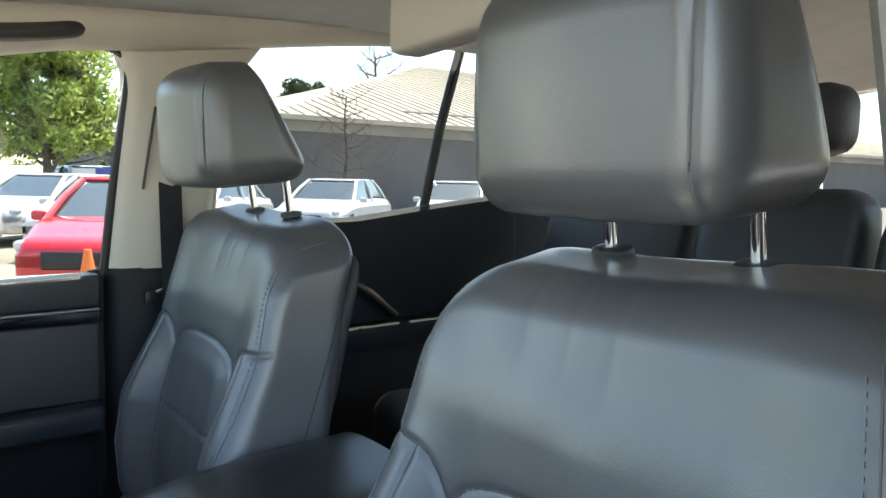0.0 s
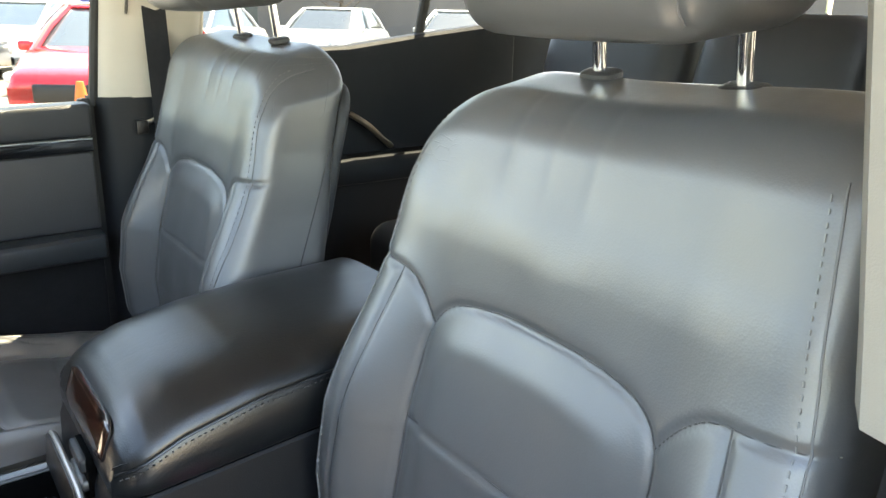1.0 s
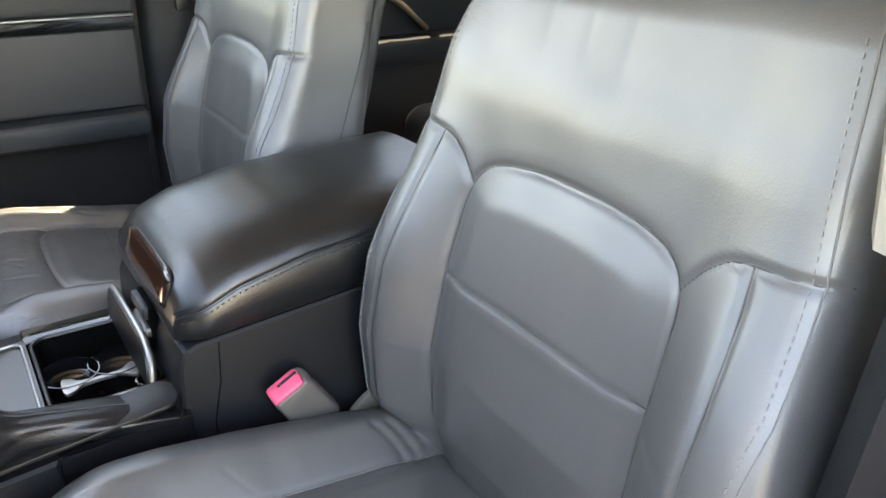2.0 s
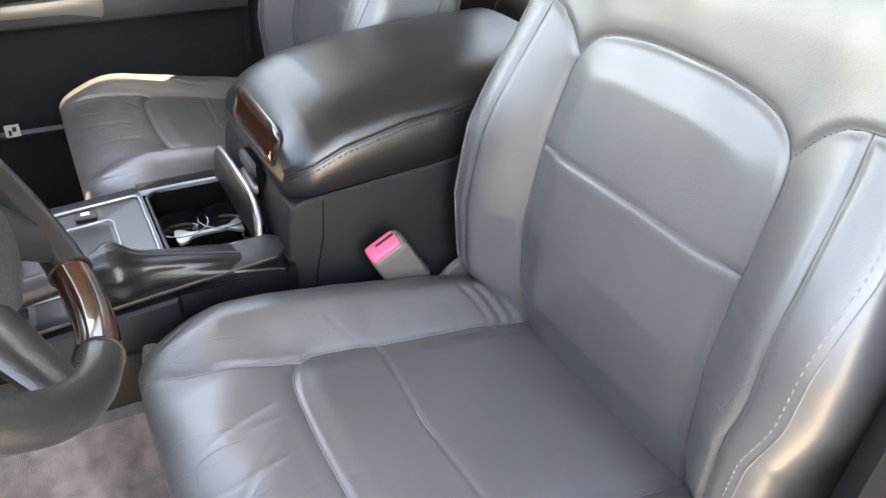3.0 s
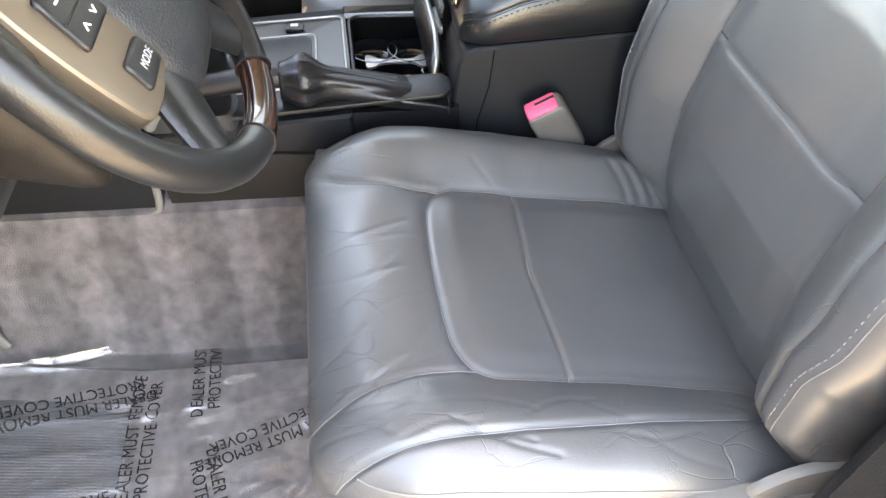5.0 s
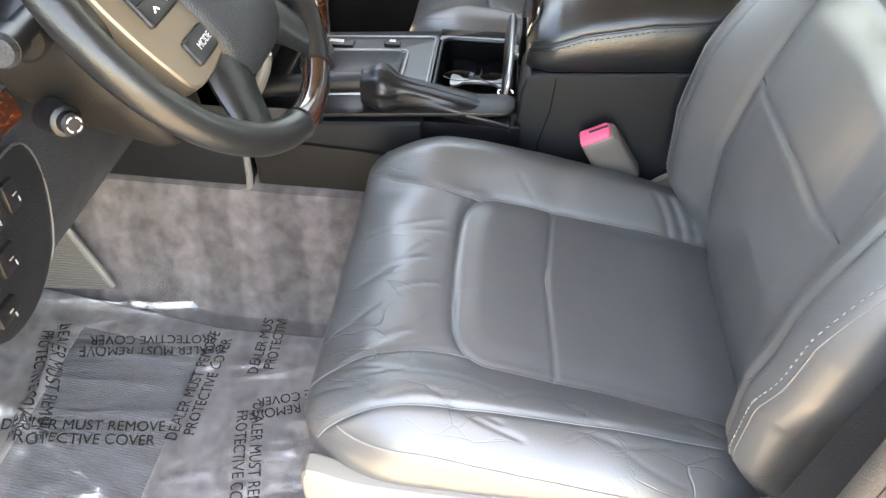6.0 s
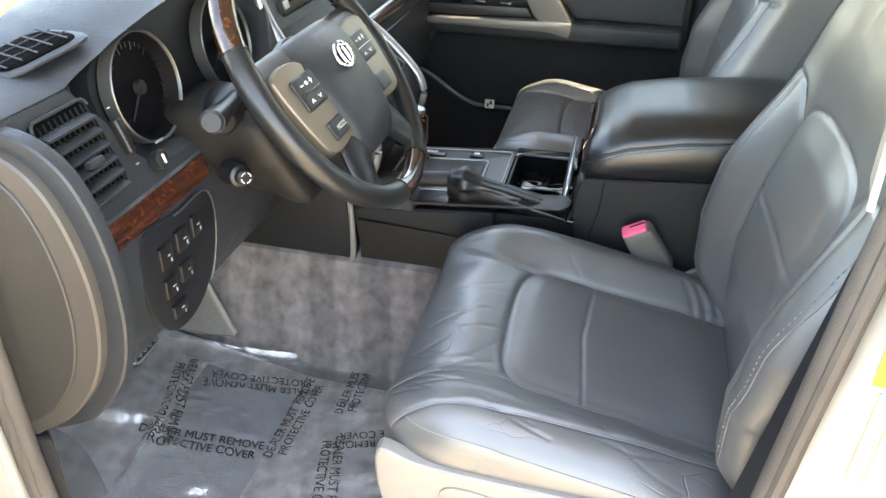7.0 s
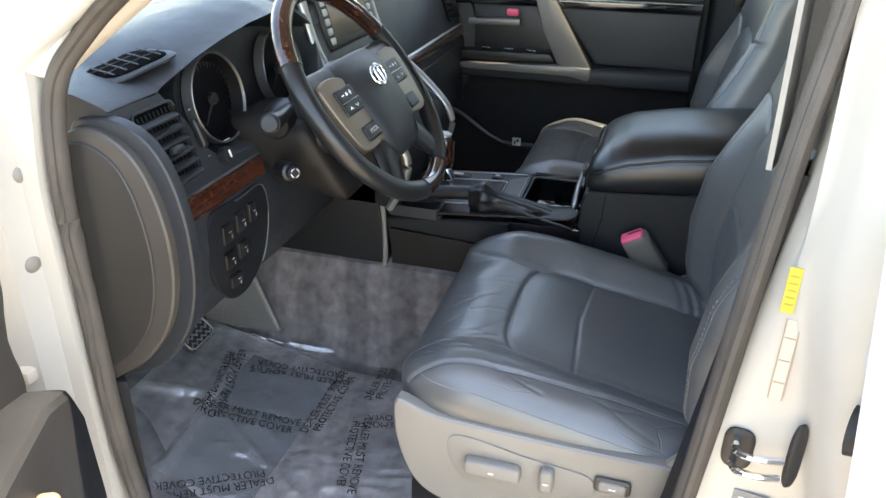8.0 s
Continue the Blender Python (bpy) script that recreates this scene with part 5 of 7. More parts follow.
# centre stack: screen, side rails, lower panel
cs = thing("center_stack", "center stack with dark screen and silver side rails", "center stack")
EDGE = [(0.625, 1.345), (0.600, 1.26), (0.560, 1.195), (0.490, 1.140), (0.425, 1.075), (0.408, 1.03), (0.420, 0.985), (0.450, 0.93), (0.70, 0.93), (0.70, 1.33)]
part("stack_body", prism(EDGE, "x", -0.165, 0.160, 0.006), PLASTIC, cs)
for sgn, x in ((-1, -0.168), (1, 0.163)):
    add("side_rail", tube(smooth_line([(x, y - 0.002, z) for y, z in EDGE[:8]], 40), 0.011, 10, flat=0.8), SILVER, cs, "satin silver side rail")
m = Matrix.Translation((-0.003, 0.610, 1.302)) @ Matrix.Rotation(radians(-17), 4, "X")
scr = add("screen_bezel", moved(rbox((0, 0, 0), (0.125, 0.012, 0.068), (0.01, 0.004, 0.01), (6, 4, 6)), m), BLACK_PLASTIC, cs)
add("screen", moved(rbox((0, -0.0125, 0.004), (0.095, 0.002, 0.052), 0.0015, (4, 2, 4)), m), SCREEN, scr, "dark display screen")
for sgn in (-1, 1):
    for k in range(6):
        add("screen_button", moved(rbox((sgn * 0.110, -0.013, -0.048 + 0.0195 * k), (0.009, 0.003, 0.007), 0.002, (3, 3, 3)), m), SILVER, scr)
for k in range(5):
    add("stack_button", rbox((-0.10 + 0.05 * k, 0.520 - 0.0, 1.172), (0.019, 0.012, 0.012), 0.004, (4, 4, 4)), BLACK_PLASTIC, cs)
add("stack_knob", tube([(-0.09, 0.46, 1.11), (-0.09, 0.435, 1.095)], 0.02, 18), BLACK_PLASTIC, cs)
add("stack_knob", tube([(0.09, 0.46, 1.11), (0.09, 0.435, 1.095)], 0.02, 18), BLACK_PLASTIC, cs)

# ---- steering column and wheel ----
colm = thing("steering_column", "warm grey steering column shroud with stalk and adjuster", "steering column")


def shroud(Q):
    y, z = Q[:, 1], Q[:, 2]
    k = step(0.06, -0.09, z)
    return np.stack([Q[:, 0] * (1 - 0.35 * k), y + 0.25 * z - 0.02 * k, z + 0.25 * (y + 0.08) * (z < 0)], 1)


add("shroud", rbox((-0.432, 0.520, 1.138), (0.074, 0.085, 0.074), (0.032, 0.032, 0.036), (20, 16, 16), shroud), COLUMN, colm, "warm grey plastic shroud")
add("boot_ring", tube([(-0.425 + 0.07 * math.cos(a), 0.445, 1.215 + 0.07 * math.sin(a)) for a in np.linspace(0, 2 * math.pi, 33)[:-1]], 0.012, 8, True, up=(0, 1, 0)), BLACK_PLASTIC, colm)
add("shaft", tube([(-0.425, 0.50, 1.19), (-0.425, 0.385, 1.235)], 0.055, 24), BLACK_PLASTIC, colm)
ig = Matrix.Translation((-0.530, 0.482, 1.138)) @ Matrix.Rotation(radians(-35), 4, "Z") @ Matrix.Rotation(radians(80), 4, "X")
add("adjuster_bezel", moved(lathe([(0, -0.03), (0.016, -0.03), (0.0155, 0.004), (0.013, 0.006), (0, 0.006)], 24), ig), BLACK_PLASTIC, colm)
add("adjuster_cap", moved(lathe([(0, 0.006), (0.011, 0.006), (0.011, 0.016), (0.009, 0.018), (0, 0.018)], 20), ig), BLACK_PLASTIC, colm)
add("adjuster_mark", moved(join(*[tube([(0.007 * math.cos(a + d), 0.007 * math.sin(a + d), 0.0185) for d in (0, 0.35, 0.7, 1.05)], 0.0008, 4) for a in (0, 1.57, 3.14, 4.71)]), ig), WHITE_PRINT, colm)
st = add("stalk", tube([(-0.45, 0.515, 1.215), (-0.50, 0.502, 1.222), (-0.550, 0.490, 1.228)], [0.016, 0.012, 0.012], 14), BLACK_PLASTIC, colm, "black control stalk")
add("stalk_ring", tube([(-0.550, 0.490, 1.228), (-0.577, 0.483, 1.232)], [0.0150, 0.0155], 18), BLACK_PLASTIC, st)
add("stalk_cap", tube([(-0.577, 0.483, 1.232), (-0.583, 0.4815, 1.233)], [0.0145, 0.012], 18), PLASTIC_DASH, st, "satin dark end cap")
add("stalk_bush", tube([(-0.508, 0.512, 1.206), (-0.500, 0.513, 1.206), (-0.455, 0.525, 1.20)], [0.020, 0.027, 0.036], 24), BLACK_PLASTIC, colm)

wh = thing("steering_wheel", "black leather steering wheel with burl wood inserts", "steering wheel")
TILT_W = 36.2
WM = Matrix.Translation((-0.4144, 0.391, 1.2505)) @ Matrix.Rotation(radians(90 - TILT_W), 4, "X")
R = 0.1855


def rim_arc(a0, a1, mat, name, r=0.0158, label=""):
    n = max(8, int(abs(a1 - a0) / 3))
    pts = [(R * math.cos(radians(a0 + (a1 - a0) * k / n)), R * math.sin(radians(a0 + (a1 - a0) * k / n)), 0) for k in range(n + 1)]
    return add(name, moved(tube(pts, r, 18, up=(0, 0, 1), flat=0.95), WM), mat, wh, label)


# wood over the head and at the foot, leather at both sides
for a0, a1 in ((153, 258), (292, 385)):
    rim_arc(a0, a1, RIM_LEATHER, "rim_leather", 0.0166, "black leather rim")
for a0, a1 in ((25, 153), (258, 292)):
    rim_arc(a0, a1, BURL_DARK, "rim_wood", 0.0160, "glossy burl wood rim insert")
for a in (25, 153, 258, 292):
    c, s_ = math.cos(radians(a)), math.sin(radians(a))
    ring = [(R * c + 0.0168 * math.cos(t) * c, R * s_ + 0.0168 * math.cos(t) * s_, 0.0168 * math.sin(t)) for t in np.linspace(0, 2 * math.pi, 19)[:-1]]
    add("rim_joint", moved(tube(ring, 0.0011, 5, True), WM), BLACK_PLASTIC, wh)
inner = []
for a0, a1 in ((154, 257), (293, 384)):
    inner.append(dashes([((R - 0.0155) * math.cos(radians(a)), (R - 0.0155) * math.sin(radians(a)), 0.004) for a in np.linspace(a0, a1, 60)], 0.0012, 0.004, 0.003))
for g in inner:
    add("rim_stitching", moved(g, WM), BLACK_PLASTIC, wh)


def pad_shape(Q):
    x, y = Q[:, 0], Q[:, 1]
    w = np.interp(y, [-0.09, -0.06, -0.02, 0.02, 0.06, 0.09], [0.60, 0.74, 0.82, 0.90, 1.20, 1.36])
    return np.stack([x * w, y, Q[:, 2] - 0.016 * (x * w / 0.1) ** 2 - 0.012 * (y / 0.09) ** 2], 1)


add("airbag_pad", moved(rbox((0.004, -0.026, 0.003), (0.094, 0.092, 0.028), (0.036, 0.042, 0.018), (26, 28, 8), pad_shape), WM), PLASTIC_DASH, wh, "grained charcoal airbag cover", sharp=0)
bz = 0.0335
add("badge_ring", moved(tube([(0.024 * math.cos(a), 0.010 + 0.0175 * math.sin(a), bz) for a in np.linspace(0, 2 * math.pi, 33)[:-1]], 0.0026, 8, True), WM), CHROME, wh, "chrome oval badge")
add("badge_bar", moved(tube([(0.008 * math.cos(a), 0.010 + 0.016 * math.sin(a), bz) for a in np.linspace(0, 2 * math.pi, 25)[:-1]], 0.0022, 6, True), WM), CHROME, wh)
for k in range(3):
    add("embossed_bar", moved(rbox((0.02, -0.050 - 0.010 * k, 0.0255 - 0.001 * k), (0.018 - 0.005 * k, 0.0018, 0.001), 0.0008, (2, 2, 2)), WM), PLASTIC, wh)
for sgn in (-1, 1):
    arm_pts = [(sgn * 0.070, 0.020, -0.004), (sgn * 0.12, 0.026, -0.005), (sgn * 0.176, 0.030, -0.003)]
    add("spoke", moved(tube(smooth_line(arm_pts, 10), [0.044 - 0.010 * k / 10 for k in range(11)], 14, flat=0.36, up=(0, 0, 1)), WM), RIM_LEATHER, wh)
    # champagne switch plates
    pl_out = [(0.156, 0.040), (0.125, 0.046), (0.090, 0.042), (0.070, 0.030), (0.064, 0.0), (0.062, -0.045), (0.064, -0.070), (0.085, -0.077), (0.120, -0.079), (0.144, -0.072), (0.153, -0.045), (0.159, -0.010), (0.161, 0.025)]
    pl_out = [(p.x, p.y) for p in smooth_line([(sgn * a, b, 0) for a, b in pl_out], 44, True)]
    bm = prism(pl_out, "z", -0.006, 0.014, 0.005, 3)
    bmesh.ops.transform(bm, matrix=WM, verts=bm.verts)
    plate = part("switch_plate", bm, BRONZE, wh, "champagne switch plate")
    for cx_, cy_, hx_, hy_ in ((0.103, 0.002, 0.030, 0.0215), (0.096, -0.055, 0.022, 0.0125)):
        add("switch_pad", moved(rbox((sgn * cx_, cy_, 0.0145), (hx_, hy_, 0.0038), (0.004, 0.004, 0.002), (8, 10, 4)), WM), BLACK_PLASTIC, plate)
    add("switch_gap", moved(rbox((sgn * 0.103, 0.001, 0.0184), (0.030, 0.0008, 0.0006), 0.0004, (2, 2, 2)), WM), BLACK_GLOSS, plate)
    for dx, dy, w, h in ((0.013, 0.012, 0.004, 0.0009), (-0.013, 0.012, 0.004, 0.0009), (-0.013, 0.012, 0.0009, 0.004), (0.0, 0.012, 0.003, 0.0025)):
        add("switch_sign", moved(rbox((sgn * 0.103 - sgn * dx * sgn, dy, 0.0186), (w, h, 0.0006), 0.0004, (2, 2, 2)), WM), WHITE_PRINT, plate)
    for dx, d in ((-0.011, 1), (0.011, -1)):
        add("switch_arrow", moved(tube([(sgn * 0.103 + dx - 0.004, -0.010 - d * 0.002, 0.0186), (sgn * 0.103 + dx, -0.010 + d * 0.002, 0.0186), (sgn * 0.103 + dx + 0.004, -0.010 - d * 0.002, 0.0186)], 0.0008, 4), WM), WHITE_PRINT, plate)
    if sgn < 0:
        lettering("MODE", 0.0095, WHITE_PRINT, plate, WM @ Matrix.Translation((-0.092, -0.055, 0.0187)), name="lettering")
    # lower spokes
    low = smooth_line([(sgn * 0.058, -0.085, -0.004), (sgn * 0.080, -0.118, -0.003), (sgn * 0.098, -0.150, -0.001)], 10)
    add("lower_spoke", moved(tube(low, [0.036 - 0.012 * k / 10 for k in range(11)], 12, flat=0.36), WM), RIM_LEATHER, wh)


# ---- body shell: roof, pillars, glass, doors ----
def wall_x(z):
    """The cabin wall's lean above the belt line."""
    return 0.80 - 0.16 * max(0.0, z - 1.32)


roof = thing("ceiling", "beige cloth headliner", "headliner", kind="structure")
rows = []
for y in np.linspace(0.60, -2.55, 30):
    zc = 1.845 + 0.05 * float(step(0.46, -0.9, np.array(y))) - 0.04 * float(step(-1.8, -2.5, np.array(y)))
    rows.append([(x, y, zc - 0.05 * (abs(x) / 0.70) ** 3) for x in np.linspace(-0.70, 0.70, 21)])
add("headliner", strip_grid(rows), HEADLINER, roof)
shell_ = thing("car_body", "white painted vehicle body shell", "car body", kind="structure")
rows = []
for y in np.linspace(0.64, -2.62, 24):
    zc = 1.90 + 0.05 * float(step(0.46, -0.9, np.array(y))) - 0.04 * float(step(-1.8, -2.5, np.array(y)))
    rows.append([(x, y, zc - 0.07 * (abs(x) / 0.78) ** 3) for x in np.linspace(-0.78, 0.78, 21)])
add("roof_skin", strip_grid(rows), WHITE_PAINT, shell_, "white painted roof")
for s in (-1, 1):
    rail = [(s * 0.80, 0.72, 1.32), (s * 0.775, 0.55, 1.455), (s * 0.745, 0.36, 1.60), (s * 0.725, 0.16, 1.725), (s * 0.715, -0.05, 1.785), (s * 0.71, -0.30, 1.815), (s * 0.70, -0.80, 1.88), (s * 0.70, -1.4, 1.91), (s * 0.70, -2.0, 1.90), (s * 0.72, -2.5, 1.84)]
    if s < 0:
        rail = [(x + (0.03 if i > 2 else 0.0), y, z + (0.03 if i > 2 else 0)) for i, (x, y, z) in enumerate(rail)]
    line = smooth_line(rail, 60)
    add("roof_rail_trim", tube([(p.x - s * 0.010, p.y, p.z) for p in line], [0.030 + 0.018 * min(1, k / 20) for k in range(61)], 12, flat=1.0), BEIGE, shell_, "beige pillar and roof rail trim")
    add("roof_rail", tube([(p.x + s * 0.045, p.y + 0.02, p.z + 0.02) for p in line], [0.042] * 61, 12), WHITE_PAINT, shell_, "white painted roof rail")
    # belt line to the rear, rear pillar
    add("rear_pillar", tube([(s * 0.79, -1.78, 1.40), (s * 0.72, -1.80, 1.90)], 0.07, 10), BEIGE, shell_)
    add("tail_pillar", tube([(s * 0.79, -2.55, 1.30), (s * 0.72, -2.45, 1.86)], 0.08, 10), BEIGE, shell_)
    part("rear_quarter", prism([(-1.28, 0.5), (-1.28, 1.47), (-2.6, 1.46), (-2.6, 0.5)], "x", min(s * 0.80, s * 0.90), max(s * 0.80, s * 0.90), 0.01), PLASTIC, shell_)
    part("rocker", prism([(0.70, 0.42), (0.70, 0.575), (-1.3, 0.575), (-1.3, 0.42)], "x", min(s * 0.78, s * 0.93), max(s * 0.78, s * 0.93), 0.015), WHITE_PAINT, shell_, "white painted door sill")
part("tailgate", prism([(-0.82, 0.5), (-0.82, 1.36), (0.82, 1.36), (0.82, 0.5)], "y", -2.62, -2.52, 0.02), PLASTIC, shell_)
part("firewall", prism([(-0.80, 0.5), (-0.80, 1.25), (0.80, 1.25), (0.80, 0.5)], "y", 1.13, 1.20, 0.01), BLACK_FABRIC, shell_)
bonnet = [[(x, y, 1.24 - 0.10 * ((y - 1.2) / 1.5) ** 2 - 0.05 * (x / 0.85) ** 2) for x in np.linspace(-0.85, 0.85, 16)] for y in np.linspace(1.22, 2.75, 16)]
add("bonnet", strip_grid(bonnet), WHITE_PAINT, shell_, "white painted bonnet")


def pane(name, pts, label, glass=None):
    a = ([tuple(p) for p in pts], [tuple(range(len(pts)))])
    ob = tagged(add(name, a, glass or GLASS, None, smooth=False), label, "car window", kind="structure")
    return ob


pane("windshield", [(-0.74, 1.14, 1.275), (0.74, 1.14, 1.275), (0.66, 0.62, 1.80), (-0.66, 0.62, 1.80)], "windshield glass above the dashboard, tinted to dim the light", SCREEN_GLASS)
pane("window_front_passenger", [(0.81, 0.66, 1.30), (0.815, -0.175, 1.30), (0.735, -0.21, 1.79), (0.735, 0.10, 1.75), (0.78, 0.45, 1.52)], "passenger side window glass tinted to dim the light")
pane("window_rear_passenger", [(0.81, -0.40, 1.40), (0.81, -1.27, 1.46), (0.72, -1.27, 1.90), (0.73, -0.42, 1.82)], "tinted rear side window glass", DIMMING_GLASS)
pane("window_rear_driver", [(-0.90, -0.35, 1.33), (-0.90, -1.27, 1.43), (-0.76, -1.27, 1.88), (-0.77, -0.38, 1.84)], "tinted rear side window glass", DIMMING_GLASS)
pane("window_tailgate", [(-0.72, -2.56, 1.36), (0.72, -2.56, 1.36), (0.66, -2.48, 1.84), (-0.66, -2.48, 1.84)], "tinted tailgate window glass", DIMMING_GLASS)


# pillars between the doors, passenger side
def skin(name, rows, mat, parent, label="", thick=0.02, way=(1, 0, 0)):
    """A thick skin: rows of points and their twin set back."""
    w = Vector(way) * thick
    n, m = len(rows), len(rows[0])
    vs = [tuple(p) for r in rows for p in r] + [tuple(Vector(p) + w) for r in rows for p in r]
    k = n * m
    fs = []
    for i in range(n - 1):
        for j in range(m - 1):
            q = (i * m + j, i * m + j + 1, (i + 1) * m + j + 1, (i + 1) * m + j)
            fs += [q, tuple(v + k for v in q[::-1])]
    ring = [j for j in range(m)] + [i * m + m - 1 for i in range(1, n)] + [(n - 1) * m + j for j in range(m - 2, -1, -1)] + [i * m for i in range(n - 2, 0, -1)]
    for a, b in zip(ring, ring[1:] + ring[:1]):
        fs.append((a, a + k, b + k, b))
    return add(name, (vs, fs), mat, parent, label)


bp = thing("pillar_passenger", "beige and charcoal pillar trim behind the passenger door", "pillar trim", kind="structure")
rows = []
for z in np.linspace(1.325, 1.84, 14):
    t = (z - 1.325) / 0.45
    f = -0.172 - 0.042 * t + 0.07 * max(0, t - 0.85) * 3
    r = -0.385 - 0.040 * t - 0.10 * max(0, t - 0.85) * 3
    w = wall_x(z)
    rows.append([(w + 0.012, f, z), (w - 0.010, f - 0.008, z), (w - 0.026, f - 0.03, z), (w - 0.032, (f + r) / 2, z), (w - 0.026, r + 0.03, z), (w - 0.010, r + 0.008, z), (w + 0.012, r, z)])
skin("upper_trim", rows, BEIGE, bp, "beige plastic upper trim")
rows = [[(w + 0.03, -0.165, z), (w, -0.175, z), (w - 0.02, -0.20, z), (w - 0.02, -0.36, z), (w, -0.385, z)] for z, w in ((0.56, 0.78), (0.9, 0.785), (1.2, 0.785), (1.327, 0.79))]
skin("lower_trim", rows, PLASTIC, bp, "charcoal plastic lower trim")
# added filler that blocks sun leaking between the door and the pillar trim
add("gap_filler", rbox((0.806, -0.158, 0.94), (0.008, 0.016, 0.385), 0.006, (4, 4, 6)), RUBBER_BLACK, bp, "black filler strip added to keep sun out")
add("slot_line", tube([(wall_x(1.49) - 0.033, -0.237, 1.49), (wall_x(1.65) - 0.033, -0.257, 1.655)], 0.003, 5), PLASTIC_BROWN, bp)
sb = thing("seat_belt", "black seat belt webbing hanging from a pillar loop", "seat belt")
rows = [[(0.742 - 0.004 * k, -0.268 - 0.046 * j / 5, z) for j in range(6)] for k, z in enumerate(np.linspace(1.525, 1.10, 10))]
skin("webbing", rows, BELT, sb, thick=0.002)
add("belt_loop", tube(smooth_line([(0.752, -0.245, 1.50), (0.746, -0.252, 1.535), (0.744, -0.29, 1.53), (0.746, -0.325, 1.545)], 14), 0.007, 8), BLACK_PLASTIC, sb)
add("loop_cover", rbox((0.752, -0.302, 1.548), (0.010, 0.024, 0.024), 0.008, (5, 6, 6)), BEIGE, sb, "beige loop cover")
add("belt_tongue", tube([(0.735, -0.245, 1.272), (0.732, -0.275, 1.283), (0.735, -0.330, 1.288)], 0.006, 8), CHROME, sb, "chrome belt tongue")
add("tongue_grip", rbox((0.732, -0.245, 1.270), (0.008, 0.012, 0.014), 0.004, (4, 4, 4)), BLACK_PLASTIC, sb)

# front passenger door
pd = thing("passenger_door", "charcoal passenger door trim with champagne pull and armrest", "car door")
part("door_skin", prism([(0.70, 0.55), (0.72, 1.30), (-0.165, 1.305), (-0.15, 0.55)], "x", 0.815, 0.93, 0.01), WHITE_PAINT, pd, "white painted outer skin")
part("upper_pad", prism([(0.70, 1.242), (0.72, 1.300), (0.4, 1.306), (0.0, 1.314), (-0.160, 1.320), (-0.158, 1.252)], "x", 0.755, 0.82, 0.014, 3), PLASTIC_DASH, pd, "charcoal upper door pad")
for z0, z1, m_, nm in ((1.224, 1.247, BLACK_GLOSS, "door_wood"), (1.2475, 1.2515, SILVER, "door_strip")):
    part(nm, prism([(0.70, z0 - 0.008), (0.70, z1 - 0.008), (-0.155, z1), (-0.155, z0)], "x", 0.757, 0.80, 0.003), m_, pd)
part("middle_pad", prism([(0.13, 1.06), (0.20, 1.15), (0.27, 1.222), (-0.155, 1.224), (-0.155, 1.06)], "x", 0.762, 0.82, 0.010, 3), LEATHER_BACK, pd, "dark grey padded panel")
part("recess", prism([(0.70, 1.06), (0.70, 1.222), (0.28, 1.222), (0.14, 1.06)], "x", 0.785, 0.82, 0.003), BLACK_PLASTIC, pd)
part("armrest", prism([(0.70, 1.005), (0.70, 1.040), (0.14, 1.058), (-0.155, 1.062), (-0.155, 1.008)], "x", 0.715, 0.815, 0.016, 3), PLASTIC_DASH, pd, "charcoal padded armrest")
part("armrest_trim", prism([(0.62, 1.036), (0.62, 1.050), (0.20, 1.064), (0.135, 1.062), (0.140, 1.024), (0.20, 1.036)], "x", 0.694, 0.745, 0.004), CHAMPAGNE_GREY, pd, "champagne armrest edge")
pull = [(0.315, 1.262), (0.270, 1.262), (0.205, 1.165), (0.135, 1.060), (0.135, 1.030), (0.200, 1.036), (0.240, 1.075), (0.285, 1.160)]
part("pull_bracket", prism(pull, "x", 0.705, 0.760, 0.006, 3), CHAMPAGNE_GREY, pd, "champagne door pull bracket")
part("switch_tray", prism([(0.60, 1.055), (0.60, 1.085), (0.26, 1.092), (0.24, 1.066)], "x", 0.715, 0.79, 0.006), BLACK_PLASTIC, pd)
for k in range(3):
    add("window_switch", rbox((0.735, 0.32 + 0.07 * k, 1.094), (0.010, 0.016, 0.005), 0.003, (4, 4, 4)), BLACK_GLOSS, pd)
part("inner_handle", prism([(0.52, 1.160), (0.52, 1.178), (0.36, 1.184), (0.36, 1.164)], "x", 0.735, 0.760, 0.005), CHAMPAGNE_GREY, pd, "champagne release lever")
add("lock_tab", rbox((0.750, 0.385, 1.200), (0.010, 0.018, 0.010), 0.004, (4, 4, 4)), PINK, pd, "red lock tab")
part("lower_panel", prism([(0.70, 0.58), (0.70, 1.010), (-0.155, 1.012), (-0.150, 0.58)], "x", 0.780, 0.82, 0.006), BLACK_FABRIC, pd)
line = smooth_line([(0.772, 0.60, 0.90), (0.772, 0.53, 0.862), (0.772, 0.47, 0.822), (0.772, 0.42, 0.795), (0.772, 0.36, 0.785), (0.772, 0.0, 0.785), (0.772, -0.14, 0.785)], 40)
add("pocket_lip", tube(line, 0.012, 8), BLACK_PLASTIC, pd, "black door pocket lip")
sg = add("warning_tag", rbox((0.757, 0.352, 0.797), (0.002, 0.014, 0.013), 0.001, (2, 2, 2)), LABEL_WHITE, pd, "small white pictogram tag")
for dy, dz, hy, hz in ((-0.004, 0.004, 0.004, 0.005), (0.005, -0.003, 0.003, 0.006)):
    add("tag_mark", rbox((0.7545, 0.352 + dy, 0.797 + dz), (0.0006, hy, hz), 0.0004, (2, 2, 2)), BLACK_PLASTIC, sg)
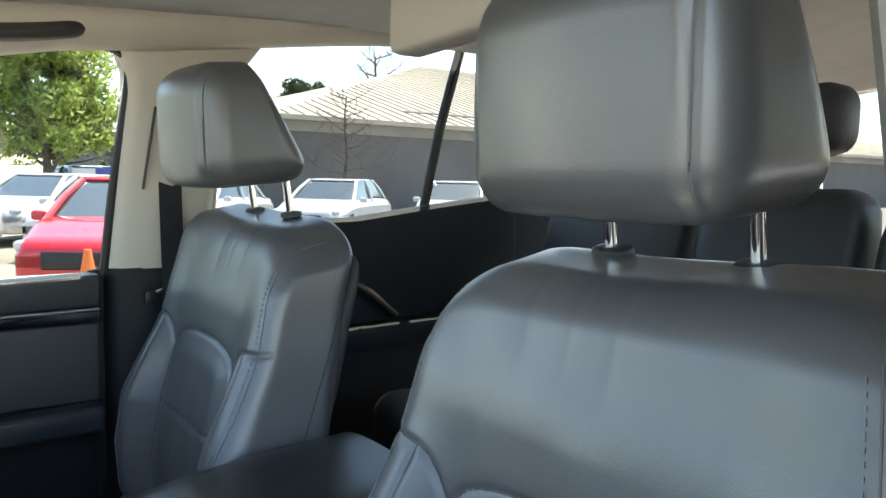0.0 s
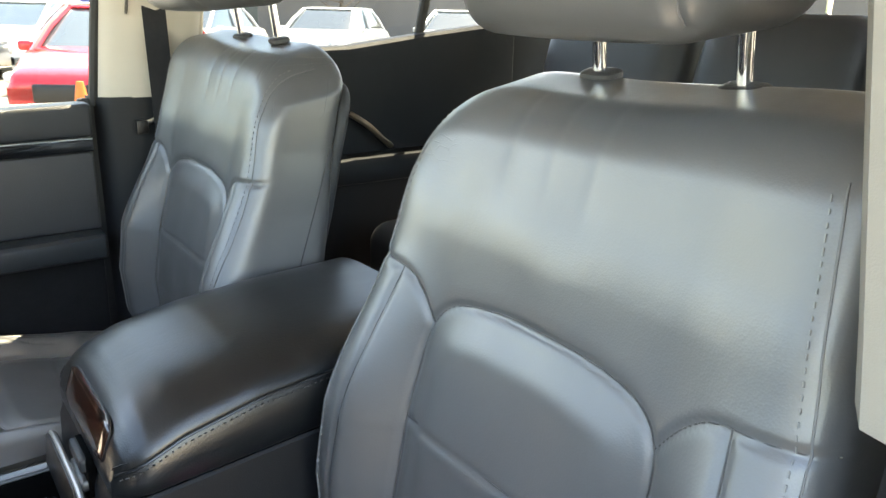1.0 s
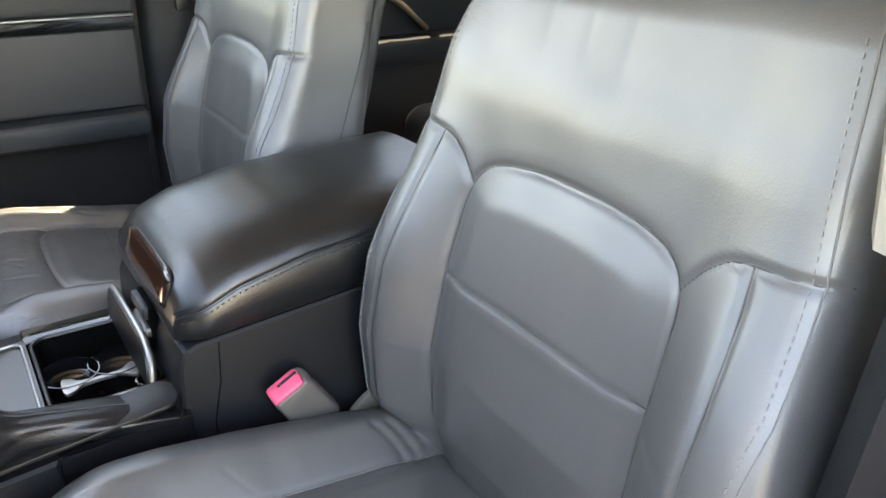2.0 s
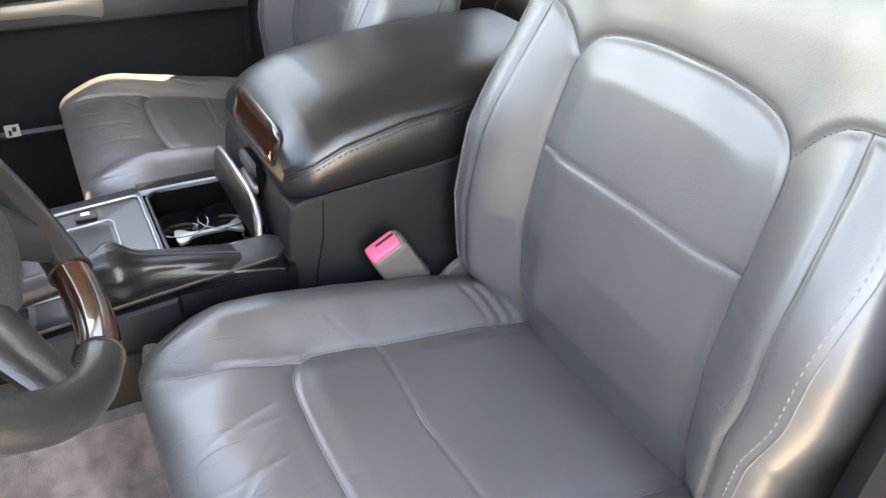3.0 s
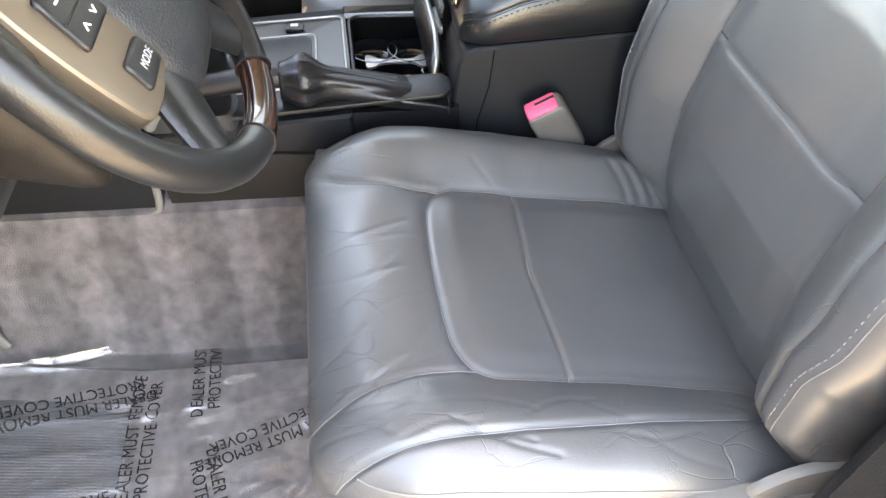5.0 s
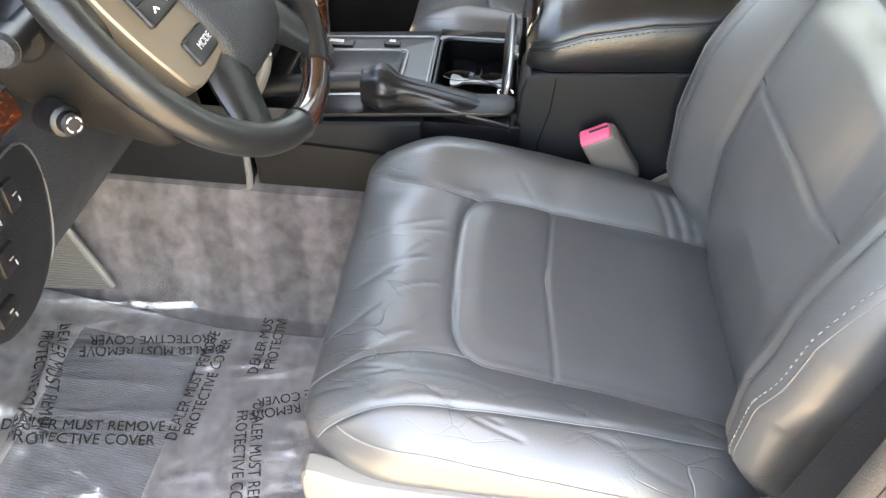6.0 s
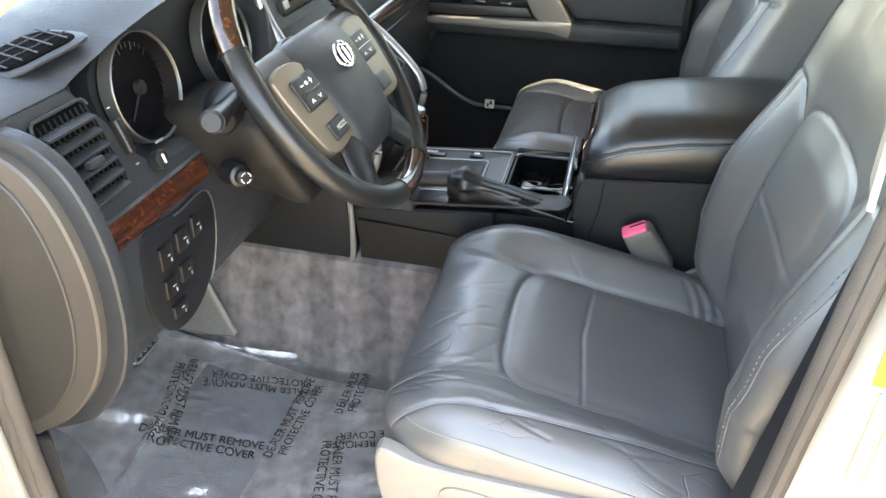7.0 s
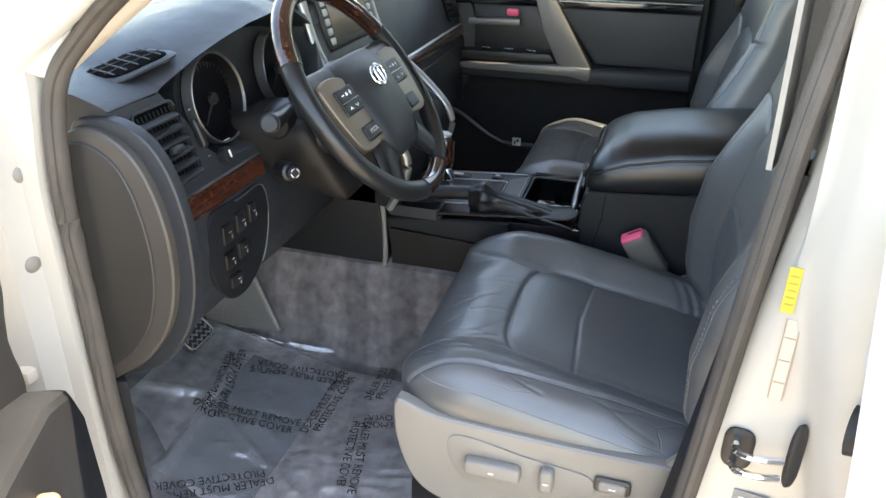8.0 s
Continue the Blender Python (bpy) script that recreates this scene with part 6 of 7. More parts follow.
# window frame of the front door
add("frame_seal", tube(smooth_line([(0.800, -0.172, 1.31), (0.775, -0.190, 1.50), (0.745, -0.214, 1.70), (0.735, -0.200, 1.755), (0.735, -0.12, 1.765), (0.745, 0.06, 1.735), (0.77, 0.3, 1.62)], 40), 0.010, 8), RUBBER_BLACK, pd, "black window seal")

# rear passenger door
rd = thing("rear_passenger_door", "charcoal rear door trim with a thin window divider", "car door")
part("door_skin", prism([(-0.39, 0.55), (-0.385, 1.40), (-0.75, 1.41), (-1.27, 1.46), (-1.27, 0.55)], "x", 0.80, 0.92, 0.01), WHITE_PAINT, rd)
part("trim_panel", prism([(-0.385, 0.56), (-0.385, 1.415), (-0.58, 1.418), (-0.75, 1.425), (-0.96, 1.452), (-1.10, 1.468), (-1.27, 1.485), (-1.27, 0.56)], "x", 0.755, 0.81, 0.02, 3), PLASTIC, rd, "charcoal door trim panel")
part("armrest", prism([(-0.45, 1.10), (-0.46, 1.15), (-0.72, 1.165), (-1.15, 1.17), (-1.2, 1.10)], "x", 0.69, 0.77, 0.014), PLASTIC, rd)
add("pull_handle", tube(smooth_line([(0.745, -0.735, 1.265), (0.725, -0.77, 1.24), (0.722, -0.81, 1.205), (0.74, -0.85, 1.178)], 16), 0.0075, 8), BRONZE, rd, "champagne pull handle")
add("window_divider", tube([(0.795, -0.967, 1.44), (0.775, -1.00, 1.65), (0.735, -1.04, 1.88)], 0.013, 8, flat=1.0), RUBBER_BLACK, rd, "black window divider bar")
add("frame_seal", tube(smooth_line([(0.79, -0.390, 1.42), (0.765, -0.405, 1.62), (0.745, -0.425, 1.76), (0.735, -0.465, 1.805), (0.732, -0.56, 1.825), (0.725, -0.9, 1.868), (0.722, -1.27, 1.90)], 36), 0.010, 8), BEIGE, rd)

# driver's side: door opening, seals, jambs
dj = thing("door_opening_driver", "white door jamb with weatherstrip round the open driver doorway", "door jamb", kind="structure")
SEAL = [(-0.815, 0.60, 0.585), (-0.828, 0.642, 0.64), (-0.836, 0.655, 0.80), (-0.838, 0.656, 1.07), (-0.838, 0.654, 1.22), (-0.832, 0.636, 1.335), (-0.822, 0.585, 1.402), (-0.808, 0.50, 1.468), (-0.785, 0.34, 1.59), (-0.765, 0.17, 1.70), (-0.755, 0.0, 1.765), (-0.755, -0.14, 1.78), (-0.762, -0.212, 1.745), (-0.770, -0.228, 1.62), (-0.785, -0.222, 1.48), (-0.795, -0.206, 1.34), (-0.802, -0.190, 1.15), (-0.805, -0.170, 0.89), (-0.808, -0.140, 0.66), (-0.810, -0.08, 0.592), (-0.812, 0.25, 0.582)]
SEAL = [(x + 0.018 if y > 0.5 else x, y, z) for x, y, z in SEAL]
seal_line = smooth_line(SEAL, 150, True)
add("weatherstrip", tube(seal_line, 0.0135, 10, True), RUBBER, dj, "grey-brown rubber weatherstrip")
add("weatherstrip_lip", tube([p + Vector((-0.012, 0, 0)) for p in seal_line], 0.007, 8, True), RUBBER, dj)
# white windscreen pillar outside the seal
rows = []
for p in SEAL[5:11]:
    q = Vector(p)
    rows.append([q + Vector((-0.010, 0.006, 0.008)), q + Vector((-0.034, 0.022, 0.026)), q + Vector((-0.052, 0.060, 0.075)), q + Vector((-0.048, 0.095, 0.120))])
skin("screen_pillar", rows, WHITE_PAINT, dj, "white painted windscreen pillar", 0.012, (0.5, 0.5, 0))
# front jamb, behind the hinges
rows = []
for z in np.linspace(0.56, 1.41, 22):
    k = float(step(1.18, 1.36, np.array(z)))
    rows.append([(-0.812, 0.668 - 0.02 * k, z), (-0.842, 0.672 - 0.02 * k, z), (-0.850, 0.690, z), (-0.885, 0.700, z), (-0.900, 0.725, z), (-0.945, 0.735, z), (-0.960, 0.76, z), (-0.985, 0.79, z), (-0.99, 0.95, z)])
skin("front_jamb", rows, SHADED_WHITE, dj, "white painted hinge pillar", 0.015, (0, 1, 0))
for x, y, z in ((-0.845, 0.694, 1.223), (-0.858, 0.697, 1.100)):
    m = Matrix.Translation((x, y, z)) @ Matrix.Rotation(radians(90), 4, "X")
    add("jamb_plug", moved(lathe([(0, -0.004), (0.014, -0.004), (0.013, 0.003), (0.009, 0.007), (0, 0.008)], 20), m), PLASTIC_GREY, dj, "grey rubber plug")
add("check_strap", rbox((-0.900, 0.715, 0.945), (0.010, 0.016, 0.010), 0.004, (4, 4, 4)), BEIGE, dj)
# inner scuff and kick trim along the doorway's foot
part("kick_trim", prism([(-0.812, 0.668), (-0.800, 0.69), (-0.782, 0.70), (-0.782, 0.655), (-0.800, 0.635)], "z", 0.56, 0.88, 0.006), PLASTIC, dj, "charcoal kick panel")
part("scuff_plate", prism([(-0.835, 0.60), (-0.768, 0.62), (-0.768, -0.30), (-0.835, -0.30)], "z", 0.565, 0.592, 0.006), PLASTIC, dj, "charcoal sill scuff plate")
# pillar between the driver's doors
PLAN = [(-0.735, -0.185, 0), (-0.775, -0.170, 0), (-0.800, -0.171, 0), (-0.810, -0.180, 0), (-0.815, -0.200, 0.3), (-0.821, -0.242, 1), (-0.829, -0.254, 1), (-0.862, -0.262, 1), (-0.885, -0.285, 1), (-0.890, -0.33, 0.5), (-0.80, -0.40, 0), (-0.735, -0.38, 0)]
rings = []
for z in np.linspace(0.56, 1.80, 26):
    dy = -0.13 * (z - 0.89) if z < 1.35 else -0.0598 - 0.05 * (z - 1.35)
    do = 0.20 * (min(z, 1.22) - 1.15)
    foot = 0.05 * (max(0.0, 0.75 - z) / 0.19) ** 2
    lean = 0.16 * max(0, z - 1.32)
    rings.append([(x + lean, y + dy * (1 - k) + do * k + (foot if y > -0.22 else 0), z) for x, y, k in PLAN])
add("door_pillar", loft(rings), SHADED_WHITE, dj, "white painted door pillar", sharp=50)
# beige trim whose shade is painted in by the darker material
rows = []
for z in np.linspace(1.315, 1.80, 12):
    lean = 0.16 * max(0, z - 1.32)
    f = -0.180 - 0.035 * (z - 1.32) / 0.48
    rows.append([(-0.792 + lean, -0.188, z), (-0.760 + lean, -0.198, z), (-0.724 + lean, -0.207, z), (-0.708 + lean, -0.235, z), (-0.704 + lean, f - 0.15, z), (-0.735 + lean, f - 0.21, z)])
skin("pillar_trim", rows, SHADED_BEIGE, dj, "beige upper pillar trim with shade in its colour", 0.006, (0.3, 0.9, 0))
rows = [[(-0.790, -0.170 - 0.13 * (z - 0.89), z), (-0.755, -0.160 - 0.13 * (z - 0.89), z), (-0.728, -0.19 - 0.13 * (z - 0.89), z), (-0.722, -0.30, z), (-0.735, -0.40, z)] for z in (0.58, 0.9, 1.15, 1.312)]
skin("pillar_lower_trim", rows, PLASTIC, dj, "charcoal lower pillar trim", 0.006, (0.3, 0.9, 0))
# striker, labels
face = lambda y, z, off=0.0: Matrix.Translation((-0.8165 - off, y, z)) @ Matrix.Rotation(radians(-9), 4, "Z")
add("striker_plate", moved(rbox((0, 0, 0), (0.004, 0.017, 0.028), (0.003, 0.012, 0.016), (4, 8, 10)), face(-0.214, 0.990)), BLACK_PLASTIC, dj, "black striker plate")
for z in (0.982, 1.006):
    add("striker_loop", tube(smooth_line([(-0.818, -0.212, z), (-0.842, -0.208, z), (-0.852, -0.226, z + 0.002), (-0.848, -0.256, z + 0.002)], 14), 0.0042, 8), CHROME, dj, "steel striker loop")
add("striker_pad", moved(rbox((0, 0, 0), (0.005, 0.010, 0.044), (0.004, 0.008, 0.03), (4, 6, 12)), Matrix.Translation((-0.838, -0.268, 1.010)) @ Matrix.Rotation(radians(35), 4, "Z")), RUBBER_BLACK, dj, "black rubber pad")
yl = add("yellow_label", moved(rbox((0, 0, 0), (0.0008, 0.0065, 0.026), 0.0006, (2, 3, 3)), face(-0.227, 1.202, 0.0055)), YELLOW, dj, "yellow warning label")
for k in range(5):
    add("label_bar", moved(rbox((0, 0, 0), (0.0005, 0.0045, 0.0010), 0.0004, (2, 2, 2)), face(-0.227, 1.186 + 0.008 * k, 0.0062)), YELLOW_INK, yl)
wl = add("placard", moved(rbox((0, 0, 0), (0.0008, 0.0070, 0.050), 0.0006, (2, 3, 3)), face(-0.237, 1.118, 0.004)), LABEL_CREAM, dj, "off-white tyre placard")
for dy in (-0.0068, 0.0068):
    add("label_edge", moved(rbox((0, dy, 0), (0.0005, 0.0007, 0.050), 0.0003, (2, 2, 2)), face(-0.237, 1.118, 0.0050)), LABEL_BROWN, wl)
for k in range(3):
    add("label_bar", moved(rbox((0, 0, 0), (0.0005, 0.0055, 0.0006), 0.0003, (2, 2, 2)), face(-0.237, 1.09 + 0.028 * k, 0.0050)), LABEL_BROWN, wl)
dl = add("data_plate", moved(rbox((0, 0, 0), (0.0008, 0.020, 0.026), 0.0006, (2, 3, 3)), face(-0.240, 0.905, 0.003)), HEELPAD, dj, "dark grey data plate")
for k in range(5):
    add("label_bar", moved(rbox((0, 0, 0), (0.0005, 0.014, 0.0010), 0.0004, (2, 2, 2)), face(-0.240, 0.889 + 0.008 * k, 0.0042)), LABEL_WHITE, dl)
# rear door on the driver's side, closed
rl = thing("rear_driver_door", "white closed rear door with hinges at its front edge", "car door")
rings = []
for z in np.linspace(0.56, 1.34, 18):
    b = 0.02 * math.sin((z - 0.56) / 0.78 * math.pi)
    o = 0.10 * (z - 1.0)
    rings.append([(-0.86, -0.405 + o * 0.5, z), (-0.905, -0.350 + o * 0.5, z), (-0.930 - b, -0.296 + o, z), (-0.950 - b, -0.290 + o, z), (-0.972 - b, -0.305 + o, z), (-0.985 - b, -0.60, z), (-0.985 - b, -1.26, z), (-0.90, -1.27, z), (-0.86, -1.2, z)])
add("door_skin", loft(rings), WHITE_PAINT, rl, "white painted outer skin", sharp=45)
for z in (1.175, 1.225):
    add("hinge_bolt", moved(lathe([(0, 0), (0.016, 0), (0.016, 0.006), (0.010, 0.007), (0.009, 0.014), (0, 0.015)], 16), Matrix.Translation((-0.890, -0.292, z)) @ Matrix.Rotation(radians(-25), 4, "Z") @ Matrix.Rotation(radians(80), 4, "X")), SHADED_WHITE, rl)
add("bump_stop", moved(lathe([(0, 0), (0.026, 0), (0.024, 0.010), (0.012, 0.014), (0, 0.014)], 18), Matrix.Translation((-0.893, -0.294, 1.098)) @ Matrix.Rotation(radians(-25), 4, "Z") @ Matrix.Rotation(radians(85), 4, "X")), RUBBER_BLACK, rl, "black rubber stop")
part("window_frame", prism([(-0.345, 1.33), (-0.42, 1.84), (-0.47, 1.84), (-0.40, 1.33)], "x", -0.90, -0.83, 0.01), WHITE_PAINT, rl)

# driver's door, swung open about its hinges
dd = thing("driver_door", "open driver door with charcoal trim and taupe pocket", "car door")
DM = Matrix.Translation((-0.965, 0.735, 0)) @ Matrix.Rotation(radians(-66), 4, "Z")
box_ = lambda c, h, r, n=(6, 8, 8): moved(rbox(c, h, r, n), DM)
add("door_skin", box_((-0.03, -0.50, 0.94), (0.035, 0.51, 0.39), 0.02), WHITE_PAINT, dd, "white painted outer skin")
edge_ = smooth_line([(-0.035, 0.60, 0), (-0.050, 0.72, 0), (-0.035, 0.82, 0), (-0.060, 0.92, 0), (-0.040, 1.00, 0), (-0.052, 1.07, 0), (-0.030, 1.15, 0), (-0.07, 1.24, 0), (-0.10, 1.31, 0)], 24)
bm = prism([(p.x, p.y) for p in edge_] + [(-0.98, 1.31), (-0.98, 0.60)], "x", 0.005, 0.092, 0.012, 3)
bmesh.ops.transform(bm, matrix=DM, verts=bm.verts)
part("trim_panel", bm, PLASTIC, dd, "charcoal door trim panel")
bm = prism([(-0.035, 0.60), (-0.025, 0.80), (-0.035, 0.94), (-0.06, 0.995), (-0.13, 1.02), (-0.75, 1.03), (-0.75, 0.60)], "x", 0.085, 0.150, 0.018, 3)
bmesh.ops.transform(bm, matrix=DM, verts=bm.verts)
part("pocket", bm, PLASTIC, dd, "charcoal door pocket")
add("pocket_lip", box_((0.160, -0.50, 0.945), (0.014, 0.30, 0.020), 0.010), TAN_PLASTIC, dd, "beige pocket lip")
add("window_sill", box_((0.0, -0.50, 1.33), (0.022, 0.48, 0.012), 0.008), RUBBER_BLACK, dd)

# roof things: grab handles and the folded ceiling screen
for nm, pts, s_ in (("grab_handle", [(0.695, 0.16, 1.765), (0.665, 0.14, 1.752), (0.660, 0.02, 1.757), (0.662, -0.09, 1.775), (0.690, -0.11, 1.790)], 1),):
    gh = thing(nm, "charcoal grab handle above the passenger window", "grab handle")
    add("grip", tube(smooth_line(pts, 30), 0.020, 10, flat=0.8), PLASTIC_BROWN, gh)
    for k in (0, -1):
        add("mount", rbox((0.692, pts[k][1], pts[k][2] + 0.012), (0.016, 0.030, 0.020), 0.01, (5, 6, 5)), PLASTIC_BROWN, gh)
gr = thing("rear_grab_handle", "beige grab handle above the rear door", "grab handle")
add("grip", tube(smooth_line([(0.68, -0.50, 1.845), (0.66, -0.53, 1.838), (0.66, -0.66, 1.850), (0.68, -0.69, 1.862)], 20), 0.013, 8), BEIGE, gr)
cm = thing("ceiling_screen", "beige folding screen housing under the headliner", "ceiling screen")
add("housing", moved(rbox((-0.06, 0, 0), (0.185, 0.030, 0.095), (0.02, 0.014, 0.018), (10, 6, 8)), Matrix.Translation((0, -0.440, 1.800)) @ Matrix.Rotation(radians(-8), 4, "Z")), BEIGE, cm)

# ---- second row ----
rs = thing("back_bench", "dark grey leather rear bench with headrests", "car seat")
add("cushion", rbox((0, -0.98, 0.90), (0.66, 0.27, 0.09), (0.06, 0.08, 0.06), (40, 20, 10), lambda Q: np.stack([Q[:, 0], Q[:, 1], Q[:, 2] + 0.12 * Q[:, 1] + 0.015 * np.cos(Q[:, 0] * 11) * (Q[:, 2] > 0)], 1)), LEATHER_BACK, rs, "dark grey leather bench")
for x, w in ((-0.43, 0.22), (0.0, 0.18), (0.43, 0.22)):
    add("backrest", rbox((x, -1.28, 1.22), (w, 0.075, 0.30), (0.06, 0.05, 0.08), (16, 8, 16), lambda Q: np.stack([Q[:, 0], Q[:, 1] - 0.40 * Q[:, 2] * 0.7, Q[:, 2]], 1)), LEATHER_BACK, rs, "dark grey leather backrest")
    add("headrest", rbox((x, -1.375, 1.66), (0.115, 0.05, 0.075), (0.05, 0.04, 0.05), (12, 8, 12)), LEATHER_BACK, rs, "dark grey headrest")
    for s in (-1, 1):
        add("headrest_post", tube([(x + s * 0.05, -1.38, 1.48), (x + s * 0.05, -1.375, 1.62)], 0.006, 8), CHROME, rs)


# ---- outside: the lot, cars, building, trees ----
ASPHALT = material("asphalt", (0.23, 0.205, 0.17), 0.9, spots=0.7, vary=0.25, grain=60, bump=0.4)
CONCRETE = material("pale_pavement", (0.36, 0.34, 0.30), 0.85, spots=0.5, vary=0.12, grain=40, bump=0.2)
GRASS = material("grass", (0.085, 0.16, 0.025), 0.9, spots=3, vary=0.3, grain=30, bump=0.6)
WALL = material("grey_block_wall", (0.16, 0.15, 0.145), 0.9, spots=0.6, vary=0.15, grain=9, bump=0.3)
FASCIA = material("grey_fascia", (0.30, 0.29, 0.28), 0.7, spots=1, vary=0.08)
ROOF_METAL = material("tan_metal_roof", (0.46, 0.40, 0.31), 0.55, spots=0.6, vary=0.08)
RED_PAINT = material("red_car_paint", (0.55, 0.012, 0.02), 0.2, spots=2, vary=0.05, coat=0.8)
DARK_PAINT = material("black_car_paint", (0.012, 0.013, 0.015), 0.2, spots=2, vary=0.1, coat=0.8)
CAR_GLASS = material("car_window_tint", (0.06, 0.08, 0.09), 0.05, spots=2, vary=0.1, coat=0.9, rough_vary=0.02, spec=0.9)
TYRE = material("tyre_rubber", (0.02, 0.02, 0.02), 0.8, vary=0.1)
ALLOY = material("alloy", (0.45, 0.45, 0.46), 0.35, metal=0.8, vary=0.05)
LAMP = material("headlamp_lens", (0.55, 0.56, 0.58), 0.08, metal=0.3, vary=0.1, coat=0.6)
ORANGE = material("orange_plastic", (0.85, 0.18, 0.03), 0.5, vary=0.06)
BARK = material("bark", (0.11, 0.085, 0.065), 0.9, spots=6, vary=0.3, grain=30, bump=0.8)


def leaf(name, light, dark):
    """Thin needles that let some light through."""
    m = material(name, light, 0.75, spots=0.9, second=dark)
    nt = m.node_tree
    b = nt.nodes["Principled BSDF"]
    t = nt.nodes.new("ShaderNodeBsdfTranslucent")
    nt.links.new(b.inputs["Base Color"].links[0].from_socket, t.inputs["Color"])
    mix = nt.nodes.new("ShaderNodeMixShader")
    mix.inputs[0].default_value = 0.5
    nt.links.new(b.outputs[0], mix.inputs[1])
    nt.links.new(t.outputs[0], mix.inputs[2])
    nt.links.new(mix.outputs[0], nt.nodes["Material Output"].inputs["Surface"])
    return m


PINE = leaf("pine_needles", (0.36, 0.42, 0.10), (0.20, 0.27, 0.07))
PINE_DARK = material("dark_foliage", (0.055, 0.085, 0.035), 0.8, spots=0.9, vary=0.4)
STEEL = material("galvanised_steel", (0.35, 0.36, 0.37), 0.5, metal=0.6, vary=0.1)
BLUE = material("blue_sign", (0.05, 0.08, 0.35), 0.5, vary=0.05)

ground = add("ground", ([(-300, -300, 0), (300, -300, 0), (300, 300, 0), (-300, 300, 0)], [(0, 1, 2, 3)]), ASPHALT, None, smooth=False)
tagged(ground, "grey asphalt of a wide car lot", "ground", kind="structure")
lane = add("pavement", rbox((21, 3, 0.0), (2.6, 30, 0.02), 0.01, (2, 2, 2)), CONCRETE, None)
tagged(lane, "pale concrete drive beyond the parked cars", "pavement", kind="structure")
verge = add("lawn", rbox((34, 6, 0.0), (8.5, 16, 0.10), 0.05, (2, 2, 2)), GRASS, None)
tagged(verge, "bright green grass verge by the fence", "lawn", kind="stuff")


def parked_car(name, paint, m, label, tall=1.42):
    """A saloon 4.6 m long with its nose along +y."""
    c = thing(name, label, "car", "parked cars")
    c.matrix_world = m

    def hull(Q):
        x, y, z = Q[:, 0], Q[:, 1], Q[:, 2]
        nose = step(1.2, 2.3, y)
        tail = step(-1.5, -2.3, y)
        zz = z - 0.16 * nose * (z > 0) - 0.04 * tail * (z > 0) + 0.02 * np.cos(y * 1.3) * (z > 0)
        return np.stack([x * (1 - 0.16 * nose - 0.10 * tail) * (1 - 0.06 * (z > 0.2)), y, zz], 1)

    def cabin(Q):
        k = (Q[:, 2] + 0.27) / 0.54
        return np.stack([Q[:, 0] * (1 - 0.22 * k), Q[:, 1] * (1 - 0.52 * k) - 0.10 * k, Q[:, 2] + 0.04 * np.cos(Q[:, 1] * 1.2) * k], 1)

    add("body", rbox((0, 0, 0.60), (0.90, 2.30, 0.36), (0.14, 0.25, 0.12), (16, 30, 12), hull), paint, c)
    glass = rbox((0, -0.25, tall - 0.285), (0.80, 1.42, 0.27), (0.08, 0.12, 0.08), (12, 20, 10), cabin)
    add("windows", glass, CAR_GLASS, c, "dark tinted windows")
    add("roof", rbox((0, -0.34, tall), (0.60, 0.70, 0.030), (0.10, 0.15, 0.025), (8, 10, 4), lambda Q: np.stack([Q[:, 0], Q[:, 1], Q[:, 2] + 0.03 * np.cos(Q[:, 1] * 1.3) - 0.03], 1)), paint, c)
    for s in (-1, 1):
        for a, b in (((0.80, 1.15, tall - 0.53), (0.60, 0.33, tall - 0.02)), ((0.79, -1.60, tall - 0.53), (0.60, -1.00, tall - 0.02)), ((0.815, -0.30, tall - 0.53), (0.625, -0.30, tall - 0.02))):
            add("pillar", tube([(s * a[0], a[1], a[2]), (s * (a[0] + b[0]) / 2 + s * 0.015, (a[1] + b[1]) / 2, (a[2] + b[2]) / 2 + 0.03), (s * b[0], b[1], b[2])], 0.045, 8), paint, c)
        add("mirror", rbox((s * 0.96, 0.86, tall - 0.46), (0.09, 0.05, 0.06), 0.04, (5, 5, 5)), paint, c)
        add("headlight", rbox((s * 0.60, 2.08, 0.70), (0.17, 0.14, 0.065), (0.08, 0.08, 0.05), (6, 6, 6)), LAMP, c, "clear headlight")
        for y in (1.42, -1.38):
            w = add("wheel", moved(lathe([(0, -0.10), (0.23, -0.10), (0.32, -0.09), (0.335, -0.05), (0.335, 0.05), (0.32, 0.09), (0.23, 0.10), (0, 0.10)], 28), Matrix.Translation((s * 0.80, y, 0.335)) @ Matrix.Rotation(radians(90), 4, "Y")), TYRE, c)
            sp = [tube([(0, 0, 0), (0.21 * math.cos(k * math.pi / 5), 0.21 * math.sin(k * math.pi / 5), 0)], 0.025, 5) for k in range(10)]
            add("rim", moved(join(*sp, tube([(0.215 * math.cos(a), 0.215 * math.sin(a), 0) for a in np.linspace(0, 2 * math.pi, 25)[:-1]], 0.018, 6, True)), Matrix.Translation((s * 0.905, y, 0.335)) @ Matrix.Rotation(radians(90), 4, "Y")), ALLOY, w)
    add("grille", rbox((0, 2.27, 0.55), (0.45, 0.05, 0.10), 0.03, (6, 4, 5)), BLACK_PLASTIC, c)
    return c


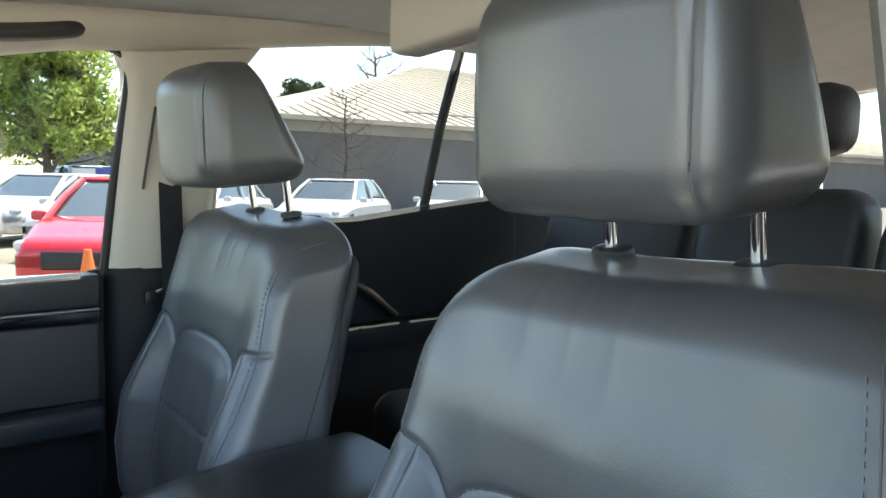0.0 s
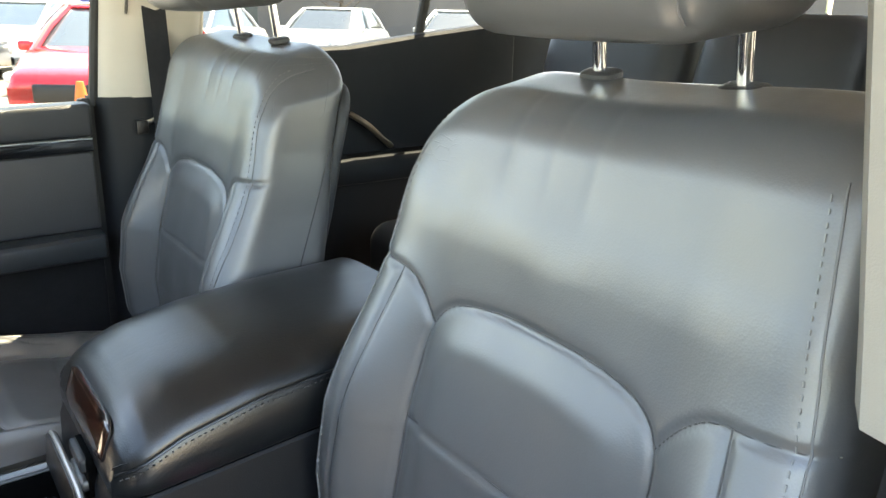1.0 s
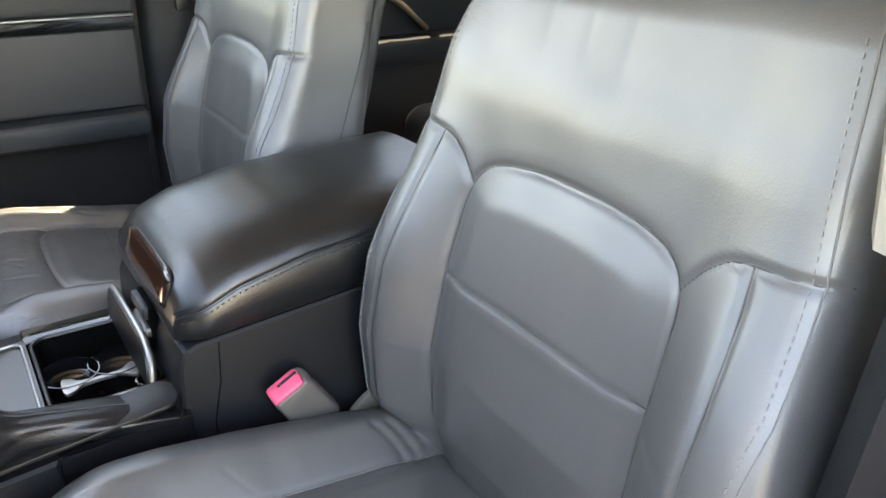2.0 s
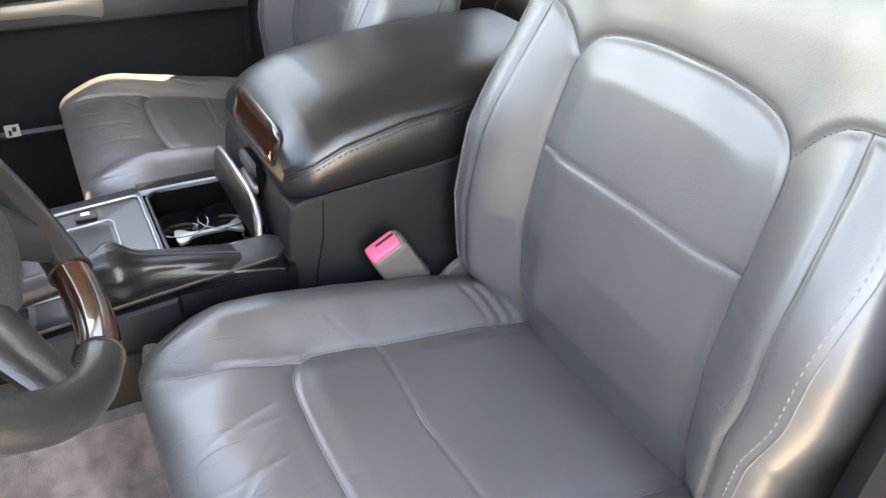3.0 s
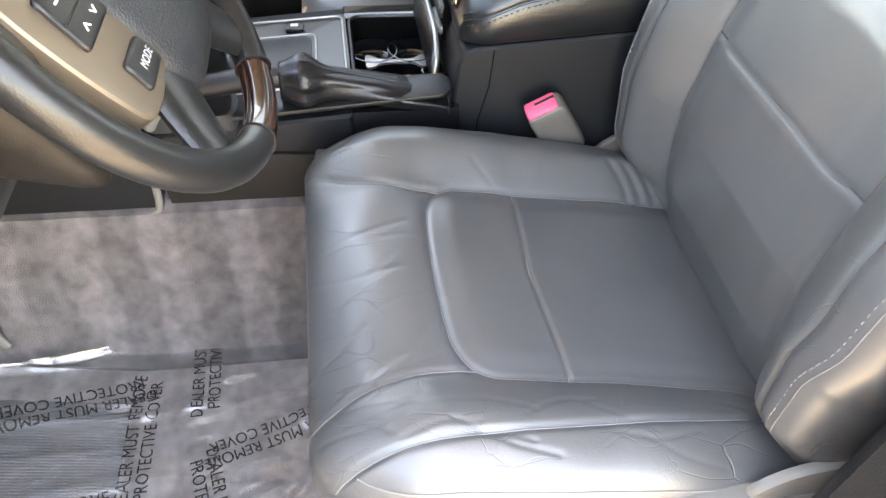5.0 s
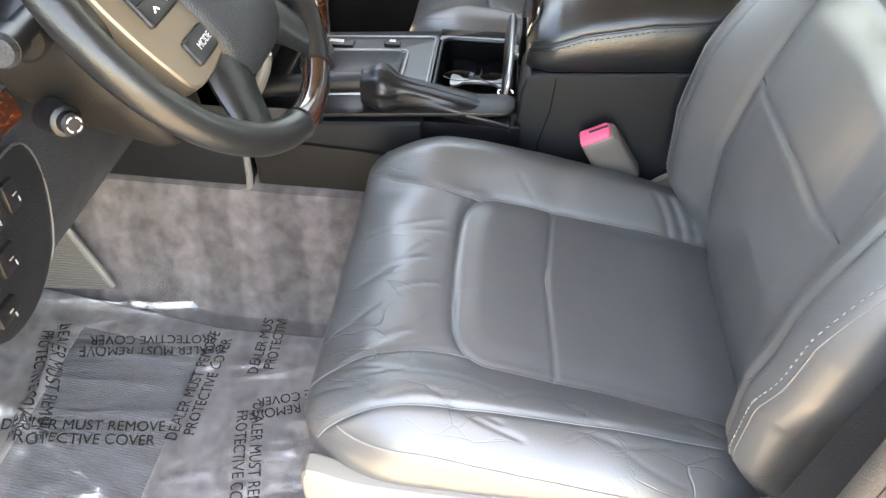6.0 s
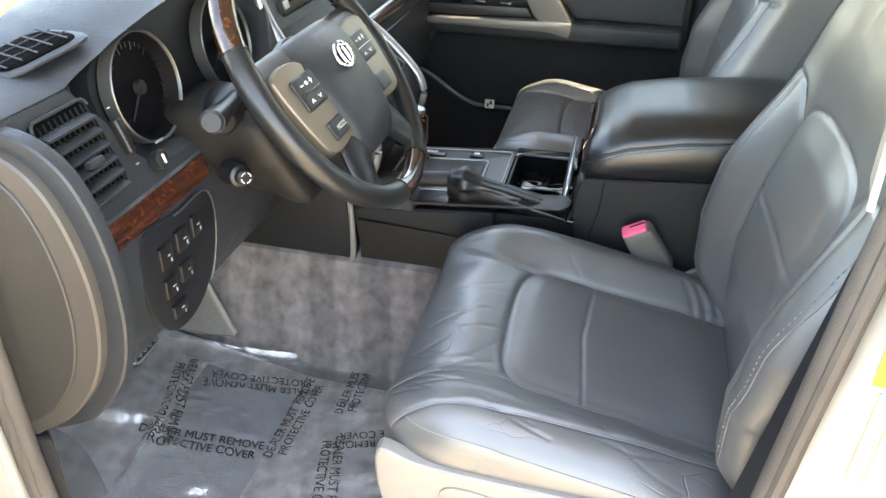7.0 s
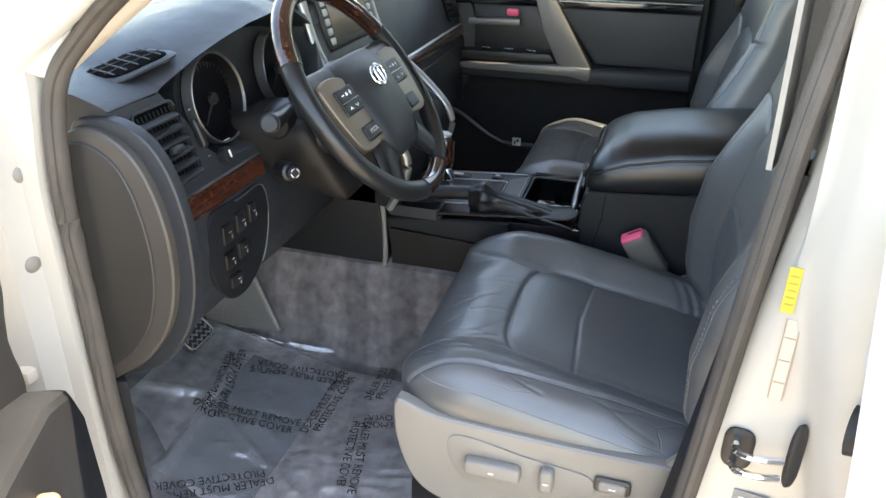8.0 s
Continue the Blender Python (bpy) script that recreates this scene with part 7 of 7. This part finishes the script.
parked_car("parked_car", RED_PAINT, pose(9.95, -2.60, 0, 0, 0, 62), "red saloon car parked in the lot")
white = parked_car("parked_car", WHITE_PAINT, pose(15.2, -12.2, 0, 0, 0, 42), "white saloon car parked in a row")
for x, y, rz in ((15.9, -8.9, 42), (16.8, -5.9, 44), (17.9, -2.8, 46), (18.6, 0.3, 46), (14.2, -15.6, 42), (13.4, 0.2, 62), (14.6, -3.4, 58)):
    copy_thing(white, pose(x, y, 0, 0, 0, rz))
parked_car("parked_car", DARK_PAINT, pose(24.5, -4.9, 0.0, 0, 0, 96), "black car parked under the pine tree", 1.65)
cone = thing("traffic_cone", "orange traffic cone on the asphalt", "traffic cone")
add("cone_body", moved(lathe([(0.0, 0.03), (0.15, 0.03), (0.035, 0.72), (0, 0.72)], 20), Matrix.Translation((7.5, -1.47, 0))), ORANGE, cone)
add("cone_base", rbox((7.5, -1.47, 0.015), (0.19, 0.19, 0.015), 0.01, (3, 3, 2)), ORANGE, cone)

# grey building with a tan metal hip roof
bd = thing("building", "low grey block building with a tan metal hip roof", "building")
BM = Matrix.Translation((25.8, -11.2, 0)) @ Matrix.Rotation(radians(-90), 4, "Z")
# local: x along the front to the right, y outward behind, z up
L, W, H = 64.0, 44.0, 3.75
part_geo = lambda g: moved(g, BM)
add("wall", part_geo(rbox((L / 2, W / 2, H / 2), (L / 2, W / 2, H / 2), 0.03, (4, 4, 4))), WALL, bd, "grey block wall")
add("fascia", part_geo(rbox((L / 2, W / 2, H - 0.30), (L / 2 + 0.10, W / 2 + 0.10, 0.28), 0.03, (4, 4, 4))), FASCIA, bd)
e, rise = 0.7, 6.2
hip = [(-e, -e, H), (L + e, -e, H), (L + e, W + e, H), (-e, W + e, H), (W / 2, W / 2, H + rise), (L - W / 2, W / 2, H + rise)]
hip += [(x, y, z - 0.18) for x, y, z in hip[:4]]
add("roof", part_geo((hip, [(0, 1, 5, 4), (1, 2, 5), (2, 3, 4, 5), (3, 0, 4), (6, 9, 8, 7), (0, 6, 7, 1), (1, 7, 8, 2), (2, 8, 9, 3), (3, 9, 6, 0)])), ROOF_METAL, bd, "tan standing seam metal roof", smooth=False)
seams = []
for k in range(1, 98):
    x = k * 0.65
    top = min(1.0, x / (W / 2), (L - x) / (W / 2))
    if top > 0:
        seams.append(tube([(x, -e, H + 0.03), (x, -e + (W / 2 + e) * top, H + 0.03 + rise * top)], 0.035, 4))
add("roof_seams", part_geo(join(*seams)), ROOF_METAL, bd)
add("snow_guard", part_geo(tube([(7, 1.2, H + 0.62), (44, 1.2, H + 0.62)], 0.05, 5)), FASCIA, bd)


def foliage(centres, n, size, seed):
    """Many small leaf clumps round the centres."""
    rnd = random.Random(seed)
    vs, fs = [], []
    for (cx, cy, cz, r) in centres:
        for _ in range(n):
            d = Vector((rnd.gauss(0, 1), rnd.gauss(0, 1), rnd.gauss(0, 0.7)))
            d = d.normalized() * r * (0.35 + 0.65 * rnd.random() ** 0.5)
            p = Vector((cx, cy, cz)) + d
            a = Vector((rnd.gauss(0, 1), rnd.gauss(0, 1), rnd.gauss(0, 1) + 0.4)).normalized()
            b = a.orthogonal().normalized()
            s = size * (0.6 + 0.8 * rnd.random())
            i = len(vs)
            vs += [tuple(p - b * s * 0.25), tuple(p + a * s), tuple(p + b * s * 0.25), tuple(p + a.cross(b) * s * 0.7)]
            fs += [(i, i + 2, i + 1), (i, i + 3, i + 2)]
    return vs, fs


def limbs(base, height, spread, n, seed, r0, levels=2, start=0.25):
    """A trunk with limbs; returns the tubes and the tips."""
    rnd = random.Random(seed)
    base = Vector(base)
    trunk = [base + Vector((0.15 * math.sin(k * 1.1 + seed), 0.12 * math.cos(k * 1.3 + seed), height * k / 8)) for k in range(9)]
    geos = [tube(trunk, [r0 * (1 - 0.09 * k) for k in range(9)], 8)]
    tips = []
    for i in range(n):
        t = start + (0.98 - start) * i / max(1, n - 1)
        p = trunk[0].lerp(trunk[-1], t)
        a = i * 2.4 + rnd.random()
        ln = spread * (1.05 - 0.65 * t) * (0.7 + 0.5 * rnd.random())
        q = p + Vector((math.cos(a) * ln, math.sin(a) * ln, ln * (0.25 + 0.4 * rnd.random())))
        mid = p.lerp(q, 0.5) + Vector((0, 0, -0.05 * ln))
        geos.append(tube([p, mid, q], [r0 * 0.30, r0 * 0.2, r0 * 0.08], 5))
        tips.append((q, ln))
        if levels > 1:
            for k in range(3):
                u = p.lerp(q, 0.4 + 0.2 * k)
                v = u + Vector((rnd.gauss(0, 1), rnd.gauss(0, 1), 0.5 + rnd.random() * 0.6)).normalized() * ln * 0.45
                geos.append(tube([u, v], [r0 * 0.13, r0 * 0.04], 4))
                tips.append((v, ln * 0.5))
                if levels > 2:
                    for _ in range(3):
                        w = v + Vector((rnd.gauss(0, 1), rnd.gauss(0, 1), 0.6 + rnd.random())).normalized() * ln * 0.28
                        geos.append(tube([u.lerp(v, 0.7), w], [r0 * 0.06, r0 * 0.025], 3))
    return join(*geos), tips


def tree(name, base, height, spread, n, seed, r0, leaf, label, size=0.16, clumps=60, levels=2, start=0.25, trim=0.42):
    t = thing(name, label, "tree", "trees")
    g, tips = limbs(base, height, spread, n, seed, r0, levels, start)
    add("trunk", g, BARK, t, "grey-brown bark")
    if leaf:
        add("crown", foliage([(q.x, q.y, q.z, max(0.35, ln * trim)) for q, ln in tips], clumps, size, seed), leaf, t, "clumped green needles", smooth=False)
    return t


tree("pine_tree", (22.5, -3.55, 0), 5.6, 2.1, 34, 3, 0.17, PINE, "sunlit yellow-green pine tree behind the parked cars", 0.17, 85, 2, 0.26)
tree("dark_tree", (45, -22.0, 0), 7.0, 2.4, 26, 5, 0.2, PINE_DARK, "dark green tree behind the building", 0.25, 60, 2, 0.4)
tree("bare_tree", (44, -27.0, 0), 9.6, 4.2, 26, 8, 0.22, None, "leafless grey tree behind the building", levels=3)
tree("bare_tree", (23.6, -13.4, 0), 4.4, 2.1, 22, 11, 0.08, None, "small leafless tree by the wall", levels=3)
tree("bare_tree", (-3.5, -30, 0), 11.0, 5.0, 26, 13, 0.25, None, "leafless tree behind the lot", levels=3)
tree("dark_tree", (48, -36, 0), 8.2, 2.0, 18, 15, 0.2, PINE_DARK, "dark green tree behind the roof", 0.25, 50, 2, 0.5)
for k in range(7):
    tree("tree", (46 + 3 * (k % 3), -8 + 6.5 * k, 0), 5.5 + (k % 3), 3.0, 18, 20 + k, 0.2, PINE_DARK, "distant green tree along the fence", 0.35, 40, 2, 0.25)
for k in range(6):
    tree("tree", (-14 + 8.5 * k, 46 + 3 * (k % 2), 0), 6 + (k % 3), 3.2, 14, 40 + k, 0.2, PINE_DARK, "distant green tree beyond the lot", 0.4, 36, 2, 0.25)
fence = thing("chain_link_fence", "pale metal fence along the grass verge", "fence")
for k in range(16):
    add("post", tube([(29.5, -12 + 2.4 * k, 0), (29.5, -12 + 2.4 * k, 1.7)], 0.03, 6), STEEL, fence)
for z in (0.4, 1.05, 1.68):
    add("rail", tube([(29.5, -12, z), (29.5, 24.0, z)], 0.02, 5), STEEL, fence)
sign = thing("blue_sign", "small blue sign on a post by the drive", "sign")
add("board", rbox((23.5, -5.35, 1.45), (0.04, 0.45, 0.16), 0.02, (2, 3, 3)), BLUE, sign)
add("post", tube([(23.5, -5.35, 0), (23.5, -5.35, 1.4)], 0.03, 6), STEEL, sign)
